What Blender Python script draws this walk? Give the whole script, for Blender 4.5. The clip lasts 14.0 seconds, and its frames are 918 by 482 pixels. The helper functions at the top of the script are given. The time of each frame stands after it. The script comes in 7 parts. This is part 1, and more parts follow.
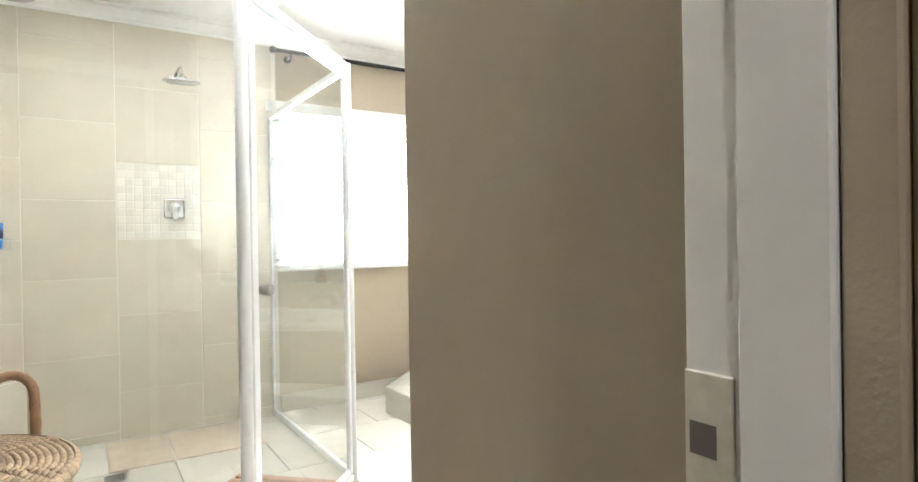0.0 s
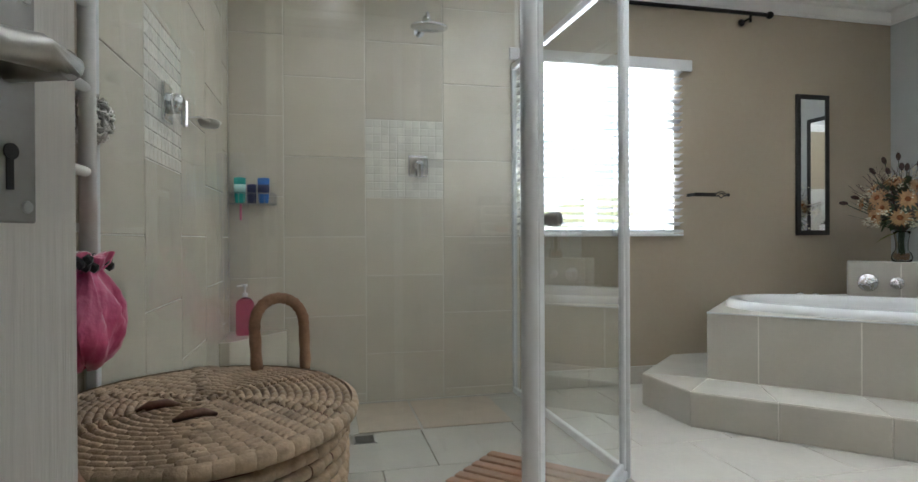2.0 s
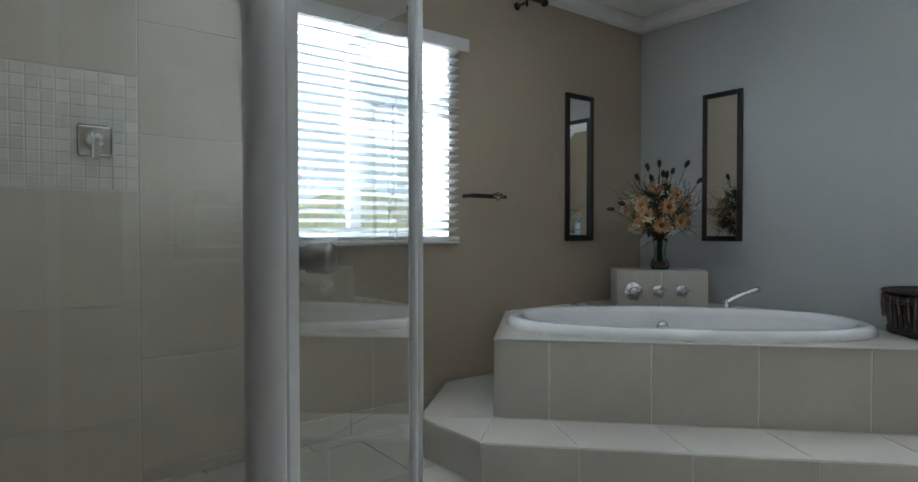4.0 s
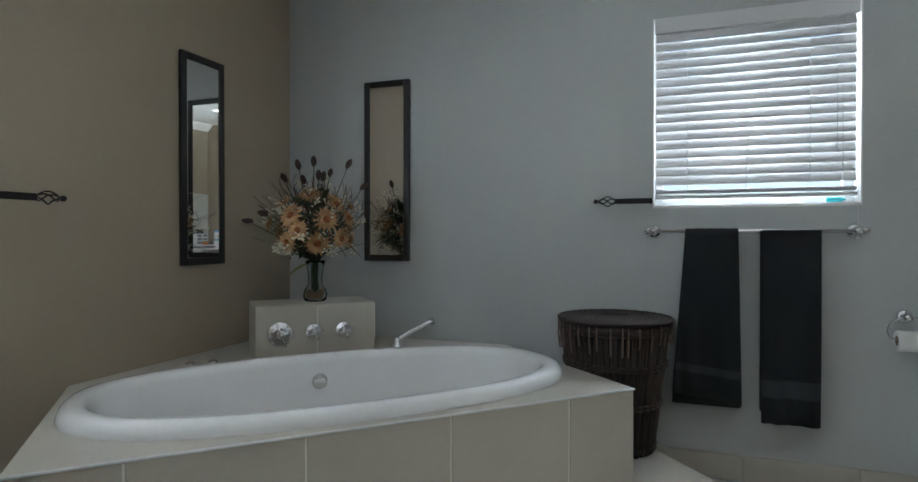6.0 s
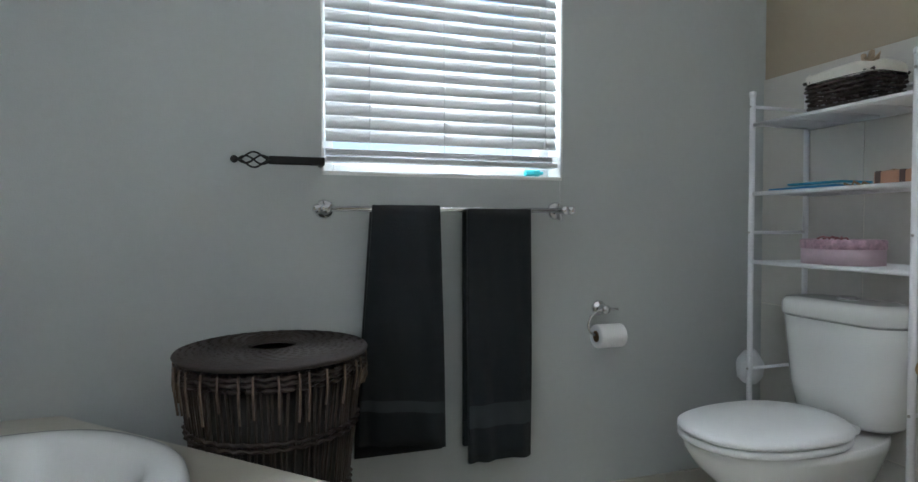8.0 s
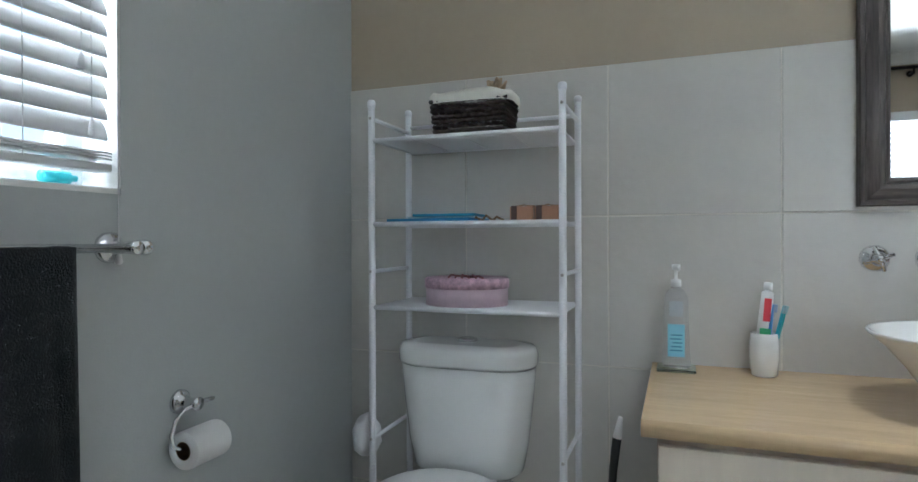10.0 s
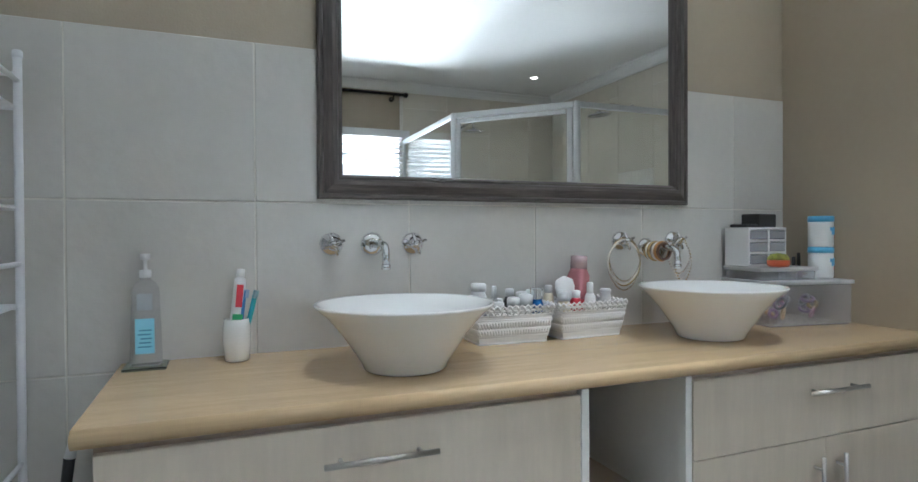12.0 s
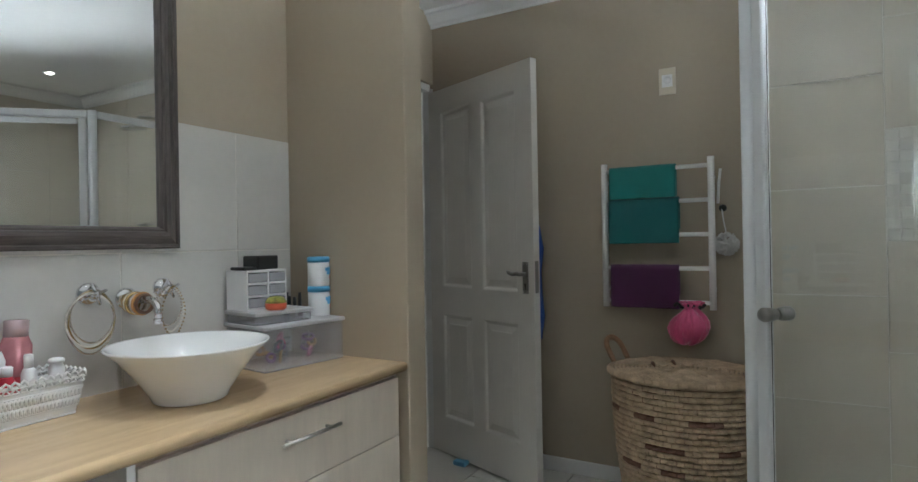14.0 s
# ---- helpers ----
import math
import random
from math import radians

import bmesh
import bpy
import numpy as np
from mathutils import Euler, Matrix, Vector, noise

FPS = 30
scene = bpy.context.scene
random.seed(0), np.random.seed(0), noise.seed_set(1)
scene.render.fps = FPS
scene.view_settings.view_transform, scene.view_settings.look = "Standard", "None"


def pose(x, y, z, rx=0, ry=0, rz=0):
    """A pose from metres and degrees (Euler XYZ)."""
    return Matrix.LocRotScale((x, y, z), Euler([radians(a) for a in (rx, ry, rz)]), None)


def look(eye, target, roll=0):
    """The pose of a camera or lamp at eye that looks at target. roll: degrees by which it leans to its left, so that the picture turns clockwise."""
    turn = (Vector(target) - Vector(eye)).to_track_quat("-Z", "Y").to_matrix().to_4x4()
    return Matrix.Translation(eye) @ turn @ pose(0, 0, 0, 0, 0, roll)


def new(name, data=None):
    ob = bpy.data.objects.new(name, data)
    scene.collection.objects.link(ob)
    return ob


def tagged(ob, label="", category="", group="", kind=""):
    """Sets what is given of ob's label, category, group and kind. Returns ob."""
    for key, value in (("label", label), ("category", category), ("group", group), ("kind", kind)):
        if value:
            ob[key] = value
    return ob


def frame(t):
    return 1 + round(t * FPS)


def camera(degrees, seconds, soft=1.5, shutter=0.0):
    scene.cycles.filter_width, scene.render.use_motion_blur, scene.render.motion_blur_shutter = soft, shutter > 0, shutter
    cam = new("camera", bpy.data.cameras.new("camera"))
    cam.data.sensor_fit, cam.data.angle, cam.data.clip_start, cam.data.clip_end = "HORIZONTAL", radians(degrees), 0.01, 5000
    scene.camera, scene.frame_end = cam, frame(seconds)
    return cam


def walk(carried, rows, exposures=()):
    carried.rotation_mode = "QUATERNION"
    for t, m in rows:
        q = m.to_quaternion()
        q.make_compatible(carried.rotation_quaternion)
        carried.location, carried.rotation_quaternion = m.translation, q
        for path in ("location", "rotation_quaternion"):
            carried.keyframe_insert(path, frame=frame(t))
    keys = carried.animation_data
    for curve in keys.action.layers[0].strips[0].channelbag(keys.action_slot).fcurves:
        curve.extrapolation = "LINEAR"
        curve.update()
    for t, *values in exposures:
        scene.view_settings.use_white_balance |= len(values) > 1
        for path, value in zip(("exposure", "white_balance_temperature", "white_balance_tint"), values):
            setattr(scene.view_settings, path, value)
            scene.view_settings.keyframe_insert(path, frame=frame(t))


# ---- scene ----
cam = camera(75.9, 14.0)
PATH = [
    (0, (-0.003, -0.280, 1.138), (1.072, 1.406, 1.128), -0.9),
    (0.5, (-0.047, -0.202, 1.068), (0.633, 1.679, 1.065), -0.5),
    (1, (-0.082, -0.105, 1.016), (0.341, 1.850, 1.017), -0.3),
    (1.5, (-0.085, 0.062, 0.968), (0.254, 2.028, 0.964), -0.3),
    (2, (-0.078, 0.277, 0.926), (0.372, 2.222, 0.918), -0.3),
    (2.2, (-0.063, 0.357, 0.922), (0.449, 2.288, 0.914), -0.3),
    (4.3, (0.312, 1.137, 1.026), (1.633, 2.640, 0.995), 0.0),
    (4.5, (0.391, 1.197, 1.036), (1.781, 2.635, 1.012), 0.0),
    (5, (0.572, 1.366, 1.07), (2.137, 2.612, 1.047), 0.1),
    (5.5, (0.770, 1.49, 1.079), (2.512, 2.472, 1.059), 0.1),
    (6, (1.024, 1.607, 1.071), (2.904, 2.288, 1.053), 0.0),
    (6.5, (1.277, 1.723, 1.062), (3.246, 2.073, 1.036), 0.0),
    (7, (1.524, 1.824, 1.038), (3.524, 1.848, 1.008), 0.0),
    (7.2, (1.631, 1.855, 1.032), (3.628, 1.748, 0.994), 0.0),
    (9.3, (2.602, 1.845, 1.080), (3.886, 0.311, 1.050), -0.2),
    (9.5, (2.694, 1.822, 1.085), (3.800, 0.156, 1.064), -0.2),
    (10, (2.815, 1.738, 1.104), (3.510, -0.137, 1.098), -0.2),
    (10.5, (2.835, 1.687, 1.107), (3.070, -0.299, 1.094), -0.3),
    (11, (2.752, 1.676, 1.089), (2.610, -0.319, 1.072), -0.3),
    (11.5, (2.702, 1.674, 1.076), (2.227, -0.269, 1.058), -0.3),
    (12, (2.648, 1.697, 1.077), (1.896, -0.156, 1.057), -0.3),
    (12.5, (2.588, 1.721, 1.090), (1.569, 0.0, 1.081), -0.5),
    (13, (2.495, 1.727, 1.106), (1.237, 0.172, 1.108), -0.7),
    (13.5, (2.388, 1.743, 1.143), (0.877, 0.433, 1.148), -0.9),
    (14, (2.307, 1.789, 1.185), (0.569, 0.800, 1.190), -1.0),
]
EXPOSURE = [(0.0, 2.6, 6100, 10), (0.5, 2.3, 5900, 10), (1.0, 1.75, 5800, 10), (2.0, 0.98, 5750, 10), (4.4, 0.1, 5450, 8), (7.0, 0.3, 5700, 8), (9.4, 0.35, 5550, 8), (11.0, 0.5, 5450, 8), (13.0, 0.22, 5550, 8), (14.0, 0.35, 5650, 8)]
walk(cam, [(t, look(eye, target, roll)) for t, eye, target, roll in PATH], EXPOSURE)
WIN1, WIN2, BOUNCE, SPOT = 225.0, 62.0, 410.0, 14.0

# ---- world, sun, window light, ceiling lamps ----
world = bpy.data.worlds.new("world")
scene.world = world
world.use_nodes = True
wn = world.node_tree
sky = wn.nodes.new("ShaderNodeTexSky")
sky.sky_type = 'NISHITA'
sky.sun_disc = False
sky.sun_elevation = radians(55)
sky.sun_rotation = radians(150)
wn.nodes["Background"].inputs["Strength"].default_value = 0.15
wn.links.new(sky.outputs["Color"], wn.nodes["Background"].inputs["Color"])


def lamp(name, kind, energy, m, color=(1, 1, 1), **more):
    data = bpy.data.lights.new(name, kind)
    data.energy, data.color = energy, color
    for k, v in more.items():
        if k == "size":
            data.shape, data.size, data.size_y = 'RECTANGLE', v[0], v[1]
        elif k == "angle":
            data.angle = v
        elif k == "spot":
            data.spot_size, data.spot_blend, data.shadow_soft_size = radians(v[0]), v[1], v[2]
    ob = new(name, data)
    ob.matrix_world = m
    return ob


lamp("sun", 'SUN', 3.0, look((0, 0, 30), (9, 14, 0)), (1, 0.95, 0.88), angle=radians(0.5))
# daylight in the two window openings, falling in from the sky above the glass
lamp("daylight_window_1", 'AREA', WIN1, look((1.64, 4.45, 2.72), (1.64, 3.66, 1.45)), (0.93, 0.97, 1.0), size=(1.30, 1.00))
lamp("daylight_window_2", 'AREA', WIN2, look((4.62, 1.29, 2.62), (3.85, 1.29, 1.60)), (0.95, 0.98, 1.0), size=(1.00, 0.90))
# daylight thrown up by the sunlit ground outside
lamp("ground_bounce_1", 'AREA', BOUNCE * 1.35, look((1.64, 5.00, 0.45), (1.64, 3.66, 1.50)), (0.97, 0.985, 0.97), size=(1.20, 0.50))
lamp("ground_bounce_2", 'AREA', BOUNCE * 0.16, look((4.50, 1.29, 0.80), (3.4, 1.29, 2.1)), (0.97, 0.985, 0.97), size=(0.90, 0.50))
# the last one is added in the unseen hall, to brighten jamb and partition
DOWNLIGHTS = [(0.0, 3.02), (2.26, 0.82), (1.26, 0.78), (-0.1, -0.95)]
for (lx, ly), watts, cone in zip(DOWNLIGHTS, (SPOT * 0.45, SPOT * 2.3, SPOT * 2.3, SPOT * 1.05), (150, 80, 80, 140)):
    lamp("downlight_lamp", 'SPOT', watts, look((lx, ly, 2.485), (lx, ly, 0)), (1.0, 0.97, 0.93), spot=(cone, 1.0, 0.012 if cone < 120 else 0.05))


# ---- materials ----
def mat(name, base, rough=0.5, metal=0.0, var=0.12, scale=6.0, fine=90.0, bump=0.0, bscale=150.0, rand=0.0, stretch=None, coat=0.0, sheen=0.0):
    """Principled surface with variation at two scales, fine relief and, on pieces, a random shade each."""
    m = bpy.data.materials.new(name)
    m.use_nodes = True
    nt = m.node_tree
    N, L = nt.nodes, nt.links
    p = N["Principled BSDF"]
    tc = N.new("ShaderNodeTexCoord")
    src = tc.outputs["Object"]
    if stretch:
        mp = N.new("ShaderNodeMapping")
        mp.inputs["Scale"].default_value = stretch
        L.new(src, mp.inputs["Vector"])
        src = mp.outputs["Vector"]
    n1, n2 = N.new("ShaderNodeTexNoise"), N.new("ShaderNodeTexNoise")
    n1.inputs["Scale"].default_value, n1.inputs["Detail"].default_value = scale, 4
    n2.inputs["Scale"].default_value, n2.inputs["Detail"].default_value = fine, 3
    L.new(src, n1.inputs["Vector"]), L.new(src, n2.inputs["Vector"])
    add = N.new("ShaderNodeMath")
    add.operation = 'MULTIPLY_ADD'
    add.inputs[1].default_value = 0.5
    L.new(n2.outputs["Fac"], add.inputs[0]), L.new(n1.outputs["Fac"], add.inputs[2])
    val = N.new("ShaderNodeMapRange")
    val.inputs["From Min"].default_value, val.inputs["From Max"].default_value = 0.35, 1.15
    val.inputs["To Min"].default_value, val.inputs["To Max"].default_value = 1 - var, 1 + var
    L.new(add.outputs[0], val.inputs["Value"])
    fac = val.outputs["Result"]
    if rand:
        oi = N.new("ShaderNodeObjectInfo")
        rr = N.new("ShaderNodeMapRange")
        rr.inputs["To Min"].default_value, rr.inputs["To Max"].default_value = 1 - rand, 1 + rand
        L.new(oi.outputs["Random"], rr.inputs["Value"])
        mu = N.new("ShaderNodeMath")
        mu.operation = 'MULTIPLY'
        L.new(fac, mu.inputs[0]), L.new(rr.outputs["Result"], mu.inputs[1])
        fac = mu.outputs[0]
    mix = N.new("ShaderNodeVectorMath")
    mix.operation = 'SCALE'
    mix.inputs[0].default_value = base[:3]
    L.new(fac, mix.inputs["Scale"])
    L.new(mix.outputs["Vector"], p.inputs["Base Color"])
    ro = N.new("ShaderNodeMapRange")
    ro.inputs["To Min"].default_value, ro.inputs["To Max"].default_value = max(rough * 0.8, 0.01), min(rough * 1.2, 1)
    L.new(n1.outputs["Fac"], ro.inputs["Value"])
    L.new(ro.outputs["Result"], p.inputs["Roughness"])
    p.inputs["Metallic"].default_value = metal
    p.inputs["Coat Weight"].default_value = coat
    p.inputs["Sheen Weight"].default_value = sheen
    if bump:
        nb = N.new("ShaderNodeTexNoise")
        nb.inputs["Scale"].default_value, nb.inputs["Detail"].default_value = bscale, 3
        L.new(src, nb.inputs["Vector"])
        bp = N.new("ShaderNodeBump")
        bp.inputs["Strength"].default_value, bp.inputs["Distance"].default_value = 1.0, bump
        L.new(nb.outputs["Fac"], bp.inputs["Height"])
        L.new(bp.outputs["Normal"], p.inputs["Normal"])
    return m


def glassy(name, color=(1, 1, 1), rough=0.0, ior=1.45):
    m = bpy.data.materials.new(name)
    m.use_nodes = True
    p = m.node_tree.nodes["Principled BSDF"]
    p.inputs["Base Color"].default_value = (*color, 1)
    p.inputs["Transmission Weight"].default_value = 1.0
    p.inputs["Roughness"].default_value = rough
    p.inputs["IOR"].default_value = ior
    return m


def glow(name, color, strength):
    m = bpy.data.materials.new(name)
    m.use_nodes = True
    p = m.node_tree.nodes["Principled BSDF"]
    p.inputs["Emission Color"].default_value = (*color, 1)
    p.inputs["Emission Strength"].default_value = strength
    return m


LAMPGLOW = glow("lamp_glow", (1.0, 0.93, 0.80), 12.0)
TAN = mat("tan_wall_paint", (0.40, 0.335, 0.245), 0.55, var=0.05, scale=1.5, fine=40, bump=0.0006, bscale=180)
GREY = mat("grey_wall_paint", (0.475, 0.492, 0.482), 0.55, var=0.05, scale=1.5, fine=40, bump=0.0006, bscale=180)
CEIL = mat("white_ceiling_paint", (0.80, 0.79, 0.76), 0.7, var=0.04, scale=2, fine=30, bump=0.0004)
WHITE = mat("white_gloss_paint", (0.78, 0.77, 0.74), 0.35, var=0.04, scale=5, fine=60, bump=0.0003, bscale=80)
DOORW = mat("grained_white_door_paint", (0.70, 0.665, 0.60), 0.38, var=0.05, scale=8, fine=60, bump=0.0007, bscale=9, stretch=(28, 28, 1.2))
WTILE = mat("beige_wall_tile", (0.62, 0.565, 0.465), 0.16, var=0.07, scale=5, fine=60, bump=0.0003, bscale=45, rand=0.035)
CTILE = mat("pale_wall_tile", (0.58, 0.56, 0.52), 0.33, var=0.06, scale=4, fine=40, bump=0.0012, bscale=28, rand=0.03)
MOSAIC = mat("pale_mosaic", (0.72, 0.69, 0.61), 0.22, var=0.05, rand=0.07)
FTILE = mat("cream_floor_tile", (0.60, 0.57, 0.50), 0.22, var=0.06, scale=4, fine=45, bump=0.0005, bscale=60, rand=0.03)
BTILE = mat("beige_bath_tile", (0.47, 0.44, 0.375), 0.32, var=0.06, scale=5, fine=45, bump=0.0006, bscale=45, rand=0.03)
GROUT = mat("light_grout", (0.72, 0.69, 0.62), 0.9, var=0.1, scale=9)
FGROUT = mat("brown_grout", (0.32, 0.28, 0.22), 0.9, var=0.2, scale=9)
CERAMIC = mat("white_ceramic", (0.80, 0.80, 0.78), 0.12, var=0.02, coat=0.4)
ACRYL = mat("white_bath_acrylic", (0.80, 0.80, 0.79), 0.16, var=0.02, coat=0.3)
CHROME = mat("chrome", (0.75, 0.75, 0.76), 0.10, 1.0, var=0.05)
STEEL = mat("brushed_steel", (0.50, 0.48, 0.45), 0.32, 1.0, var=0.12, fine=160)
NICKEL = mat("satin_nickel", (0.32, 0.30, 0.27), 0.36, 1.0, var=0.15, fine=120)
BLACK = mat("black_frame_lacquer", (0.018, 0.017, 0.017), 0.35, var=0.3)
IRON = mat("black_wrought_iron", (0.025, 0.024, 0.023), 0.45, 0.6, var=0.3, bump=0.0006)
ALU = mat("white_powder_coated_aluminium", (0.67, 0.68, 0.68), 0.30, var=0.06)
GLASS = glassy("clear_glass", (0.97, 0.99, 0.98))
CLEAR = glassy("clear_plastic", (0.92, 0.93, 0.94), 0.08, 1.2)
MILKY = glassy("milky_plastic", (0.90, 0.90, 0.92), 0.12, 1.12)
MILKY.node_tree.nodes["Principled BSDF"].inputs["Transmission Weight"].default_value = 0.90
MIRROR = mat("mirror_silver", (0.88, 0.89, 0.88), 0.015, 1.0, var=0.0)
BEECH = mat("beech_worktop", (0.585, 0.425, 0.24), 0.15, var=0.16, scale=3, fine=14, bump=0.0002, stretch=(1.0, 14, 14), coat=0.15)
MAPLE = mat("pale_maple_front", (0.60, 0.525, 0.43), 0.42, var=0.10, scale=2, fine=9, stretch=(9, 9, 1.2))
CARC = mat("pale_carcass_board", (0.48, 0.39, 0.31), 0.5, var=0.08, scale=3)
DRIFT = mat("dark_driftwood_frame", (0.085, 0.070, 0.062), 0.5, var=0.75, scale=5, fine=22, bump=0.0016, bscale=20, stretch=(1, 16, 16))
DRIFTV = mat("dark_driftwood_upright", (0.085, 0.070, 0.062), 0.5, var=0.75, scale=5, fine=22, bump=0.0016, bscale=20, stretch=(16, 16, 1))
SLAT = mat("white_blind_slat", (0.70, 0.70, 0.70), 0.42, var=0.04, scale=4, rand=0.02)
# thin slats let a little daylight through
sn = SLAT.node_tree
thin, share = sn.nodes.new("ShaderNodeBsdfTranslucent"), sn.nodes.new("ShaderNodeMixShader")
thin.inputs["Color"].default_value = (0.84, 0.82, 0.80, 1)
share.inputs[0].default_value = 0.14
sn.links.new(sn.nodes["Principled BSDF"].outputs[0], share.inputs[1])
sn.links.new(thin.outputs[0], share.inputs[2])
sn.links.new(share.outputs[0], sn.nodes["Material Output"].inputs["Surface"])
TEAK = mat("red_brown_duckboard", (0.36, 0.185, 0.10), 0.5, var=0.25, scale=4, fine=30, stretch=(2, 12, 12), rand=0.15, bump=0.0008)
TOWEL = mat("charcoal_terry", (0.008, 0.010, 0.012), 0.95, var=0.35, scale=25, fine=300, bump=0.004, bscale=330, sheen=0.04)
BAND = mat("charcoal_flat_band", (0.032, 0.036, 0.040), 0.8, var=0.2, fine=300, bump=0.001, bscale=400)
TEAL1 = mat("jade_terry", (0.020, 0.200, 0.180), 0.95, var=0.25, fine=300, bump=0.003, bscale=330, sheen=0.3)
TEAL2 = mat("deep_teal_terry", (0.010, 0.115, 0.115), 0.95, var=0.25, fine=300, bump=0.003, bscale=330, sheen=0.3)
PURPLE = mat("plum_terry", (0.085, 0.020, 0.075), 0.95, var=0.25, fine=300, bump=0.003, bscale=330, sheen=0.3)
PINKF = mat("pink_satin", (0.58, 0.075, 0.19), 0.4, var=0.2, bump=0.004, bscale=40, sheen=0.3)
BLUEF = mat("blue_cloth", (0.03, 0.085, 0.36), 0.9, var=0.2, bump=0.002)
WICKER = mat("palm_wicker", (0.47, 0.345, 0.22), 0.65, var=0.45, scale=22, fine=160, bump=0.0012, bscale=170)
# brown strips; also backs the laundry basket as the shade in its gaps
WICKERD = mat("brown_strip_and_gap_shade", (0.20, 0.105, 0.065), 0.65, var=0.4, scale=22, fine=160, bump=0.0012, bscale=170)
DWICK = mat("dark_willow", (0.035, 0.022, 0.017), 0.5, var=0.7, scale=18, fine=120, bump=0.001)
DWICKL = mat("pale_willow_tip", (0.16, 0.11, 0.075), 0.55, var=0.5, scale=30)
RACKW = mat("white_rack_tube", (0.80, 0.80, 0.82), 0.3, var=0.04)
HEATW = mat("white_rail_tube", (0.78, 0.77, 0.74), 0.35, var=0.04)
PLASW = mat("white_plastic", (0.80, 0.80, 0.79), 0.4, var=0.03)
PAPER = mat("white_paper", (0.80, 0.79, 0.78), 0.9, var=0.04, bump=0.0006, bscale=200)
CARD = mat("brown_card", (0.33, 0.22, 0.13), 0.9, var=0.1)
DARK = mat("dark_shadow_gap", (0.03, 0.028, 0.026), 0.8, var=0.2)


def flat(name, c, rough=0.4, metal=0.0):
    return mat(name, c, rough, metal, var=0.06, scale=12)


# ---- mesh tools ----
def box(bm, x0, y0, z0, x1, y1, z1, bev=0.0, m=None, seg=1):
    vs = [bm.verts.new(v) for v in ((x0, y0, z0), (x1, y0, z0), (x1, y1, z0), (x0, y1, z0), (x0, y0, z1), (x1, y0, z1), (x1, y1, z1), (x0, y1, z1))]
    fs = [bm.faces.new([vs[i] for i in f]) for f in ((0, 3, 2, 1), (4, 5, 6, 7), (0, 1, 5, 4), (1, 2, 6, 5), (2, 3, 7, 6), (3, 0, 4, 7))]
    if bev:
        es = list({e for f in fs for e in f.edges})
        r = bmesh.ops.bevel(bm, geom=es, offset=bev, segments=seg, profile=0.5, affect='EDGES')
        vs = list({v for f in r["faces"] for v in f.verts} | {v for v in vs if v.is_valid})
    if m is not None:
        bmesh.ops.transform(bm, matrix=m, verts=[v for v in vs if v.is_valid])
    return bm


def ring_pts(c, t, r, seg, up=None, phase=0.0):
    t = t.normalized()
    a = t.cross(up if up is not None else (Vector((0, 0, 1)) if abs(t.z) < 0.9 else Vector((1, 0, 0)))).normalized()
    b = t.cross(a)
    return [c + a * (r * math.cos(2 * math.pi * k / seg + phase)) + b * (r * math.sin(2 * math.pi * k / seg + phase)) for k in range(seg)]


def tube(bm, pts, r, seg=8, closed=False, radii=None):
    """A round bar along the points."""
    pts = [Vector(p) for p in pts]
    n = len(pts)
    rings = []
    for i, p in enumerate(pts):
        a = pts[(i - 1) % n] if (closed or i > 0) else p
        b = pts[(i + 1) % n] if (closed or i < n - 1) else p
        rr = radii[i] if radii else r
        rings.append([bm.verts.new(v) for v in ring_pts(p, b - a, rr, seg)])
    for i in range(n if closed else n - 1):
        A, B = rings[i], rings[(i + 1) % n]
        k0 = min(range(seg), key=lambda k: (A[0].co - B[k].co).length)
        for k in range(seg):
            f = bm.faces.new((A[k], A[(k + 1) % seg], B[(k + 1 + k0) % seg], B[(k + k0) % seg]))
            f.smooth = True
    if not closed:
        bm.faces.new(rings[0][::-1]), bm.faces.new(rings[-1])
    return bm


def lathe(bm, prof, seg=32, c=(0, 0, 0), sx=1.0, sy=1.0, m=None, power=2.0):
    """A turned shape from (radius, height) pairs; power over 2 squares the round off."""
    rings = []
    for r, z in prof:
        ring = []
        for k in range(seg):
            a = 2 * math.pi * k / seg
            ca, sa = math.cos(a), math.sin(a)
            if power != 2.0:
                ca, sa = math.copysign(abs(ca) ** (2 / power), ca), math.copysign(abs(sa) ** (2 / power), sa)
            v = Vector((c[0] + sx * r * ca, c[1] + sy * r * sa, c[2] + z))
            ring.append(bm.verts.new(m @ v if m is not None else v))
        rings.append(ring)
    for A, B in zip(rings, rings[1:]):
        for k in range(seg):
            bm.faces.new((A[k], A[(k + 1) % seg], B[(k + 1) % seg], B[k])).smooth = True
    if prof[0][0] > 1e-5:
        bm.faces.new(rings[0][::-1])
    if prof[-1][0] > 1e-5:
        bm.faces.new(rings[-1])
    return bm


def prism(bm, poly, z0, z1, bev=0.0):
    lo = [bm.verts.new((x, y, z0)) for x, y in poly]
    hi = [bm.verts.new((x, y, z1)) for x, y in poly]
    n = len(poly)
    fs = [bm.faces.new(lo[::-1]), bm.faces.new(hi)] + [bm.faces.new((lo[k], lo[(k + 1) % n], hi[(k + 1) % n], hi[k])) for k in range(n)]
    if bev:
        bmesh.ops.bevel(bm, geom=list({e for f in fs for e in f.edges}), offset=bev, segments=1, affect='EDGES')
    return bm


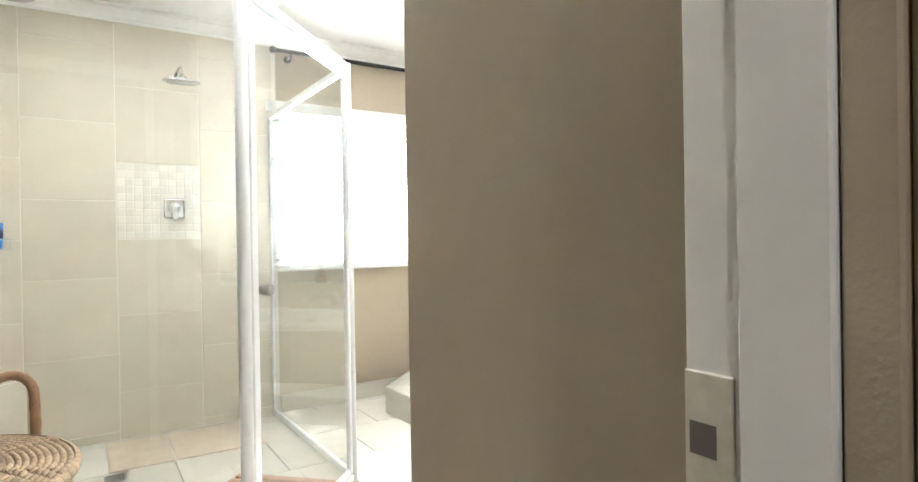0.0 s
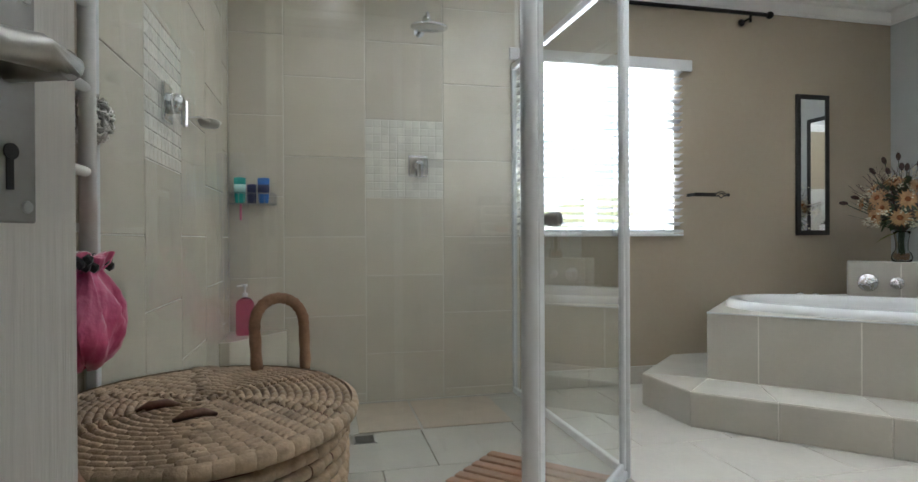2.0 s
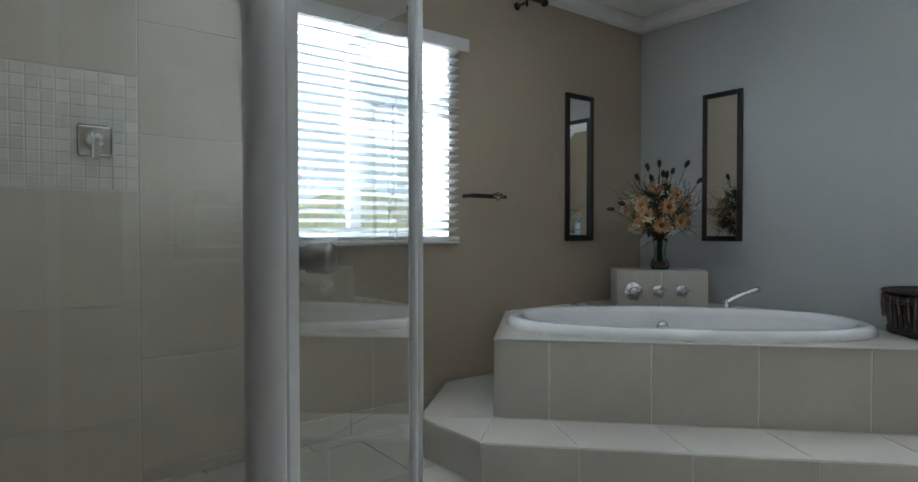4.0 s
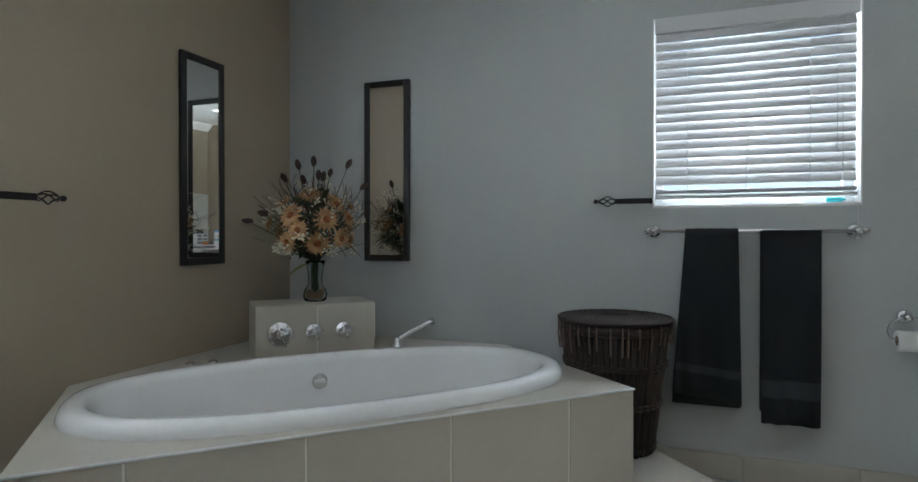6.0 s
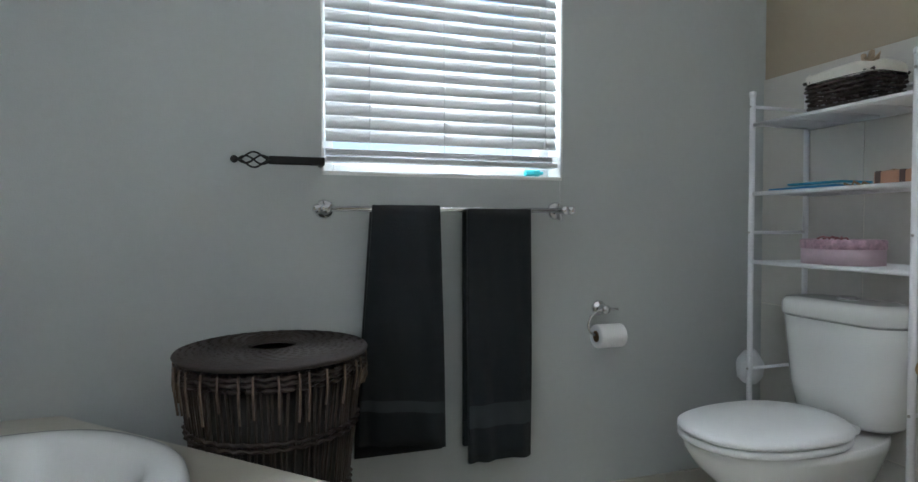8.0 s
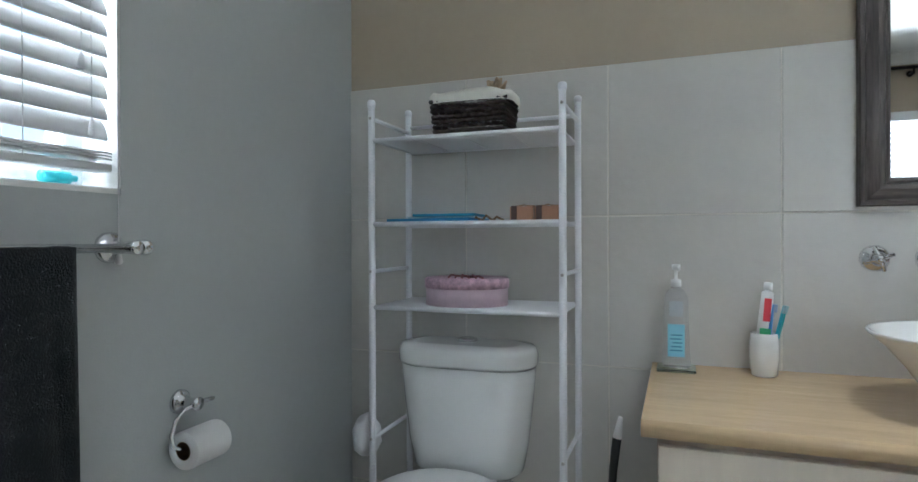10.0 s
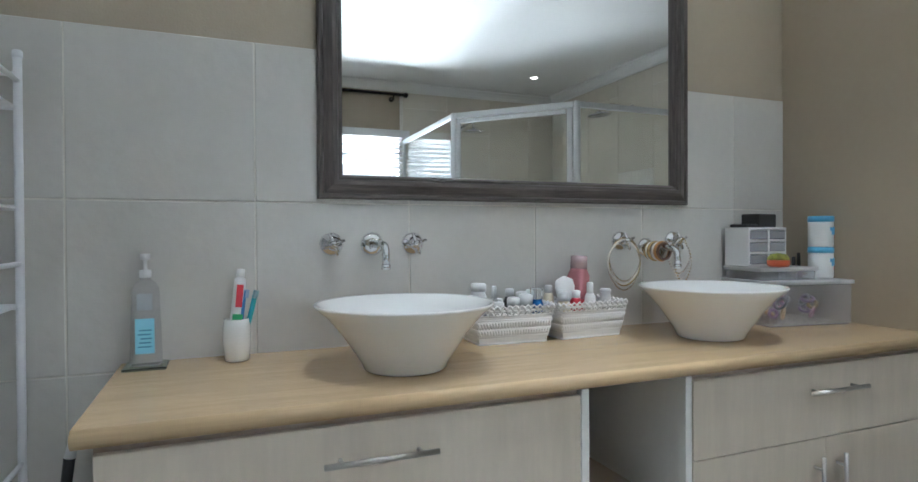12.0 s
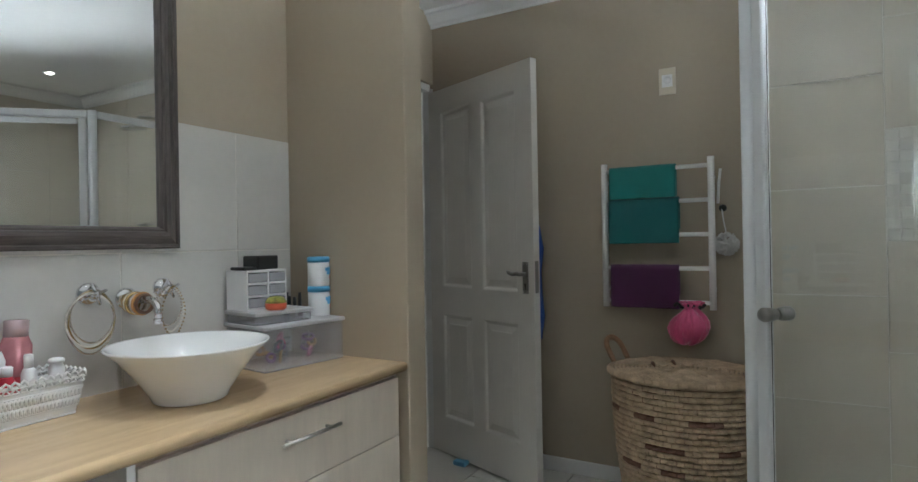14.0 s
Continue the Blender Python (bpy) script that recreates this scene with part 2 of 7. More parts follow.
def mesh_of(name, bm, material):
    bmesh.ops.recalc_face_normals(bm, faces=bm.faces)
    me = bpy.data.meshes.new(name)
    bm.to_mesh(me)
    bm.free()
    for m in (material if isinstance(material, (list, tuple)) else [material]):
        me.materials.append(m)
    return me


def part(name, bm, material, parent=None, label=""):
    ob = new(name, mesh_of(name, bm, material))
    ob.parent = parent
    if label:
        ob["label"] = label
    return ob


def piece(name, me, m, parent):
    """One of many alike pieces: an object of its own on a shared mesh."""
    ob = new(name, me)
    ob.parent = parent
    ob.matrix_basis = m
    return ob


def thing(name, m, label, category, group="", kind=""):
    ob = new(name)
    ob.empty_display_size = 0.05
    ob.matrix_basis = m if isinstance(m, Matrix) else pose(*m)
    return tagged(ob, label, category, group, kind)


def B():
    return bmesh.new()


def arc(c, r, a0, a1, n, plane="xz"):
    out = []
    for k in range(n + 1):
        a = radians(a0 + (a1 - a0) * k / n)
        u, v = r * math.cos(a), r * math.sin(a)
        out.append(Vector(c) + (Vector((u, 0, v)) if plane == "xz" else Vector((0, u, v)) if plane == "yz" else Vector((u, v, 0))))
    return out


def structure(name, bm, material, label, category):
    return tagged(part(name, bm, material), label, category, kind="structure")


# ---- room: walls, floor, ceiling ----
XW, XE, YS, YN, ZC = -0.58, 3.85, -0.01, 3.655, 2.50
PX0, PX1, PY = 0.441, 0.556, 0.576

bm = B()
box(bm, -0.7, -1.7, -0.12, 4.2, 3.95, -0.009)
floor = structure("floor", bm, FGROUT, "cream square floor tiles with narrow brown joints", "floor")
bm = B()
box(bm, -1.4, -1.9, ZC, 4.2, 4.0, ZC + 0.1)
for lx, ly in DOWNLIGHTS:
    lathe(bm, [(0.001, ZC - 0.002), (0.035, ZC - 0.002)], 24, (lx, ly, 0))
structure("ceiling", bm, CEIL, "plain white painted plaster ceiling", "ceiling")

bm = B()   # north wall with the opening of the window over the bath step
box(bm, XW - 0.15, YN, -0.1, 1.085, YN + 0.22, ZC), box(bm, 2.125, YN, -0.1, XE + 0.22, YN + 0.22, ZC)
box(bm, 1.085, YN, -0.1, 2.125, YN + 0.22, 0.95), box(bm, 1.085, YN, 2.0, 2.125, YN + 0.22, ZC)
wall_n = structure("wall_north", bm, TAN, "tan painted plaster wall with a wide window", "wall")
bm = B()
box(bm, XE, -0.2, -0.1, XE + 0.22, 0.875, ZC), box(bm, XE, 1.692, -0.1, XE + 0.22, YN, ZC)
box(bm, XE, 0.875, -0.1, XE + 0.22, 1.692, 1.195), box(bm, XE, 0.875, 2.055, XE + 0.22, 1.692, ZC)
wall_e = structure("wall_east", bm, GREY, "grey painted plaster wall with a small window", "wall")
bm = B()
box(bm, 0.345, YS - 0.15, -0.1, XE, YS, ZC), box(bm, -0.60, YS - 0.15, 2.10, 0.345, YS, ZC)
wall_s = structure("wall_south", bm, TAN, "tan painted wall with pale tiles on its lower part", "wall")
bm = B()
box(bm, XW - 0.15, YS - 0.15, -0.1, XW, YN, ZC)
wall_w = structure("wall_west", bm, TAN, "tan painted plaster wall behind the heated rail", "wall")
bm = B()
box(bm, PX0, YS, -0.1, PX1, PY, ZC, 0.004)
structure("wall_partition", bm, TAN, "short tan partition wall at the end of the vanity", "wall")
bm = B()   # hallway behind the doorway
box(bm, -1.3, -1.8, -0.1, 1.5, -1.65, ZC), box(bm, -1.4, -1.65, -0.1, -1.25, -0.16, ZC), box(bm, 1.35, -1.65, -0.1, 1.5, -0.16, ZC)
box(bm, -1.25, -0.3, -0.1, XW - 0.05, -0.16, ZC)
structure("wall_hall", bm, TAN, "plain tan walls of the hallway outside", "wall")

# cornice: a stepped cove along the ceiling
def cornice(name, a, b, inward):
    prof = [(0.0, 0.0), (0.012, 0.0), (0.016, 0.012), (0.03, 0.02), (0.052, 0.045), (0.062, 0.062), (0.078, 0.066), (0.082, 0.082), (0.0, 0.082)]
    bm = B()
    a, b, w = Vector(a), Vector(b), Vector(inward)
    rows = [[bm.verts.new(q + w * d + Vector((0, 0, ZC - 0.082 + h))) for d, h in prof] for q in (a, b)]
    n = len(prof)
    for k in range(n):
        bm.faces.new((rows[0][k], rows[0][(k + 1) % n], rows[1][(k + 1) % n], rows[1][k]))
    bm.faces.new(rows[0][::-1]), bm.faces.new(rows[1])
    structure(name, bm, CEIL, "white moulded plaster cornice under the ceiling", "cornice")


cornice("trim_cornice_north", (XW, YN, 0), (XE, YN, 0), (0, -1, 0))
cornice("trim_cornice_east", (XE, YS, 0), (XE, YN, 0), (-1, 0, 0))
cornice("trim_cornice_south", (PX1, YS, 0), (XE, YS, 0), (0, 1, 0))
cornice("trim_cornice_west", (XW, YS, 0), (XW, YN, 0), (1, 0, 0))
cornice("trim_cornice_partition", (PX0, PY, 0), (PX1, PY, 0), (0, 1, 0))

# downlights; the hall one is an added fitting, out of view
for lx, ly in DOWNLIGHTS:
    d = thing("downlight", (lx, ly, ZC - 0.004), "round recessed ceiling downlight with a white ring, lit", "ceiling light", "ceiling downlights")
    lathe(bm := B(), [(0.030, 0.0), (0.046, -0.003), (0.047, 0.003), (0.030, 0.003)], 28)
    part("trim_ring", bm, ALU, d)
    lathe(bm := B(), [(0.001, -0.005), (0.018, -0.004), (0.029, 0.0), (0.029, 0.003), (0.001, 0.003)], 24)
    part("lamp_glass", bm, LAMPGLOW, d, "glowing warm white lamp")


# ---- door and its frame ----
frame_ob = thing("door_frame", (0, 0, 0), "cream painted door frame with a rebate and strike plate", "door frame", kind="structure")
bm = B()
box(bm, 0.313, -0.083, 0, 0.345, -0.045, 2.060, 0.002), box(bm, 0.308, -0.135, 0, 0.345, -0.083, 2.060, 0.002)
part("strike_jamb", bm, WHITE, frame_ob)
bm = B()
box(bm, -0.598, -0.135, 0, -0.556, -0.075, 2.075, 0.002), box(bm, -0.598, -0.075, 0, -0.572, -0.012, 2.075, 0.002)
part("hinge_jamb", bm, WHITE, frame_ob)
bm = B()
box(bm, -0.598, -0.135, 2.060, 0.345, -0.030, 2.10, 0.002)
part("head_jamb", bm, WHITE, frame_ob)
bm = B()
box(bm, 0.312, -0.163, 0, 0.345, -0.136, 2.06, 0.002), box(bm, 0.316, -0.195, 0, 0.40, -0.163, 2.13, 0.006), box(bm, -0.66, -0.195, 0, -0.59, -0.163, 2.13, 0.006), box(bm, -0.59, -0.195, 2.07, 0.316, -0.163, 2.13, 0.006)
part("architrave", bm, TAN, frame_ob)
sp = part("strike_plate", box(B(), 0.3105, -0.079, 0.90, 0.3135, -0.046, 1.055, 0.001), mat("worn_pale_steel", (0.62, 0.58, 0.50), 0.4, 0.4, var=0.2, scale=60), frame_ob, "worn metal strike plate")
# both holes are slabs on the plate, coloured dark for the shade inside
part("latch_hole", box(B(), 0.3100, -0.068, 1.004, 0.3108, -0.050, 1.024), flat("latch_hole_shade", (0.13, 0.11, 0.10), 0.6), sp)
part("bolt_hole", box(B(), 0.3100, -0.070, 0.925, 0.3108, -0.053, 0.955), DARK, sp)

HINGE, DW, DH, DT = Vector((-0.553, -0.025, 0.012)), 0.820, 2.03, 0.038
dd = Vector((0.298, 0.735, 0)).normalized()
door = thing("door_1", Matrix.Translation(HINGE) @ pose(0, 0, 0, 0, 0, math.degrees(math.atan2(dd.y, dd.x))),
             "white grained four-panel door standing open with a steel lever handle", "door", kind="structure")
# local: x along the leaf, y to its back, z up; the room side is -y
PAN = [(0.110, 0.365, 0.93, 1.90), (0.455, 0.710, 0.93, 1.90), (0.110, 0.365, 0.20, 0.775), (0.455, 0.710, 0.20, 0.775)]
bm = B()
for x0, x1 in ((0, 0.110), (0.365, 0.455), (0.710, DW)):
    box(bm, x0, 0, 0, x1, DT, DH)
for x0, x1 in ((0.110, 0.365), (0.455, 0.710)):
    for z0, z1 in ((0, 0.20), (0.775, 0.93), (1.90, DH)):
        box(bm, x0, 0, z0, x1, DT, z1)
part("leaf", bm, DOORW, door)


def raised_panel(x0, x1, z0, z1, side):
    """A moulded edge falling to a groove, then a bevel up to the raised field."""
    bm = B()
    y0 = 0.0 if side < 0 else DT
    s = 1 if side < 0 else -1
    prof = [(0.0, 0.0), (0.006, 0.003), (0.014, 0.011), (0.020, 0.012), (0.048, 0.005), (0.052, 0.003)]
    loops = []
    for d, h in prof:
        loops.append([bm.verts.new((x, y0 + s * h, z)) for x, z in ((x0 + d, z0 + d), (x1 - d, z0 + d), (x1 - d, z1 - d), (x0 + d, z1 - d))])
    for a, b in zip(loops, loops[1:]):
        for k in range(4):
            bm.faces.new((a[k], a[(k + 1) % 4], b[(k + 1) % 4], b[k]))
    bm.faces.new(loops[-1])
    return bm


for x0, x1, z0, z1 in PAN:
    for side in (-1, 1):
        part("panel", raised_panel(x0, x1, z0, z1, side), DOORW, door)
for side in (-1, 1):
    yb = -0.004 if side < 0 else DT
    hp = part("lock_plate", box(B(), DW - 0.073, yb, 0.925, DW - 0.035, yb + 0.004, 1.075, 0.0012), NICKEL, door, "brushed steel lock plate")
    bm = B()
    yo = -1 if side < 0 else 1
    ys = 0 if side < 0 else DT
    tube(bm, [(DW - 0.054, ys, 1.018), (DW - 0.054, ys + yo * 0.045, 1.018)], 0.009, 12)
    tube(bm, [(DW - 0.046, ys + yo * 0.040, 1.018), (DW - 0.072, ys + yo * 0.042, 1.021), (DW - 0.100, ys + yo * 0.044, 1.017), (DW - 0.128, ys + yo * 0.042, 1.025), (DW - 0.140, ys + yo * 0.040, 1.031)], 0.009, 10, radii=[0.008, 0.010, 0.009, 0.009, 0.006])
    part("lever", bm, NICKEL, hp)
    # keyhole: near-black pieces on the plate, painted as the shade in it
    bm = B()
    lathe(bm, [(0.005, 0), (0.005, 0.0012)], 14, m=Matrix.Translation((DW - 0.054, (yb - 0.0006) if side < 0 else yb + 0.0042, 0.968)) @ pose(0, 0, 0, 90))
    box(bm, DW - 0.0565, (yb - 0.0006) if side < 0 else yb + 0.0034, 0.945, DW - 0.0515, (yb + 0.0006) if side < 0 else yb + 0.0046, 0.966)
    part("keyhole", bm, DARK, hp)
    for px in (DW - 0.066, DW - 0.042):
        for pz in (0.935, 1.065):
            lathe(bm := B(), [(0.0042, 0), (0.0034, 0.0012)], 10, m=Matrix.Translation((px, (yb + 0.0001) if side < 0 else yb + 0.004, pz)) @ pose(0, 0, 0, 90 if side < 0 else -90))
            part("screw", bm, STEEL, hp)
part("latch_plate", box(B(), DW, 0.008, 0.93, DW + 0.0015, 0.030, 1.08), NICKEL, door)

ds = thing("door_stop", (-0.415, 0.235, 0.0), "small pale blue rubber wedge under the door", "door stop")
part("wedge", prism(B(), [(-0.02, -0.045), (0.02, -0.045), (0.026, 0.03), (-0.026, 0.03)], 0.0, 0.024, 0.004), flat("pale_blue_rubber", (0.22, 0.55, 0.75), 0.5), ds)
robe = thing("bath_robe", (-0.345, 0.667, 0.70), "blue cloth robe hanging behind the open door", "robe")
bm = B()
pts = 14
for j in range(6):
    z = j * 0.112
    wide = (0.6, 1.0, 0.72, 0.66, 0.95, 0.6)[j]
    for i in range(pts):
        a = 2 * math.pi * i / pts
        bm.verts.new((-0.065 + 0.050 * math.cos(a) * (1 + 0.25 * math.sin(3 * a + j)), 0.050 * wide * math.sin(a) * (1 + 0.15 * math.sin(4 * a + 2 * j)), z))
bm.verts.ensure_lookup_table()
for j in range(5):
    for i in range(pts):
        f = bm.faces.new([bm.verts[j * pts + i], bm.verts[j * pts + (i + 1) % pts], bm.verts[(j + 1) * pts + (i + 1) % pts], bm.verts[(j + 1) * pts + i]])
        f.smooth = True
bm.faces.new(bm.verts[:pts][::-1]), bm.faces.new(bm.verts[-pts:])
part("cloth", bm, BLUEF, robe)

# ---- windows ----
def window(name, m, w, h, posts, bars, label):
    """local: x along the wall, z up, y outward; glass in a white metal frame, tiled sill inside."""
    ob = thing(name, m, label, "window", kind="structure")
    bm = B()
    box(bm, 0, 0.10, 0, 0.045, 0.15, h, 0.003), box(bm, w - 0.045, 0.10, 0, w, 0.15, h, 0.003)
    box(bm, 0.045, 0.10, 0, w - 0.045, 0.15, 0.045, 0.003), box(bm, 0.045, 0.10, h - 0.045, w - 0.045, 0.15, h, 0.003)
    for x in posts:
        box(bm, x - 0.032, 0.098, 0.045, x + 0.032, 0.152, h - 0.045, 0.003)
    part("window_frame", bm, ALU, ob)
    for x0, x1, z in bars:
        part("glazing_bar", box(B(), x0, 0.096, z - 0.028, x1, 0.154, z + 0.028, 0.003), ALU, ob)
    xs = [0.045] + [p for p in posts] + [w - 0.045]
    for x0, x1 in zip(xs, xs[1:]):
        g = part("pane", box(B(), x0 - 0.01, 0.123, 0.03, x1 + 0.01, 0.127, h - 0.03), GLASS, ob)
        g.visible_shadow = False
    bm = B()
    box(bm, 0.001, 0.001, -0.001, w - 0.001, 0.10, 0.012, 0.002)
    part("window_sill", bm, WHITE, ob)
    bm = B()
    box(bm, 0.0005, 0.001, 0.012, 0.006, 0.10, h - 0.001), box(bm, w - 0.006, 0.001, 0.012, w - 0.0005, 0.10, h - 0.001), box(bm, 0.006, 0.001, h - 0.006, w - 0.006, 0.10, h - 0.0005)
    part("window_reveal", bm, WHITE, ob)
    return ob


w1 = window("window_1", (1.085, YN, 0.95), 1.04, 1.05, [0.52], [(0.552, 0.995, 0.56)], "white metal window with an open top light behind a blind")
latch = part("window_stay", tube(B(), [(0.66, 0.09, 0.60), (0.68, 0.085, 0.64), (0.685, 0.09, 0.66)], 0.006, 6), IRON, w1)
# the top light hangs from its upper edge and stands open outwards
bm = B()
sash = Matrix.Translation((0, 0.156, 1.005)) @ pose(0, 0, 0, 27)
for x0, x1, z0, z1 in ((0.555, 0.590, -0.42, 0.0), (0.960, 0.995, -0.42, 0.0), (0.590, 0.960, -0.035, 0.0), (0.590, 0.960, -0.42, -0.385)):
    box(bm, x0, 0.0, z0, x1, 0.028, z1, 0.002, m=sash)
part("open_sash", bm, ALU, w1, "top light standing open")
part("window_catch", box(B(), 0.72, 0.078, 0.05, 0.86, 0.095, 0.065, 0.003), IRON, w1)
w2 = window("window_2", pose(XE, 1.692, 1.195, 0, 0, -90), 0.817, 0.86, [], [], "small white metal window behind a closed blind")


def blind(name, m, w, h, pitch, tilt, raise_by, valance, cords, label):
    """Venetian blind: local x along, z up from the sill, y outward (the room is -y)."""
    ob = thing(name, m, label, "blind", "venetian blinds")
    part("valance", box(B(), -valance, -0.062, h - 0.005, w + valance, -0.048, h + 0.065, 0.003), SLAT, ob)
    part("headrail", box(B(), 0.004, -0.046, h, w - 0.004, -0.002, h + 0.042, 0.002), SLAT, ob)
    bm = B()
    n = 6
    rows = [[bm.verts.new((x, -0.025 + 0.050 * k / n, 0.0048 * (1 - (2 * k / n - 1) ** 2) + dz)) for k in range(n + 1)] for x in (0, w - 0.012) for dz in (0, 0.0026)]
    lo0, hi0, lo1, hi1 = rows
    for k in range(n):
        for a, b in ((lo0, lo1), (hi0, hi1)):
            bm.faces.new((a[k], a[k + 1], b[k + 1], b[k])).smooth = True
        bm.faces.new((lo0[k], lo0[k + 1], hi0[k + 1], hi0[k])), bm.faces.new((lo1[k], lo1[k + 1], hi1[k + 1], hi1[k]))
    bm.faces.new((lo0[0], lo1[0], hi1[0], hi0[0])), bm.faces.new((lo0[n], lo1[n], hi1[n], hi0[n]))
    me = mesh_of("slat", bm, SLAT)
    z = h - 0.018
    k = 0
    while z > raise_by + 0.05:
        piece("slat", me, pose(0.006, -0.026, z, tilt + random.uniform(-1.5, 1.5), random.uniform(-0.06, 0.06), 0), ob)
        z -= pitch
        k += 1
    for q in range(3):
        piece("slat", me, pose(0.006, -0.026, raise_by + 0.022 + q * 0.006, 0, 0, 0), ob)
    part("bottom_rail", box(B(), 0.004, -0.051, raise_by, w - 0.004, -0.003, raise_by + 0.016, 0.003), SLAT, ob)
    for x in cords:
        bm = B()
        for yy in (-0.053, 0.0):
            tube(bm, [(x, yy, raise_by + 0.01), (x, yy, h)], 0.0011, 5)
        part("ladder_cord", bm, SLAT, ob)
    return ob


b1 = blind("venetian_blind", (1.056, YN - 0.004, 0.935), 1.106, 1.052, 0.0435, -20, 0.0, 0.055, (0.13, 0.55, 0.98), "white slatted blind with open slats over the wide window")
for dx in (0.10, 0.13, 0.105):
    bm = B()
    zt = 0.30 - random.uniform(0, 0.05)
    tube(bm, [(dx, -0.056, 1.0), (dx + 0.003, -0.056, zt + 0.03)], 0.001, 5)
    lathe(bm, [(0.002, 0.035), (0.005, 0.02), (0.007, 0.004), (0.004, 0.0)], 10, (dx + 0.003, -0.056, zt))
    part("pull_cord", bm, SLAT, b1)
b2 = blind("venetian_blind", pose(XE + 0.050, 1.684, 1.197, 0, 0, -90), 0.795, 0.790, 0.0405, 62, 0.040, -0.001, (0.14, 0.38, 0.62), "white slatted blind tilted shut over the small window")
for dx, zt in ((0.725, 0.22), (0.745, 0.10), (0.800, -0.14)):
    bm = B()
    tube(bm, [(dx - 0.012, -0.066, 0.78), (dx - 0.010, -0.066, zt + 0.03)], 0.0011, 5)
    lathe(bm, [(0.002, 0.035), (0.005, 0.02), (0.007, 0.004), (0.004, 0.0)], 10, (dx - 0.010, -0.066, zt))
    part("pull_cord", bm, SLAT, b2)
tb = thing("bottle", (3.915, 0.955, 1.212), "small teal plastic bottle lying on the window sill", "bottle")
part("body", lathe(B(), [(0.001, -0.035), (0.012, -0.033), (0.012, 0.02), (0.006, 0.026), (0.006, 0.035)], 14, (0, 0, 0.0125), m=Matrix.Translation((0, 0, 0.0125)) @ pose(0, 0, 0, 90) @ Matrix.Translation((0, 0, -0.0125))), flat("teal_plastic", (0.05, 0.45, 0.50)), tb)

# outdoors
bm = B()
vs = [bm.verts.new(v) for v in ((-900, 3.96, -0.4), (900, 3.96, -0.4), (900, 900, -0.4), (-900, 900, -0.4))]
bm.faces.new(vs)
vs = [bm.verts.new(v) for v in ((4.3, 3.959, -0.4), (4.3, -900, -0.4), (900, -900, -0.4), (900, 3.959, -0.4))]
bm.faces.new(vs)
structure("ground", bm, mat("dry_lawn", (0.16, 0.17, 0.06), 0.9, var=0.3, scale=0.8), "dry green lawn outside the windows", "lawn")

bm = B()   # grassy bank behind the house, and pale haze of the far distance
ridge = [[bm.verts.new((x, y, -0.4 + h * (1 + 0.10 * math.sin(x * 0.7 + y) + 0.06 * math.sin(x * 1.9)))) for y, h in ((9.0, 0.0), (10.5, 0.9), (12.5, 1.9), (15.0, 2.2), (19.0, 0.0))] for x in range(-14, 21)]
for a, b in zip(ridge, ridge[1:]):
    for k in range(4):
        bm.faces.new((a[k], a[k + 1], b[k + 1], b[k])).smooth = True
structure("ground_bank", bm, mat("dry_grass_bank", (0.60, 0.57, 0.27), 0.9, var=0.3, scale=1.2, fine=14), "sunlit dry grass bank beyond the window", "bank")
bm = B()
bm.faces.new([bm.verts.new(v) for v in ((-160, 70, -1), (200, 70, -1), (200, 70, 75), (-160, 70, 75))])
structure("backdrop", bm, glow("bright_haze", (0.80, 0.96, 1.0), 0.42), "bright hazy sky in the far distance", "sky")

# ---- bath corner ----
S2 = math.sqrt(0.5)
U, V = Vector((S2, -S2, 0)), Vector((S2, S2, 0))


def uv(u, v, z=0.0):
    return U * u + V * v + Vector((0, 0, z))


F1, F2 = Vector((1.907, 3.025, 0)), Vector((3.20, 1.733, 0))
DECKZ, STEPZ = 0.529, 0.175
VF = (F1.x + F1.y) * S2
U1, U2 = (F1.x - F1.y) * S2, (F2.x - F2.y) * S2
UC = 0.110
deckpoly = [(F1.x, F1.y), (F2.x, F2.y), (XE - 0.001, XE - F2.x + F2.y), (XE - 0.001, YN - 0.001), (F1.x + YN - F1.y, YN - 0.001)]
steppoly = [(2.10, YN - 0.001), (1.645, 3.23), (1.665, 2.82), (3.00, 1.465), (3.375, 1.465), (XE - 0.001, 1.862), (XE - 0.001, YN - 0.001)]
platform = thing("bath_step", (0, 0, 0), "low tiled step wrapping the front of the bath", "step")
part("core", prism(B(), [(x + 0.005 * (1 if x < 3.8 else 0), y + (0.005 if y < 3.6 else 0)) for x, y in steppoly], 0.0, STEPZ - 0.004), GROUT, platform)
surround = thing("bath_surround", (0, 0, 0), "beige tiled corner surround of the bath", "bath surround")
TUBA, TUBB, VC = 0.867, 0.440, VF + 0.478


def sup(a, b, k, n, p=2.5):
    t = 2 * math.pi * k / n
    c, s = math.cos(t), math.sin(t)
    return a * math.copysign(abs(c) ** (2 / p), c), b * math.copysign(abs(s) ** (2 / p), s)


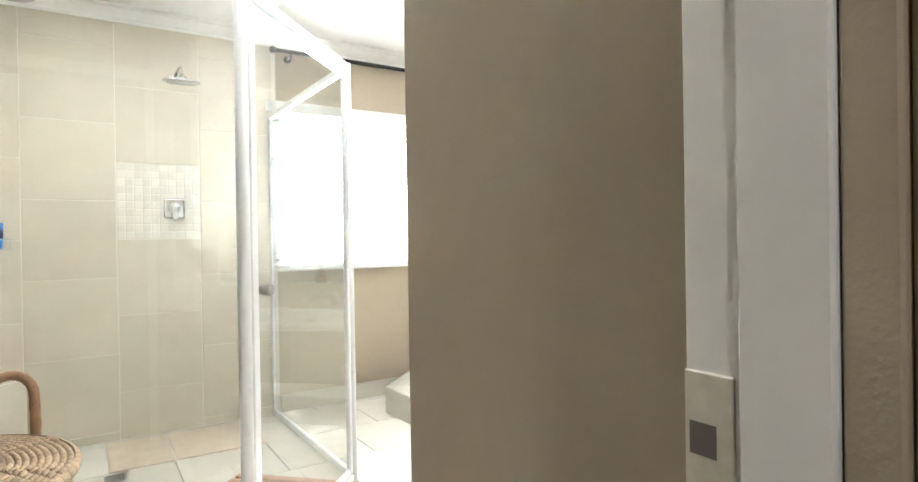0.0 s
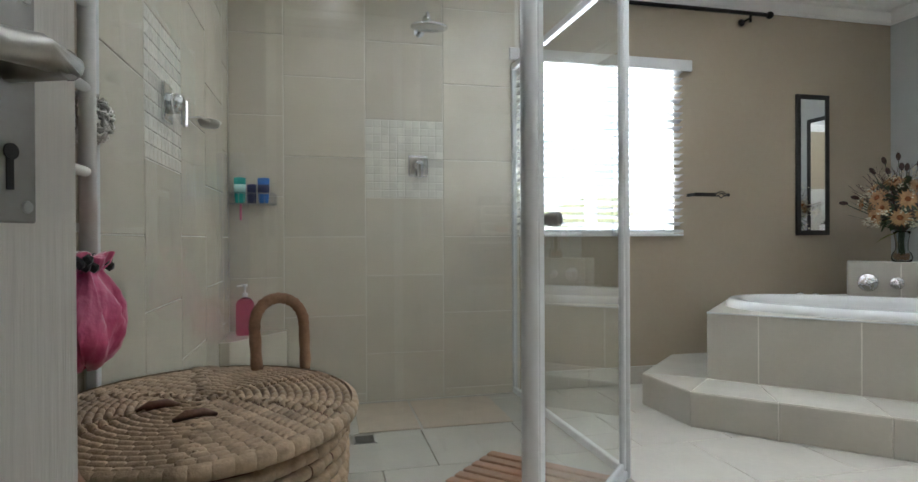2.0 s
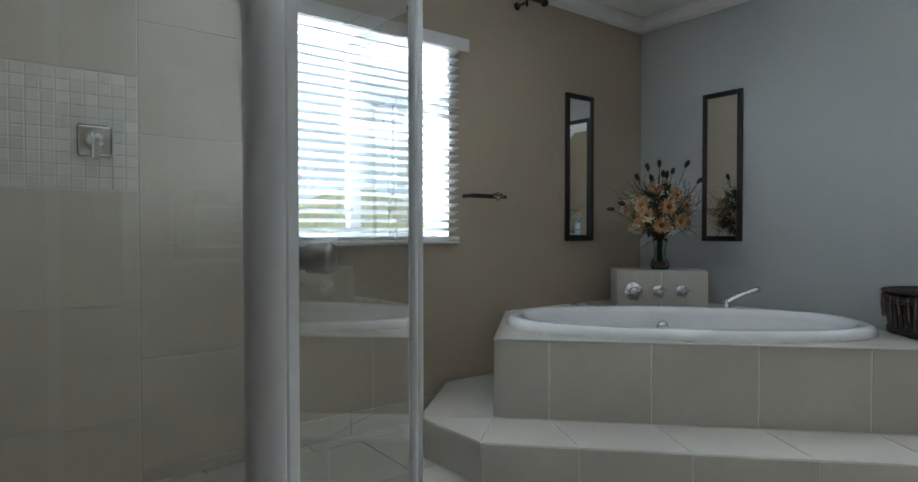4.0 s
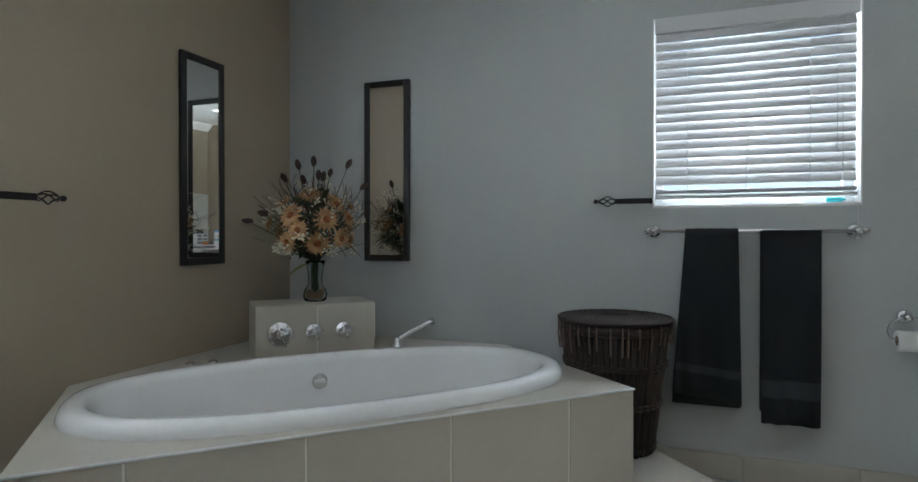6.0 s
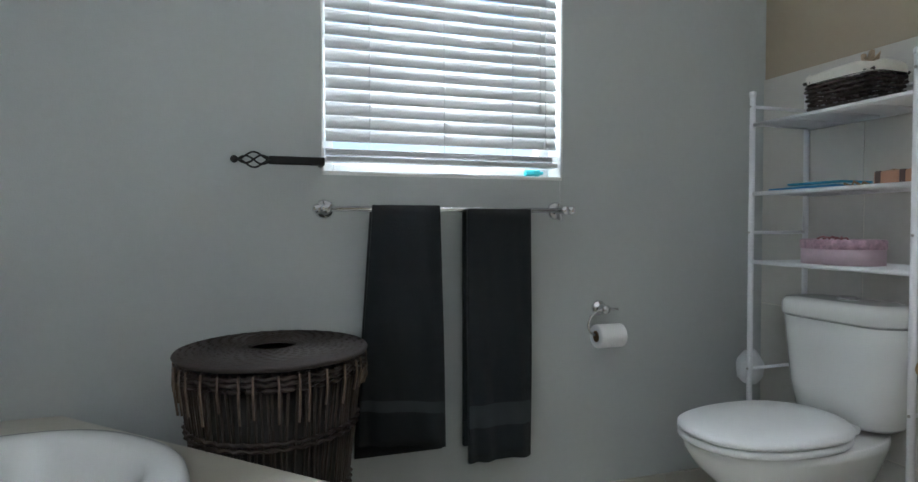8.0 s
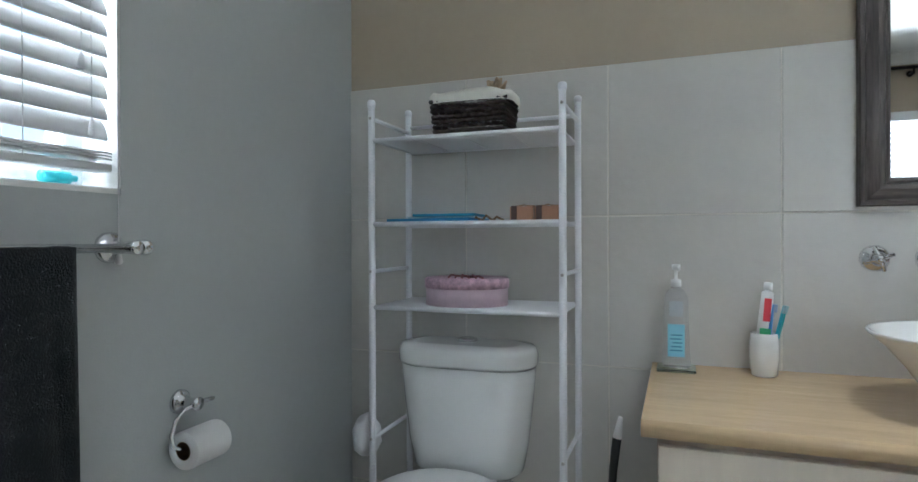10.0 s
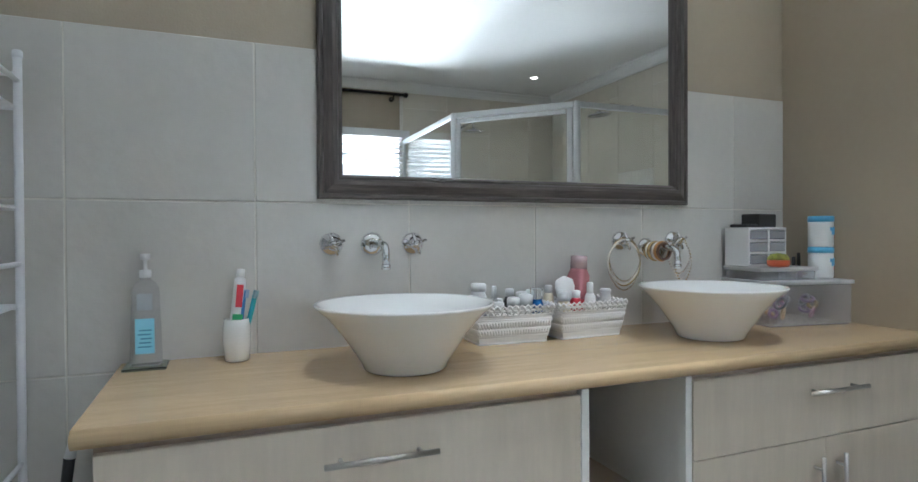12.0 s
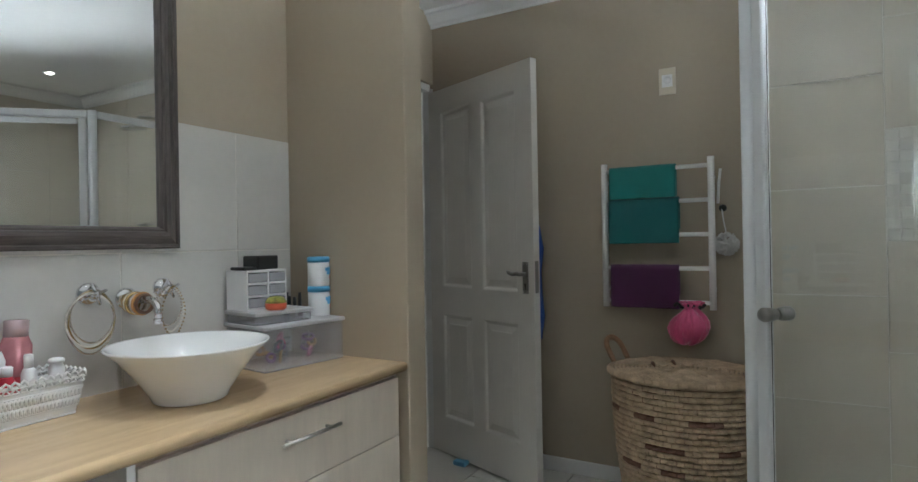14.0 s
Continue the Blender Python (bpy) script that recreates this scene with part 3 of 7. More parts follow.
# core: four walls with the deck ring above, open where the tub hangs
bm = B()
N = 64
n = len(deckpoly)
poly3 = [Vector((x, y, 0)) for x, y in deckpoly]
cen = uv(UC, VC)
for zz in (DECKZ - 0.011,):
    inner = [bm.verts.new(cen + U * a + V * b + Vector((0, 0, zz))) for a, b in (sup(TUBA - 0.05, TUBB - 0.05, k, N) for k in range(N))]
    outer = []
    for k in range(N):
        d = (inner[k].co - cen)
        d.z = 0
        best = 9
        for i in range(n):
            p, q = poly3[i], poly3[(i + 1) % n]
            e = q - p
            den = d.x * e.y - d.y * e.x
            if abs(den) > 1e-9:
                w = p - cen
                t = (w.x * e.y - w.y * e.x) / den
                s = (w.x * d.y - w.y * d.x) / den
                if t > 0 and -1e-6 <= s <= 1 + 1e-6:
                    best = min(best, t)
        outer.append(bm.verts.new(cen + d * (best - 0.006) + Vector((0, 0, zz))))
    low = [bm.verts.new((v.co.x, v.co.y, STEPZ - 0.01)) for v in outer]
    for k in range(N):
        j = (k + 1) % N
        bm.faces.new((inner[k], inner[j], outer[j], outer[k]))
        bm.faces.new((outer[k], outer[j], low[j], low[k]))
part("core", bm, GROUT, surround)


def quad_tile(name, pts, thick, normal, parent, material, gap=0.0025):
    """A flat tile with small chamfers from its outline, its face on the given plane, set back by thick."""
    pts = [Vector(p) for p in pts]
    c = sum(pts, Vector()) / len(pts)
    nn = Vector(normal)
    ins = []
    m = len(pts)
    for i in range(m):
        a, b, d = pts[i - 1], pts[i], pts[(i + 1) % m]
        e1, e2 = (b - a).normalized(), (d - b).normalized()
        n1, n2 = e1.cross(nn), e2.cross(nn)
        if n1.dot(c - b) < 0:
            n1 = -n1
        if n2.dot(c - b) < 0:
            n2 = -n2
        k = 1 + n1.dot(n2)
        ins.append((n1 + n2) / max(k, 0.3))
    bm = B()
    loops = []
    for g, h in ((gap, thick), (gap, 0.0018), (gap + 0.0018, 0.0)):
        loops.append([bm.verts.new(p + i * g - nn * h - c) for p, i in zip(pts, ins)])
    for a, b in zip(loops, loops[1:]):
        for k in range(m):
            bm.faces.new((a[k], a[(k + 1) % m], b[(k + 1) % m], b[k]))
    bm.faces.new(loops[-1])
    ob = part(name, bm, material, parent)
    ob.location = c
    return ob


# tiles of the front of the surround
edges = [U1, U1 + 0.245, U1 + 0.68, U1 + 1.115, U1 + 1.55, U2]
for a, b in zip(edges, edges[1:]):
    quad_tile("tile", [uv(a, VF, STEPZ), uv(b, VF, STEPZ), uv(b, VF, DECKZ - 0.004), uv(a, VF, DECKZ - 0.004)], 0.012, -V, surround, BTILE)
for side, u0 in ((-1, U1), (1, U2)):
    vs_ = [VF, VF + 0.42, VF + 0.93]
    for a, b in zip(vs_, vs_[1:]):
        quad_tile("tile", [uv(u0, a, STEPZ), uv(u0, b, STEPZ), uv(u0, b, DECKZ - 0.004), uv(u0, a, DECKZ - 0.004)], 0.012, U * side, surround, BTILE)
# deck: tiled rim cut round the tub, one sheet with a trimmed front edge
bm = B()
deck_in = [cen + U * a + V * b for a, b in (sup(TUBA - 0.03, TUBB - 0.03, k, N) for k in range(N))]
deck_out = []
angs = []
for k in range(N):
    d = deck_in[k] - cen
    best = 9
    for i in range(n):
        p, q = poly3[i], poly3[(i + 1) % n]
        e = q - p
        den = d.x * e.y - d.y * e.x
        if abs(den) > 1e-9:
            w = p - cen
            t = (w.x * e.y - w.y * e.x) / den
            s = (w.x * d.y - w.y * d.x) / den
            if t > 0 and -1e-6 <= s <= 1 + 1e-6:
                best = min(best, t)
    deck_out.append(cen + d * best)
# snap the nearest outline point to each corner of the deck
for p in poly3:
    k = min(range(N), key=lambda q: (deck_out[q] - p).length)
    deck_out[k] = p.copy()
Z = Vector((0, 0, 1))
ti = [bm.verts.new(p + Z * DECKZ) for p in deck_in]
to = [bm.verts.new(p + Z * DECKZ) for p in deck_out]
bo = [bm.verts.new(p + Z * (DECKZ - 0.010)) for p in deck_out]
for k in range(N):
    j = (k + 1) % N
    bm.faces.new((ti[k], to[k], to[j], ti[j]))
    bm.faces.new((to[k], bo[k], bo[j], to[j]))
part("deck_tile", bm, BTILE, surround, "beige tiled deck round the bath rim")
bm = B()
tube(bm, [uv(U1, VF - 0.001, DECKZ - 0.003), uv(U2, VF - 0.001, DECKZ - 0.003)], 0.0042, 8)
part("edge_trim", bm, ALU, surround, "thin metal edge trim")

# tiles of the step: treads and risers
def lerp(a, b, t):
    return a + (b - a) * t


S = [Vector((x, y, 0)) for x, y in steppoly]
zt = Z * STEPZ
fr = [0, 0.19, 0.42, 0.65, 0.88, 1.0]
A0, A1 = S[2], S[3]
D0, D1 = F1, F2
fd = [0, 0.135, 0.375, 0.615, 0.86, 1.0]
fs_ = [0, 0.20, 0.42, 0.645, 0.87, 1.0]
for k in range(5):
    quad_tile("tread_tile", [lerp(A0, A1, fs_[k]) + zt, lerp(A0, A1, fs_[k + 1]) + zt, lerp(D0, D1, fd[k + 1]) + zt, lerp(D0, D1, fd[k]) + zt], 0.012, Z, platform, FTILE)
    a, b = lerp(A0, A1, fs_[k]), lerp(A0, A1, fs_[k + 1])
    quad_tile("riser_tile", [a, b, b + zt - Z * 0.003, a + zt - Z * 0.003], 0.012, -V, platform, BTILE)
quad_tile("tread_tile", [S[1] + zt, S[2] + zt, D0 + zt], 0.012, Z, platform, FTILE)
quad_tile("tread_tile", [S[0] + zt, S[1] + zt, D0 + zt, Vector((deckpoly[4][0], YN, 0)) + zt], 0.012, Z, platform, FTILE)
quad_tile("tread_tile", [S[3] + zt, S[4] + zt, D1 + zt], 0.012, Z, platform, FTILE)
quad_tile("tread_tile", [S[4] + zt, S[5] + zt, Vector((XE, deckpoly[2][1], 0)) + zt, D1 + zt], 0.012, Z, platform, FTILE)
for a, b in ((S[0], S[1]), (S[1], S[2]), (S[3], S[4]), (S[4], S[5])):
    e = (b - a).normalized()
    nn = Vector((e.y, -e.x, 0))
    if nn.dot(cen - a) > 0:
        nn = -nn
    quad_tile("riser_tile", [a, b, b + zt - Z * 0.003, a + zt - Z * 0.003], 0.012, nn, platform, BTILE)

# tub
tub = thing("bathtub", Matrix.Translation(cen + Z * DECKZ) @ pose(0, 0, 0, 0, 0, -45), "white oval drop-in acrylic bathtub with a raised rim", "bathtub")
bm = B()
prof = [(TUBA, TUBB, 0.001), (TUBA, TUBB, 0.012), (TUBA - 0.006, TUBB - 0.006, 0.030), (TUBA - 0.018, TUBB - 0.018, 0.042), (TUBA - 0.035, TUBB - 0.035, 0.045), (TUBA - 0.065, TUBB - 0.06, 0.044), (TUBA - 0.080, TUBB - 0.073, 0.036), (TUBA - 0.095, TUBB - 0.082, 0.01), (TUBA - 0.14, TUBB - 0.10, -0.15), (TUBA - 0.21, TUBB - 0.125, -0.30), (TUBA - 0.28, TUBB - 0.16, -0.35), (TUBA - 0.40, TUBB - 0.24, -0.362)]
loops = [[bm.verts.new((*sup(a, b, k, 96), z)) for k in range(96)] for a, b, z in prof]
for a, b in zip(loops, loops[1:]):
    for k in range(96):
        bm.faces.new((a[k], a[(k + 1) % 96], b[(k + 1) % 96], b[k])).smooth = True
bm.faces.new(loops[-1])
part("shell", bm, ACRYL, tub)
lathe(bm := B(), [(0.001, 0.016), (0.022, 0.016), (0.030, 0.010), (0.033, 0.0)], 28, m=Matrix.Translation((-0.012, TUBB - 0.093, -0.062)) @ pose(0, 0, 0, 97))
part("overflow_cover", bm, CHROME, tub, "round chrome overflow cover")
for dx, dy in ((-0.33, 0.305), (0.36, 0.295)):
    lathe(bm := B(), [(0.001, 0.010), (0.012, 0.011), (0.024, 0.006), (0.027, 0.0)], 20, m=Matrix.Translation((dx, -dy - 0.005, -0.20)) @ pose(0, 0, 0, -78))
    part("jet", bm, CHROME, tub, "chrome whirlpool jet")
for dx, dy in ((-0.16, -0.20), (0.20, 0.21)):
    lathe(bm := B(), [(0.001, 0.008), (0.02, 0.008), (0.028, 0.0)], 20, (dx, dy * 0.2, -0.361))
    part("drain", bm, CHROME, tub)
for dx in (-0.50, -0.42):
    lathe(bm := B(), [(0.001, 0.012), (0.010, 0.012), (0.018, 0.008), (0.020, 0.0)], 18, (dx, 0.375, 0.0445))
    part("air_control", bm, CHROME, tub)
# hand shower on the rim
hs = thing("hand_shower", Matrix.Translation(cen + U * 0.335 + V * 0.375 + Z * (DECKZ + 0.0445)) @ pose(0, 0, 0, 0, 0, -45), "chrome hand shower resting in its deck holder", "hand shower")
lathe(bm := B(), [(0.024, 0), (0.024, 0.008), (0.014, 0.014), (0.013, 0.045), (0.001, 0.047)], 20)
part("holder", bm, CHROME, hs)
bm = B()
tube(bm, [(-0.005, 0, 0.022), (0.02, 0, 0.045), (0.08, 0, 0.072), (0.145, 0, 0.100), (0.175, 0, 0.108)], 0.011, 12, radii=[0.010, 0.012, 0.011, 0.013, 0.016])
part("handset", bm, CHROME, hs)

# tap pedestal
VB = 6.325 * S2
UL, UR = (3.066 - 3.262) * S2, (3.430 - 2.885) * S2
ped = thing("tap_pedestal", (0, 0, 0), "beige tiled pedestal with bath taps in its front", "pedestal")
PZ = 0.770
part("core", prism(B(), [tuple(uv(a, b).xy) for a, b in ((UL + 0.004, VB + 0.004), (UR - 0.004, VB + 0.004), (UR - 0.004, VB + 0.266), (UL + 0.004, VB + 0.266))], DECKZ, PZ - 0.004), GROUT, ped)
um = (UL + UR) / 2
for a, b in ((UL, um), (um, UR)):
    quad_tile("tile", [uv(a, VB, DECKZ), uv(b, VB, DECKZ), uv(b, VB, PZ - 0.003), uv(a, VB, PZ - 0.003)], 0.012, -V, ped, BTILE)
for a, b in ((UL, UR),):
    quad_tile("top_tile", [uv(a, VB, PZ), uv(b, VB, PZ), uv(b, VB + 0.27, PZ), uv(a, VB + 0.27, PZ)], 0.012, Z, ped, BTILE)
for u0, s in ((UL, -1), (UR, 1)):
    quad_tile("tile", [uv(u0, VB, DECKZ), uv(u0, VB + 0.27, DECKZ), uv(u0, VB + 0.27, PZ - 0.003), uv(u0, VB, PZ - 0.003)], 0.012, U * s, ped, BTILE)


def cross_tap(m, r, label, group, arms=True):
    """Wall tap: local z points out of the wall."""
    ob = thing("wall_tap", m, label, "tap", group)
    lathe(bm := B(), [(r, 0), (r, 0.004), (r * 0.85, 0.010), (r * 0.45, 0.014), (r * 0.42, 0.032), (r * 0.40, 0.045), (0.001, 0.046)], 28)
    part("rose", bm, CHROME, ob)
    bm = B()
    for a in (20, 110):
        d = Vector((math.cos(radians(a)), math.sin(radians(a)), 0)) * (r * 0.98)
        tube(bm, [Vector((0, 0, 0.042)) - d, Vector((0, 0, 0.044)), Vector((0, 0, 0.042)) + d], 0.0052, 8, radii=[0.0045, 0.007, 0.0045])
    lathe(bm, [(0.010, 0.036), (0.010, 0.050), (0.006, 0.054), (0.001, 0.055)], 14)
    part("handle", bm, CHROME, ob)
    return ob


def on_pedestal(u, z):
    m3 = Matrix((U, Z, -V)).transposed().to_4x4()
    return Matrix.Translation(uv(u, VB - 0.001, z)) @ m3


cross_tap(on_pedestal(UL + 0.100, 0.648), 0.055, "large round chrome bath mixer with a lever handle", "bath taps")
cross_tap(on_pedestal(UL + 0.243, 0.650), 0.037, "chrome cross-handle bath tap on tiled pedestal", "bath taps")
cross_tap(on_pedestal(UL + 0.375, 0.650), 0.037, "chrome cross-handle bath tap on tiled pedestal", "bath taps")


# ---- narrow wall mirrors ----
def slim_mirror(m, label):
    ob = thing("wall_mirror", m, label, "mirror", "slim wall mirrors")
    w, h, f = 0.265, 0.955, 0.033
    bm = B()
    box(bm, 0, 0, 0, f, 0.02, h, 0.003), box(bm, w - f, 0, 0, w, 0.02, h, 0.003), box(bm, f, 0, 0, w - f, 0.02, f, 0.003), box(bm, f, 0, h - f, w - f, 0.02, h, 0.003)
    part("frame", bm, BLACK, ob)
    part("glass", box(B(), f - 0.004, 0.009, f - 0.004, w - f + 0.004, 0.014, h - f + 0.004), MIRROR, ob)
    return ob


slim_mirror(pose(3.31, YN - 0.001, 0.937, 0, 0, 180), "narrow wall mirror in a flat black frame, on tan wall")
slim_mirror(pose(XE - 0.001, 2.902, 0.937, 0, 0, 90), "narrow wall mirror in a flat black frame, on grey wall")


# ---- curtain holdbacks and rod ----
def holdback(m, label):
    """local x along the arm from its flat plate to the twisted cage and ball."""
    ob = thing("curtain_holdback", m, label, "holdback", "iron curtain holdbacks")
    part("arm", box(B(), 0, -0.012, -0.012, 0.155, -0.004, 0.012, 0.002), IRON, ob)
    bm = B()
    for q in range(4):
        pts = []
        for k in range(11):
            t = k / 10
            a = q * math.pi / 2 + t * math.pi
            r = 0.002 + 0.020 * math.sin(math.pi * t)
            pts.append((0.15 + 0.085 * t, -0.008 + r * math.cos(a), r * math.sin(a)))
        tube(bm, pts, 0.003, 6)
    part("twisted_cage", bm, IRON, ob)
    bmesh.ops.create_icosphere(bm := B(), subdivisions=2, radius=0.011, matrix=Matrix.Translation((0.246, -0.008, 0)))
    part("ball_end", bm, IRON, ob)
    bm = B()
    box(bm, 0.0, -0.012, -0.010, 0.012, 0.075, 0.010, 0.002)
    part("bracket", bm, IRON, ob)
    return ob


holdback(pose(2.215, YN - 0.076, 1.198), "black wrought-iron curtain holdback with twisted cage, beside wide window")
holdback(pose(XE - 0.076, 1.690, 1.226, 0, 0, 90) @ Matrix.Diagonal((1, -1, 1, 1)), "black wrought-iron curtain holdback with twisted cage, beside small window")
rod = thing("curtain_rod", (0, 0, 0), "black iron curtain rod with ball ends above the window", "curtain rod")
part("pole", tube(B(), [(1.06, YN - 0.085, 2.375), (2.76, YN - 0.085, 2.375)], 0.013, 14), IRON, rod)
for x, s in ((1.06, -1), (2.76, 1)):
    bmesh.ops.create_icosphere(bm := B(), subdivisions=3, radius=0.024, matrix=Matrix.Translation((x + s * 0.016, YN - 0.085, 2.375)))
    part("ball_finial", bm, IRON, rod)
for x in (1.16, 2.63):
    bm = B()
    tube(bm, [(x, YN - 0.0, 2.345), (x, YN - 0.085, 2.345)], 0.007, 8)
    tube(bm, [(x, YN - 0.085, 2.320), (x, YN - 0.085, 2.375)], 0.008, 8)
    lathe(bm, [(0.024, 0), (0.022, 0.006), (0.001, 0.007)], 16, m=Matrix.Translation((x, YN, 2.345)) @ pose(0, 0, 0, 90))
    part("bracket", bm, IRON, rod)

# ---- shower ----
P1, P2, SH = Vector((1.054, 2.345, 0)), Vector((0.429, 1.682, 0)), 1.968
YP = 1.680
enc = thing("shower_enclosure", (0, 0, 0), "framed glass corner shower enclosure with a diagonal door", "shower enclosure")


def bar(a, b, w, d, z0, z1, bev=0.004):
    """An upright or lying profile between two plan points."""
    a, b = Vector(a), Vector(b)
    e = (b - a)
    n = e.length
    return box(B(), 0, -d / 2, z0, n, d / 2, z1, bev, m=Matrix.Translation((a.x, a.y, 0)) @ pose(0, 0, 0, 0, 0, math.degrees(math.atan2(e.y, e.x))))


def glass_panel(a, b, name, label):
    a, b = Vector(a), Vector(b)
    e = (b - a).normalized()
    g = part(name, bar(a + e * 0.012, b - e * 0.012, 0, 0.006, 0.035, SH - 0.02, 0.0), GLASS, enc, label)
    g.visible_shadow = False
    return g


WA, WD = Vector((1.040, YN - 0.012, 0)), Vector((XW + 0.012, YP, 0))
dv = (P1 - P2).normalized()
dn = Vector((dv.y, -dv.x, 0))
for a, b in ((P1, WA), (P2, WD)):
    e = (b - a).normalized()
    part("header_rail", bar(a + e * 0.02, b, 0, 0.032, SH - 0.038, SH), ALU, enc)
    part("floor_rail", bar(a + e * 0.02, b, 0, 0.030, 0.004, 0.040), ALU, enc)
    part("wall_channel", bar(b - e * 0.022, b, 0, 0.030, 0.040, SH - 0.038, 0.002), ALU, enc)
    glass_panel(a, b, "fixed_pane", "clear fixed glass pane")
part("header_rail", bar(P2 + dv * 0.02, P1 - dv * 0.02, 0, 0.036, SH - 0.040, SH), ALU, enc)
part("floor_rail", bar(P2 + dv * 0.02, P1 - dv * 0.02, 0, 0.032, 0.004, 0.036), ALU, enc)
for p, w in ((P1, 0.019), (P2, 0.021)):
    bm = B()
    lathe(bm, [(w, 0.002), (w, SH + 0.002)], 12, (p.x, p.y, 0), power=3.0)
    part("corner_post", bm, ALU, enc)
sd = part("shower_door", bar(P2 + dv * 0.027, P2 + dv * 0.066, 0, 0.030, 0.045, SH - 0.045), ALU, enc, "white framed glass shower door")
part("stile", bar(P1 - dv * 0.055, P1 - dv * 0.028, 0, 0.026, 0.045, SH - 0.045), ALU, sd)
part("rail", bar(P2 + dv * 0.075, P1 - dv * 0.055, 0, 0.024, SH - 0.075, SH - 0.047), ALU, sd)
part("rail", bar(P2 + dv * 0.075, P1 - dv * 0.055, 0, 0.024, 0.046, 0.072), ALU, sd)
g = part("pane", bar(P2 + dv * 0.070, P1 - dv * 0.050, 0, 0.006, 0.065, SH - 0.065, 0.0), GLASS, sd)
g.visible_shadow = False
kp = P2 + dv * 0.087 + Vector((0, 0, 0.975))
for s in (1, -1):
    m3 = Matrix.Translation(kp + dn * (s * 0.004)) @ (dn * s).to_track_quat('Z', 'Y').to_matrix().to_4x4()
    lathe(bm := B(), [(0.015, 0), (0.015, 0.012), (0.019, 0.014), (0.020, 0.040), (0.017, 0.046), (0.001, 0.047)], 24, m=m3)
    part("knob", bm, NICKEL, sd, "round grey metal knob")

# shower heads and mixers
def rain_head(name, m, label):
    """local: the arm comes out of the wall along -y at z 0."""
    ob = thing(name, m, label, "shower head", "shower heads")
    tube(bm := B(), [(0, 0, 0.06), (0, -0.20, 0.075), (0, -0.29, 0.065), (0, -0.325, 0.030), (0, -0.33, 0.0)], 0.010, 12)
    part("arm", bm, CHROME, ob)
    lathe(bm := B(), [(0.030, 0.006), (0.026, 0.0), (0.001, 0.0)], 24, m=Matrix.Translation((0, -0.001, 0.06)) @ pose(0, 0, 0, 90))
    part("rose", bm, CHROME, ob)
    lathe(bm := B(), [(0.001, 0.028), (0.022, 0.028), (0.030, 0.018), (0.085, 0.008), (0.098, 0.000), (0.098, -0.008), (0.090, -0.012), (0.001, -0.012)], 36, m=Matrix.Translation((0, -0.335, -0.02)) @ pose(0, 0, 0, 7))
    h = part("head", bm, CHROME, ob)
    bm = B()
    for r, k in ((0.02, 6), (0.045, 12), (0.07, 18)):
        for q in range(k):
            a = 2 * math.pi * q / k
            lathe(bm, [(0.003, 0.0), (0.002, -0.003)], 6, m=Matrix.Translation((0, -0.335, -0.02)) @ pose(0, 0, 0, 7) @ Matrix.Translation((r * math.cos(a), r * math.sin(a), -0.012)))
    part("nozzles", bm, flat("grey_rubber", (0.3, 0.32, 0.33), 0.6), h)
    return ob


rain_head("rain_shower", pose(0.47, YN - 0.010, 2.055), "round chrome rain shower head on a wall arm")
rain_head("rain_shower", pose(XW + 0.012, 2.36, 2.075, 0, 0, 90), "round chrome rain shower head on a wall arm")


def mixer(m, label):
    ob = thing("shower_mixer", m, label, "shower mixer", "shower mixers")
    part("plate", box(B(), -0.056, -0.012, -0.060, 0.056, 0, 0.060, 0.010, seg=3), CHROME, ob)
    lathe(bm := B(), [(0.034, 0.0), (0.032, 0.030), (0.024, 0.045), (0.001, 0.047)], 28, m=Matrix.Translation((0, -0.010, 0)) @ pose(0, 0, 0, 90))
    part("body", bm, CHROME, ob)
    part("lever", box(B(), -0.014, -0.068, -0.075, 0.014, -0.048, 0.012, 0.006, seg=2), CHROME, ob)
    return ob


mixer(pose(0.46, YN - 0.011, 1.345), "square chrome shower mixer on mosaic tiles")
mixer(pose(XW + 0.012, 2.33, 1.365, 0, 0, 90), "square chrome shower mixer on mosaic tiles")
sdish = thing("soap_dish", pose(XW + 0.012, 2.66, 1.36, 0, 0, 90), "small steel soap dish on a wall bracket", "soap dish")
part("arm", tube(B(), [(-0.12, 0, 0.0), (-0.10, -0.06, 0.01), (0.0, -0.085, 0.01)], 0.005, 8), STEEL, sdish)
lathe(bm := B(), [(0.001, -0.012), (0.05, -0.010), (0.065, 0.008), (0.062, 0.010), (0.048, -0.004), (0.001, -0.006)], 24, (0.03, -0.07, 0.01), sy=0.65)
part("tray", bm, STEEL, sdish)

# caddy in the corner with bottles
cad = thing("shower_caddy", (-0.44, YN - 0.075, 1.115), "black wire caddy hung in the shower corner", "shower caddy")
bm = B()
for zz in (0.0, 0.055):
    tube(bm, [(-0.115, -0.058, zz), (0.115, -0.058, zz), (0.115, 0.058, zz), (-0.115, 0.058, zz)], 0.003, 6, closed=True)
for k in range(10):
    x = -0.115 + 0.23 * k / 9
    tube(bm, [(x, -0.058, 0.055), (x, -0.058, 0.0), (x, 0.058, 0.0), (x, 0.058, 0.055)], 0.0016, 5)
part("basket", bm, STEEL, cad)


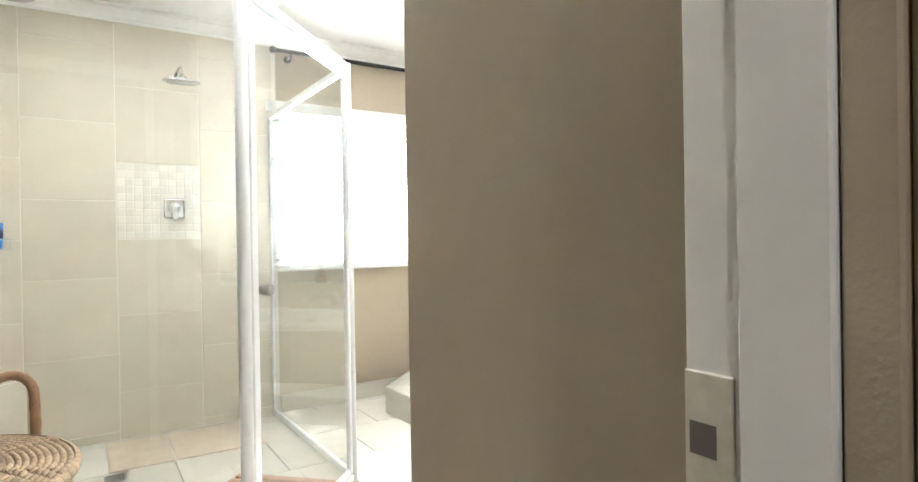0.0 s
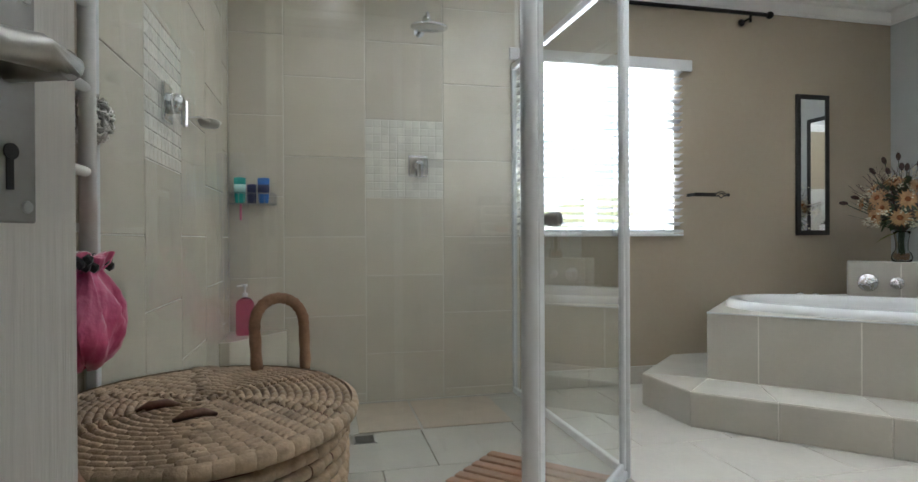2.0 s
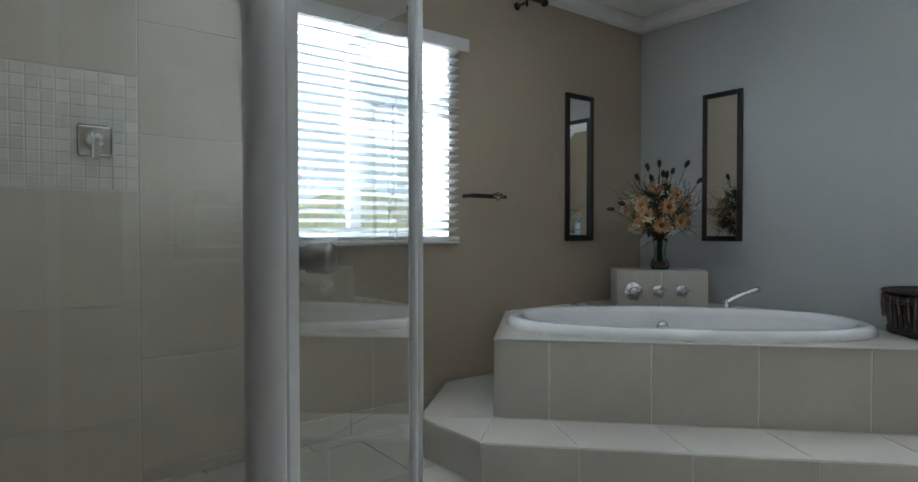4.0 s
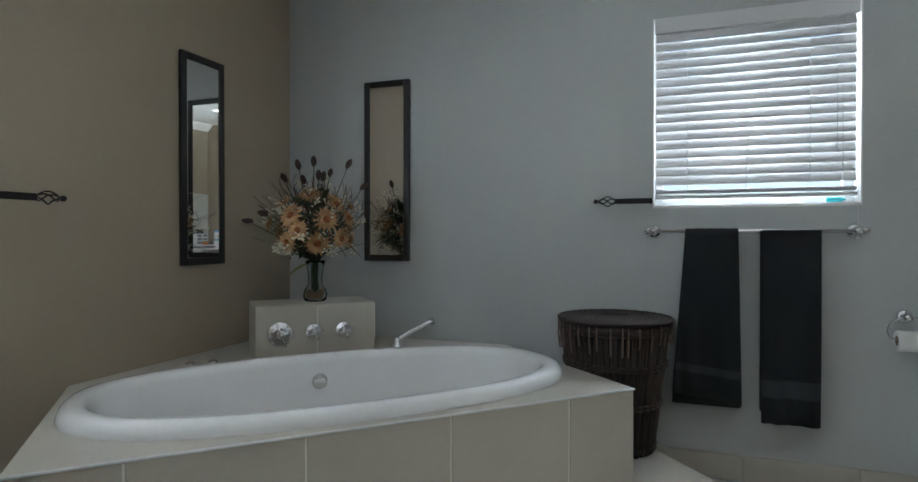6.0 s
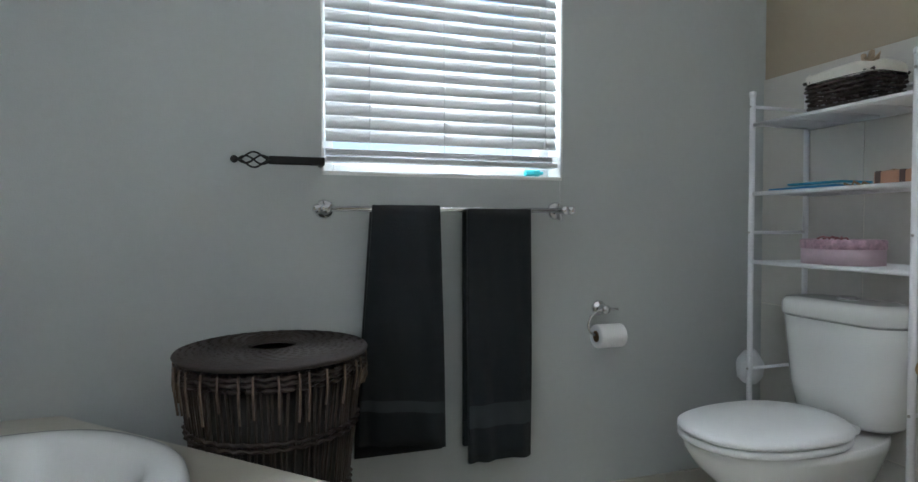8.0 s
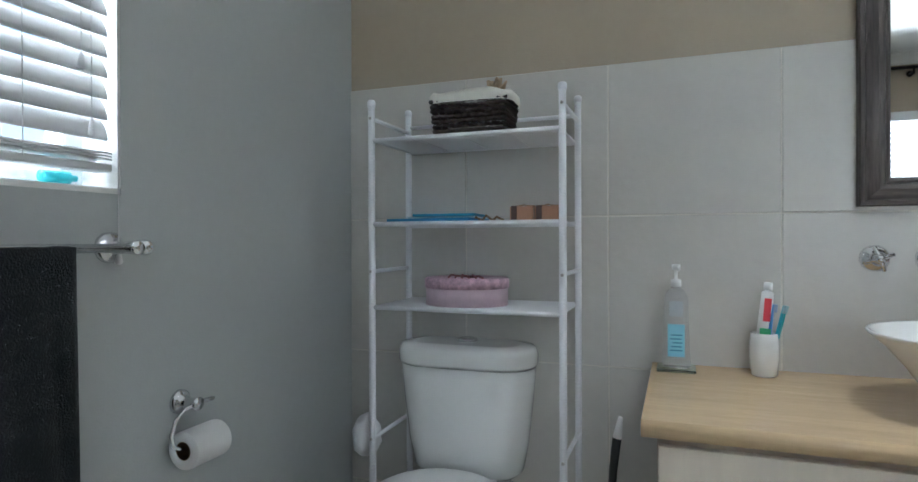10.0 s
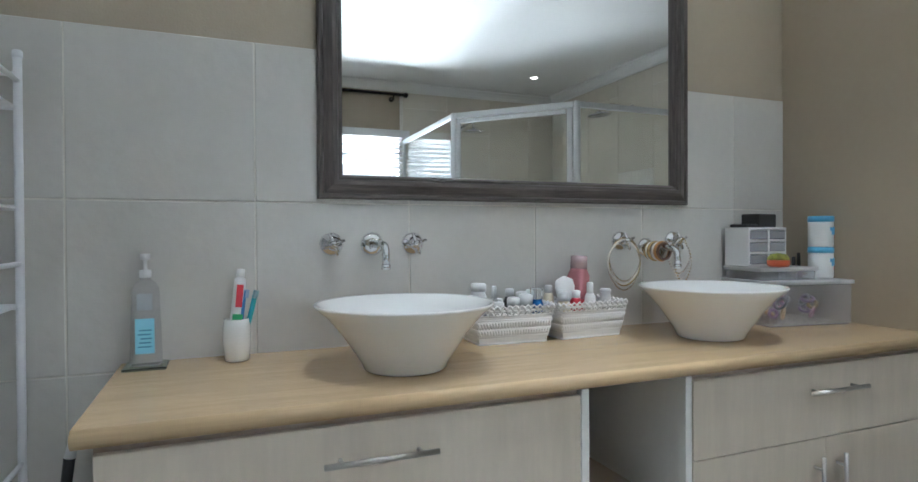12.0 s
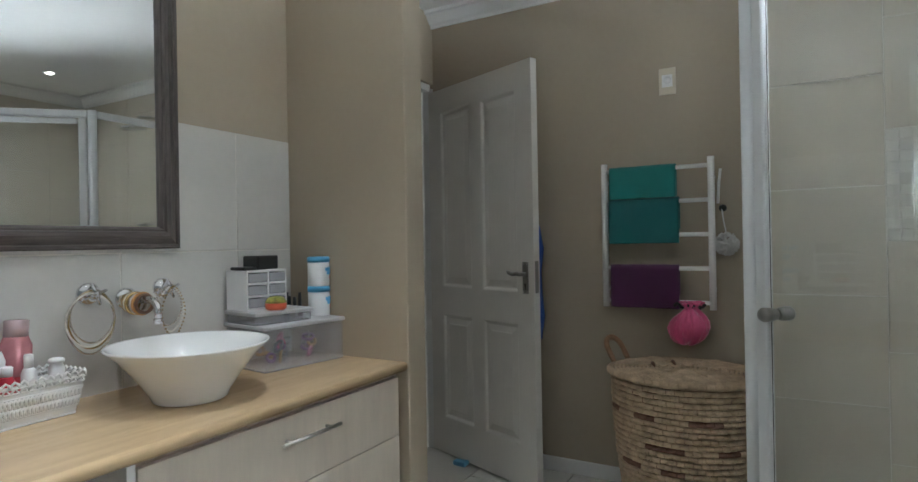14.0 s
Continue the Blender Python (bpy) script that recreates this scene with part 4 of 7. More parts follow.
def bottle(name, m, prof, material, label, cap=None, capm=None, sx=1.0, sy=1.0, cat="bottle", group="", power=2.0, band=None, bandm=None):
    ob = thing(name, m, label, cat, group)
    lathe(bm := B(), prof, 22, sx=sx, sy=sy, power=power)
    part("body", bm, material, ob)
    if cap:
        lathe(bm := B(), cap, 18, sx=sx if cap[0][0] > 0.018 else 1, sy=sy if cap[0][0] > 0.018 else 1)
        part("cap", bm, capm, ob)
    if band:
        lathe(bm := B(), band, 22, sx=sx, sy=sy, power=power)
        part("label_band", bm, bandm, ob)
    return ob


GREENB = flat("sea_green_plastic", (0.04, 0.38, 0.33), 0.3)
BLUEB = flat("blue_plastic", (0.02, 0.16, 0.55), 0.3)
NAVY = flat("navy_plastic", (0.012, 0.02, 0.10), 0.3)
TUBEP = [(0.024, 0.0), (0.026, 0.015), (0.030, 0.09), (0.031, 0.135), (0.001, 0.14)]
bottle("tube_bottle", (-0.505, YN - 0.075, 1.119), TUBEP, GREENB, "sea-green shower gel tube standing in the caddy", sy=0.55, group="caddy bottles", band=[(0.0297, 0.06), (0.0312, 0.10)], bandm=flat("pale_green_label", (0.5, 0.75, 0.7)))
bottle("tube_bottle", (-0.445, YN - 0.070, 1.119), [(0.022, 0), (0.024, 0.1), (0.001, 0.105)], NAVY, "navy shampoo tube standing in the caddy", sy=0.55, group="caddy bottles")
bottle("tube_bottle", (-0.385, YN - 0.075, 1.119), TUBEP, BLUEB, "bright blue shower gel tube standing in the caddy", sy=0.55, group="caddy bottles", band=[(0.0297, 0.05), (0.0312, 0.10)], bandm=NAVY)
raz = thing("razor", (-0.50, YN - 0.080, 1.03), "pink plastic razor hanging under the caddy", "razor")
part("handle", tube(B(), [(0, 0, 0.085), (0, -0.004, 0.05), (0, 0, 0.0)], 0.006, 8), flat("pink_plastic", (0.75, 0.2, 0.32)), raz)

seat = thing("corner_shelf", (0, 0, 0), "low tiled corner shelf in the shower", "shelf", kind="")
bm = B()
prism(bm, [(XW + 0.011, YN - 0.011), (XW + 0.011, YN - 0.36), (XW + 0.06, YN - 0.36), (-0.27, YN - 0.06), (-0.27, YN - 0.011)], 0.0, 0.43, 0.003)
part("block", bm, WTILE, seat)
pk = bottle("soap_bottle", Matrix.Translation((-0.475, YN - 0.135, 0.4305)) @ Matrix.Diagonal((1.08, 1.08, 1.12, 1)), [(0.040, 0), (0.042, 0.01), (0.042, 0.145), (0.03, 0.165), (0.012, 0.172), (0.012, 0.18), (0.001, 0.18)], glassy("pink_soap", (0.90, 0.25, 0.45), 0.15, 1.35), "pink hand wash pump bottle on the shower shelf", sy=0.7, power=3)
bm = B()
lathe(bm, [(0.013, 0.176), (0.013, 0.195), (0.004, 0.197), (0.004, 0.222), (0.012, 0.224), (0.012, 0.236), (0.001, 0.237)], 14)
tube(bm, [(0, 0, 0.230), (-0.03, -0.01, 0.229), (-0.036, -0.012, 0.222)], 0.004, 8)
part("pump", bm, PLASW, pk)

dr = thing("floor_drain", (0.105, 3.02, 0.0), "square steel floor drain grating", "drain")
bm = B()
box(bm, -0.055, -0.055, 0.0002, 0.055, 0.055, 0.0025)
part("plate", bm, STEEL, dr)
# no cut slots: dark bars on the plate carry their shade
bm = B()
for k in range(7):
    box(bm, -0.042, -0.042 + 0.014 * k - 0.003, 0.0026, 0.042, -0.042 + 0.014 * k + 0.003, 0.0032)
part("slots", bm, DARK, dr)
for x0, x1, lab in ((0.085, 0.383, ""), (0.395, 0.855, "")):
    mt = thing("shower_mat", ((x0 + x1) / 2, 3.355, 0.0005), "thin beige non-slip mat lying on the shower floor", "mat", "shower mats")
    part("mat", box(B(), -(x1 - x0) / 2, -0.245, 0, (x1 - x0) / 2, 0.245, 0.004, 0.0015), mat("beige_rubber_mat", (0.50, 0.42, 0.32), 0.7, var=0.15, scale=9, bump=0.001, bscale=90), mt)

duck = thing("duckboard", Matrix.Translation((0.60, 2.28, 0.0)) @ pose(0, 0, 0, 0, 0, 45), "red-brown slatted wooden shower duckboard", "duckboard")
me = mesh_of("slat", box(B(), -0.022, -0.26, 0.018, 0.022, 0.26, 0.036, 0.003), TEAK)
for k in range(9):
    piece("slat", me, pose(-0.25 + 0.0625 * k, 0, 0), duck)
for y in (-0.19, 0.19):
    part("bearer", box(B(), -0.275, y - 0.02, 0.0, 0.275, y + 0.02, 0.018, 0.002), TEAK, duck)

# ---- vanity ----
CT = 0.757
top = thing("worktop", (0, 0, 0), "light beech worktop with a rounded front edge", "worktop")
bm = B()
prof = [(0.5405, CT - 0.036), (0.548, CT - 0.036), (0.560, CT - 0.033), (0.569, CT - 0.024), (0.571, CT - 0.014), (0.567, CT - 0.005), (0.557, CT), (0.5405, CT)]
rows = [[bm.verts.new((x, y, z)) for y, z in prof] for x in (PX1 + 0.001, 2.881)]
for k in range(len(prof)):
    j = (k + 1) % len(prof)
    f = bm.faces.new((rows[0][k], rows[0][j], rows[1][j], rows[1][k]))
    f.smooth = 1 <= k <= 5
bm.faces.new(rows[0][::-1]), bm.faces.new(rows[1])
part("front_edge", bm, BEECH, top, "rounded beech front edge")
part("board", box(B(), PX1 + 0.001, 0.001, CT - 0.036, 2.881, 0.540, CT), BEECH, top)


def bar_handle(a, b, parent):
    a, b = Vector(a), Vector(b)
    bm = B()
    tube(bm, [a, b], 0.006, 12)
    e = (b - a).normalized()
    for p in (a + e * 0.035, b - e * 0.035):
        tube(bm, [p, p - Vector((0, 0.030, 0))], 0.0045, 8)
    part("handle", bm, STEEL, parent, "brushed steel bar handle")


def cabinet(x0, x1, label, hx):
    ob = thing("vanity_cabinet", (0, 0, 0), label, "cabinet", "vanity cabinets")
    zt, zb, yf = CT - 0.037, 0.10, 0.534
    bm = B()
    box(bm, x0, 0.011, zb, x0 + 0.016, yf, zt), box(bm, x1 - 0.016, 0.011, zb, x1, yf, zt), box(bm, x0 + 0.016, 0.011, zb, x1 - 0.016, yf, zb + 0.016), box(bm, x0 + 0.016, 0.011, zb + 0.016, x1 - 0.016, 0.02, zt)
    box(bm, x0 + 0.016, 0.02, zt - 0.016, x1 - 0.016, yf, zt)
    part("body", bm, CARC, ob)
    part("plinth", box(B(), x0 + 0.01, 0.02, 0.001, x1 - 0.01, 0.48, zb), CARC, ob)
    d = part("drawer", box(B(), x0 + 0.002, yf + 0.001, 0.505, x1 - 0.002, yf + 0.019, zt - 0.012, 0.0015), MAPLE, ob)
    bar_handle((hx - 0.115, yf + 0.047, 0.640), (hx + 0.115, yf + 0.047, 0.640), d)
    xm = (x0 + x1) / 2
    for a, b, hh in ((x0 + 0.002, xm - 0.0015, xm - 0.045), (xm + 0.0015, x1 - 0.002, xm + 0.045)):
        dd_ = part("door", box(B(), a, yf + 0.001, zb + 0.002, b, yf + 0.019, 0.502, 0.0015), MAPLE, ob)
        bar_handle((hh, yf + 0.047, 0.24), (hh, yf + 0.047, 0.46), dd_)
    return ob


cabinet(0.588, 1.553, "pale maple vanity cabinet with drawer and two doors", 1.045)
cabinet(1.882, 2.852, "pale maple vanity cabinet with a wide drawer", 2.355)
fil = thing("filler_panel", (0, 0, 0), "narrow maple filler strip beside the partition", "panel")
part("board", box(B(), PX1 + 0.001, 0.012, 0.001, 0.586, 0.520, CT - 0.037, 0.001), MAPLE, fil)
nic = thing("open_shelf_unit", (0, 0, 0), "open maple shelf niche between the vanity cabinets", "shelf unit")
part("side_edge", box(B(), 1.8605, 0.03, 0.001, 1.8805, 0.552, CT - 0.037, 0.001), WHITE, nic)
part("side_edge", box(B(), 1.5545, 0.03, 0.001, 1.5745, 0.552, CT - 0.037, 0.001), WHITE, nic)
part("shelf", box(B(), 1.5745, 0.03, 0.36, 1.8605, 0.50, 0.376, 0.001), CARC, nic)
part("floor_board", box(B(), 1.5745, 0.03, 0.08, 1.8605, 0.52, 0.096, 0.001), CARC, nic)
part("back_board", box(B(), 1.5745, 0.012, 0.001, 1.8605, 0.03, CT - 0.037), CARC, nic)


def bowl(m, label):
    ob = thing("vessel_basin", m, label, "basin", "vessel basins")
    lathe(bm := B(), [(0.095, 0.0), (0.100, 0.004), (0.106, 0.02), (0.150, 0.085), (0.188, 0.130), (0.214, 0.152), (0.2165, 0.156), (0.214, 0.159), (0.208, 0.157), (0.182, 0.130), (0.145, 0.085), (0.100, 0.032), (0.060, 0.018), (0.030, 0.014), (0.001, 0.013)], 64)
    part("bowl", bm, CERAMIC, ob)
    lathe(bm := B(), [(0.001, 0.021), (0.016, 0.021), (0.024, 0.018), (0.028, 0.0135)], 20)
    part("waste", bm, CHROME, ob, "chrome waste plug")
    return ob


bowl(pose(2.235, 0.330, CT + 0.0005), "white conical ceramic vessel basin on beech worktop")
bowl(pose(1.235, 0.295, CT + 0.0005), "white conical ceramic vessel basin on beech worktop")


def spout(m, label):
    """local z out of the wall, y up."""
    ob = thing("basin_spout", m, label, "tap", "basin spouts")
    lathe(bm := B(), [(0.034, 0), (0.034, 0.004), (0.026, 0.010), (0.018, 0.013), (0.001, 0.0135)], 26)
    part("rose", bm, CHROME, ob)
    part("pipe", tube(B(), [(0, 0, 0.01), (0, 0, 0.12), (0, -0.003, 0.142), (0, -0.014, 0.156), (0, -0.035, 0.160), (0, -0.060, 0.160)], 0.011, 14), CHROME, ob)
    lathe(bm := B(), [(0.0128, 0.0), (0.0128, 0.014)], 16, m=Matrix.Translation((0, -0.054, 0.160)) @ pose(0, 0, 0, 90))
    part("nozzle", bm, CHROME, ob)
    return ob


SW = Matrix(((-1, 0, 0, 0), (0, 0, 1, 0), (0, 1, 0, 0), (0, 0, 0, 1)))   # z of a fitting points out of the south wall


def on_south(x, z):
    return Matrix.Translation((x, 0.001, z)) @ SW


for x in (2.354, 2.112):
    cross_tap(on_south(x, 1.053), 0.033, "chrome cross-handle basin tap on pale tiles", "basin taps")
spout(on_south(2.236, 1.053), "short bent chrome basin spout on pale tiles")
for x in (1.354, 1.122):
    cross_tap(on_south(x, 1.054), 0.033, "chrome cross-handle basin tap hung with bangles", "basin taps")
spout(on_south(1.242, 1.030), "short bent chrome spout ringed with bracelets")
GOLD = flat("pale_gold", (0.62, 0.47, 0.22), 0.25, 1.0)
SILV = flat("silver_chain", (0.66, 0.62, 0.55), 0.25, 1.0)
PEARL = flat("pearl_bead", (0.70, 0.66, 0.58), 0.3)


def bangle(x, y, z, rx, rz, r, m, label, name="bangle", tilt=0.0, beads=0):
    ob = thing(name, pose(x, y, z, 0, 0, tilt), label, "jewellery", "bangles on the taps")
    bm = B()
    pts = [(rx * math.sin(2 * math.pi * k / 40), 0.004 * math.sin(6 * math.pi * k / 40), -rz + rz * math.cos(2 * math.pi * k / 40)) for k in range(40)]
    if beads:
        for k in range(0, 40):
            bmesh.ops.create_icosphere(bm, subdivisions=1, radius=r * 1.5, matrix=Matrix.Translation(pts[k]))
    else:
        tube(bm, pts, r, 6, closed=True)
    part("ring", bm, m, ob)
    return ob


for q in range(4):
    bangle(1.362 + 0.004 * q, 0.040 + 0.004 * q, 1.068 - 0.003 * q, 0.057 + 0.004 * q, 0.076 + 0.006 * (q % 3), 0.0026, (SILV, GOLD, SILV, PEARL)[q], "thin metal bangle hanging from a tap handle", tilt=4 * q - 6, beads=0)
for q in range(3):
    bangle(1.130 - 0.006 * q, 0.045 + 0.004 * q, 1.060, 0.040 + 0.006 * q, 0.062 + 0.010 * q, 0.0024, (SILV, PEARL, GOLD)[q], "beaded bracelet hanging from a tap handle", "bracelet", tilt=15 * q - 10, beads=1)
for q in range(7):
    ob = thing("bracelet", on_south(1.242, 1.030) @ pose(0, 0, 0.030 + 0.011 * q), "chunky gold and bead bracelet on the spout", "jewellery", "bracelets on the spout")
    bm = B()
    rr = 0.027 + 0.002 * (q % 3)
    tube(bm, [(rr * math.cos(2 * math.pi * k / 24), rr * math.sin(2 * math.pi * k / 24) - 0.012, 0) for k in range(24)], 0.005, 8, closed=True)
    part("ring", bm, (GOLD, PEARL, GOLD, SILV, PEARL, flat("amber_bead", (0.45, 0.22, 0.06)), flat("brown_bead", (0.12, 0.06, 0.03)))[q], ob)

# large mirror
mir = thing("vanity_mirror", (0, 0, 0), "large wall mirror in a dark grained driftwood frame", "mirror")
mx0, mx1, mz0, mz1, fw = 1.070, 2.392, 1.182, 2.10, 0.070


def frame_side(p, q, inn, mat_):
    """A mitred frame side: outer edge p to q, inn the way to the glass."""
    bm = B()
    p, q, inn = Vector(p), Vector(q), Vector(inn)
    e = (q - p).normalized()
    prof = [(0.0, 0.0), (0.0, 0.022), (0.004, 0.028), (0.012, 0.028), (0.016, 0.023), (0.022, 0.026), (0.040, 0.034), (0.052, 0.032), (0.056, 0.025), (0.061, 0.026), (0.066, 0.020), (0.070, 0.010), (0.070, 0.0)]
    rows = [[bm.verts.new(c + inn * d + e * (s * d) + Vector((0, h, 0))) for d, h in prof] for c, s in ((p, 1), (q, -1))]
    n = len(prof)
    for k in range(n):
        j = (k + 1) % n
        bm.faces.new((rows[0][k], rows[0][j], rows[1][j], rows[1][k]))
    bm.faces.new(rows[0]), bm.faces.new(rows[1][::-1])
    part("frame_side", bm, mat_, mir)


y0 = 0.001
frame_side((mx0, y0, mz0), (mx1, y0, mz0), (0, 0, 1), DRIFT)
frame_side((mx0, y0, mz1), (mx1, y0, mz1), (0, 0, -1), DRIFT)
frame_side((mx0, y0, mz0), (mx0, y0, mz1), (1, 0, 0), DRIFTV)
frame_side((mx1, y0, mz0), (mx1, y0, mz1), (-1, 0, 0), DRIFTV)
part("glass", box(B(), mx0 + 0.066, 0.003, mz0 + 0.066, mx1 - 0.066, 0.010, mz1 - 0.066), MIRROR, mir)

# soap dispenser on a glass coaster
co = thing("glass_coaster", (2.818, 0.075, CT + 0.0005), "small square green-edged glass coaster", "coaster")
part("slab", box(B(), -0.048, -0.048, 0, 0.048, 0.048, 0.007, 0.0015), glassy("green_glass", (0.72, 0.92, 0.85), 0.02), co)
dsp = thing("soap_dispenser", (2.818, 0.075, CT + 0.008), "clear pump bottle of pale blue hand wash on glass", "soap dispenser")
lathe(bm := B(), [(0.034, 0.0), (0.036, 0.006), (0.033, 0.10), (0.030, 0.185), (0.022, 0.200), (0.012, 0.206), (0.012, 0.215), (0.001, 0.215)], 24, sy=0.75, power=3.2)
part("bottle", bm, MILKY, dsp)
part("label", box(B(), -0.021, 0.0262, 0.03, 0.021, 0.0272, 0.115, 0.0004), flat("sky_blue_label", (0.30, 0.66, 0.80)), dsp)
bm = B()
for k in range(5):
    box(bm, -0.015 + 0.002 * (k % 2), 0.0273, 0.045 + 0.010 * k, 0.015 - 0.003 * (k % 3), 0.0277, 0.0485 + 0.010 * k)
part("print", bm, flat("blue_print", (0.08, 0.30, 0.45)), dsp)
part("upper_label", box(B(), -0.017, 0.0250, 0.135, 0.017, 0.0258, 0.175, 0.0004), flat("grey_label", (0.42, 0.45, 0.47)), dsp)
bm = B()
lathe(bm, [(0.013, 0.212), (0.013, 0.230), (0.004, 0.232), (0.004, 0.255), (0.011, 0.257), (0.011, 0.270), (0.001, 0.271)], 14)
tube(bm, [(0, 0, 0.264), (-0.004, 0.028, 0.263), (-0.005, 0.034, 0.256)], 0.0045, 8)
part("pump", bm, PLASW, dsp)

# tumbler with brushes
tum = thing("toothbrush_tumbler", (2.610, 0.080, CT + 0.0005), "white ceramic tumbler holding brushes and a tube", "tumbler")
lathe(bm := B(), [(0.026, 0.0), (0.030, 0.003), (0.035, 0.05), (0.034, 0.085), (0.031, 0.108), (0.028, 0.108), (0.031, 0.085), (0.031, 0.02), (0.001, 0.015)], 28)
part("cup", bm, CERAMIC, tum)
tp = thing("toothpaste_tube", pose(2.617, 0.082, CT + 0.020, 4, -5, 0), "white toothpaste tube with red and green print", "toothpaste")
bm = B()
rows = []
for z, w, d in ((0.0, 0.019, 0.0015), (0.05, 0.018, 0.007), (0.14, 0.016, 0.013), (0.19, 0.014, 0.014), (0.196, 0.006, 0.006)):
    rows.append([bm.verts.new((w * math.cos(2 * math.pi * k / 16), d * math.sin(2 * math.pi * k / 16), z)) for k in range(16)])
for a, b in zip(rows, rows[1:]):
    for k in range(16):
        bm.faces.new((a[k], a[(k + 1) % 16], b[(k + 1) % 16], b[k])).smooth = True
bm.faces.new(rows[0][::-1]), bm.faces.new(rows[-1])
part("tube", bm, PLASW, tp)
part("red_print", box(B(), -0.009, 0.0115, 0.118, 0.007, 0.0152, 0.176, 0.0005), flat("red_print", (0.65, 0.04, 0.06)), tp)
part("green_print", box(B(), -0.013, 0.010, 0.075, 0.012, 0.0135, 0.10, 0.0005), flat("green_print", (0.04, 0.35, 0.12)), tp)
lathe(bm := B(), [(0.011, 0.196), (0.010, 0.216), (0.001, 0.217)], 14)
part("cap", bm, PLASW, tp)
for k, (c, dx, dy, lx, ly) in enumerate((((0.02, 0.42, 0.42), -0.014, 0.004, 15, 2), ((0.04, 0.36, 0.45), -0.018, 0.010, 10, -6), ((0.55, 0.62, 0.62), -0.004, -0.010, 7, 6), ((0.06, 0.22, 0.55), 0.002, 0.012, 3, -8))):
    bmh = B()
    tbm = thing("toothbrush", pose(2.610 + dx * 0.6, 0.080 + dy * 0.6, CT + 0.018, ly, -lx, 30 * k), "plastic toothbrush leaning in the tumbler", "toothbrush", "toothbrushes")
    tube(bmh, [(0, 0, 0.0), (0, 0, 0.06), (0, 0, 0.12), (0, 0, 0.165)], 0.004, 8, radii=[0.005, 0.006, 0.0045, 0.003])
    part("handle", bmh, flat("brush_plastic", c, 0.3), tbm)
    part("bristles", box(B(), -0.004, 0.001, 0.145, 0.004, 0.010, 0.166, 0.001), flat("pale_bristle", tuple(0.3 + 0.5 * v for v in c), 0.8), tbm)


# white lace-pattern baskets
def lace_basket(m, w0, d0, w1, d1, h, label):
    ob = thing("storage_basket", m, label, "basket", "white lattice baskets")
    part("base", box(B(), -w0 / 2, -d0 / 2, 0, w0 / 2, d0 / 2, 0.004, 0.001), PLASW, ob)

    def at(side, s, t):
        w, d = (w0 + (w1 - w0) * t) / 2, (d0 + (d1 - d0) * t) / 2
        return Vector(((s * w, d, h * t), (s * w, -d, h * t), (w, s * d, h * t), (-w, s * d, h * t))[side])
    for side in range(4):
        n = 13 if side < 2 else 8
        bm = B()
        for t, r in ((0.02, 0.003), (0.22, 0.0032), (0.66, 0.0032), (0.78, 0.0030)):
            tube(bm, [at(side, -1, t), at(side, 1, t)], r, 6)
        for k in range(n):
            s0, s1 = -1 + 2 * k / n, -1 + 2 * (k + 1) / n
            sm = (s0 + s1) / 2
            for p, q in ((s0, sm), (sm, s0), (sm, s1), (s1, sm)):
                tube(bm, [at(side, p, 0.22), at(side, q, 0.44)], 0.0036, 5), tube(bm, [at(side, p, 0.44), at(side, q, 0.66)], 0.0036, 5)
        # solid foot band and the solid band over the lattice
        for t0, t1 in ((0.0, 0.22), (0.66, 0.78)):
            bm.faces.new([bm.verts.new(v) for v in (at(side, -1, t0), at(side, 1, t0), at(side, 1, t1), at(side, -1, t1))])
        wall = part("side", bm, PLASW, ob)
        bm = B()
        tube(bm, [at(side, -1, 0.90), at(side, 1, 0.90)], 0.0030, 6)
        bm.faces.new([bm.verts.new(v) for v in (at(side, -1, 0.89), at(side, 1, 0.89), at(side, 1, 0.96), at(side, -1, 0.96))])
        for k in range(n):
            s0, s1 = -1 + 2 * k / n, -1 + 2 * (k + 1) / n
            sm = (s0 + s1) / 2
            tube(bm, [at(side, s0, 0.78), at(side, sm, 0.90), at(side, s1, 0.78)], 0.0030, 5)
            tube(bm, [at(side, s0, 0.90), at(side, s0 * 0.8 + sm * 0.2, 0.98), at(side, sm, 1.04), at(side, s1 * 0.8 + sm * 0.2, 0.98), at(side, s1, 0.90)], 0.0036, 5)
        part("scalloped_rim", bm, PLASW, wall)
    return ob


lace_basket(pose(1.848, 0.092, CT + 0.0005, 0, 0, -2), 0.215, 0.125, 0.255, 0.160, 0.108, "white plastic lattice basket full of small bottles")
lace_basket(pose(1.580, 0.092, CT + 0.0005, 0, 0, 3), 0.215, 0.125, 0.255, 0.160, 0.108, "white plastic lattice basket full of toiletries")
ROSE = mat("rose_pearl_plastic", (0.56, 0.24, 0.26), 0.18, 0.35, var=0.15, scale=14)
PEARLP = mat("silver_pink_cap", (0.66, 0.50, 0.52), 0.2, 0.6, var=0.1)
RED = flat("red_label", (0.50, 0.03, 0.05), 0.4)
BLK = flat("black_plastic", (0.015, 0.015, 0.015), 0.35)
CREAMP = flat("cream_plastic", (0.72, 0.64, 0.48), 0.4)
OLIVE = flat("olive_liquid", (0.30, 0.25, 0.06), 0.2)
METB = flat("blue_metal_can", (0.04, 0.22, 0.60), 0.25, 0.5)
zb = CT + 0.006


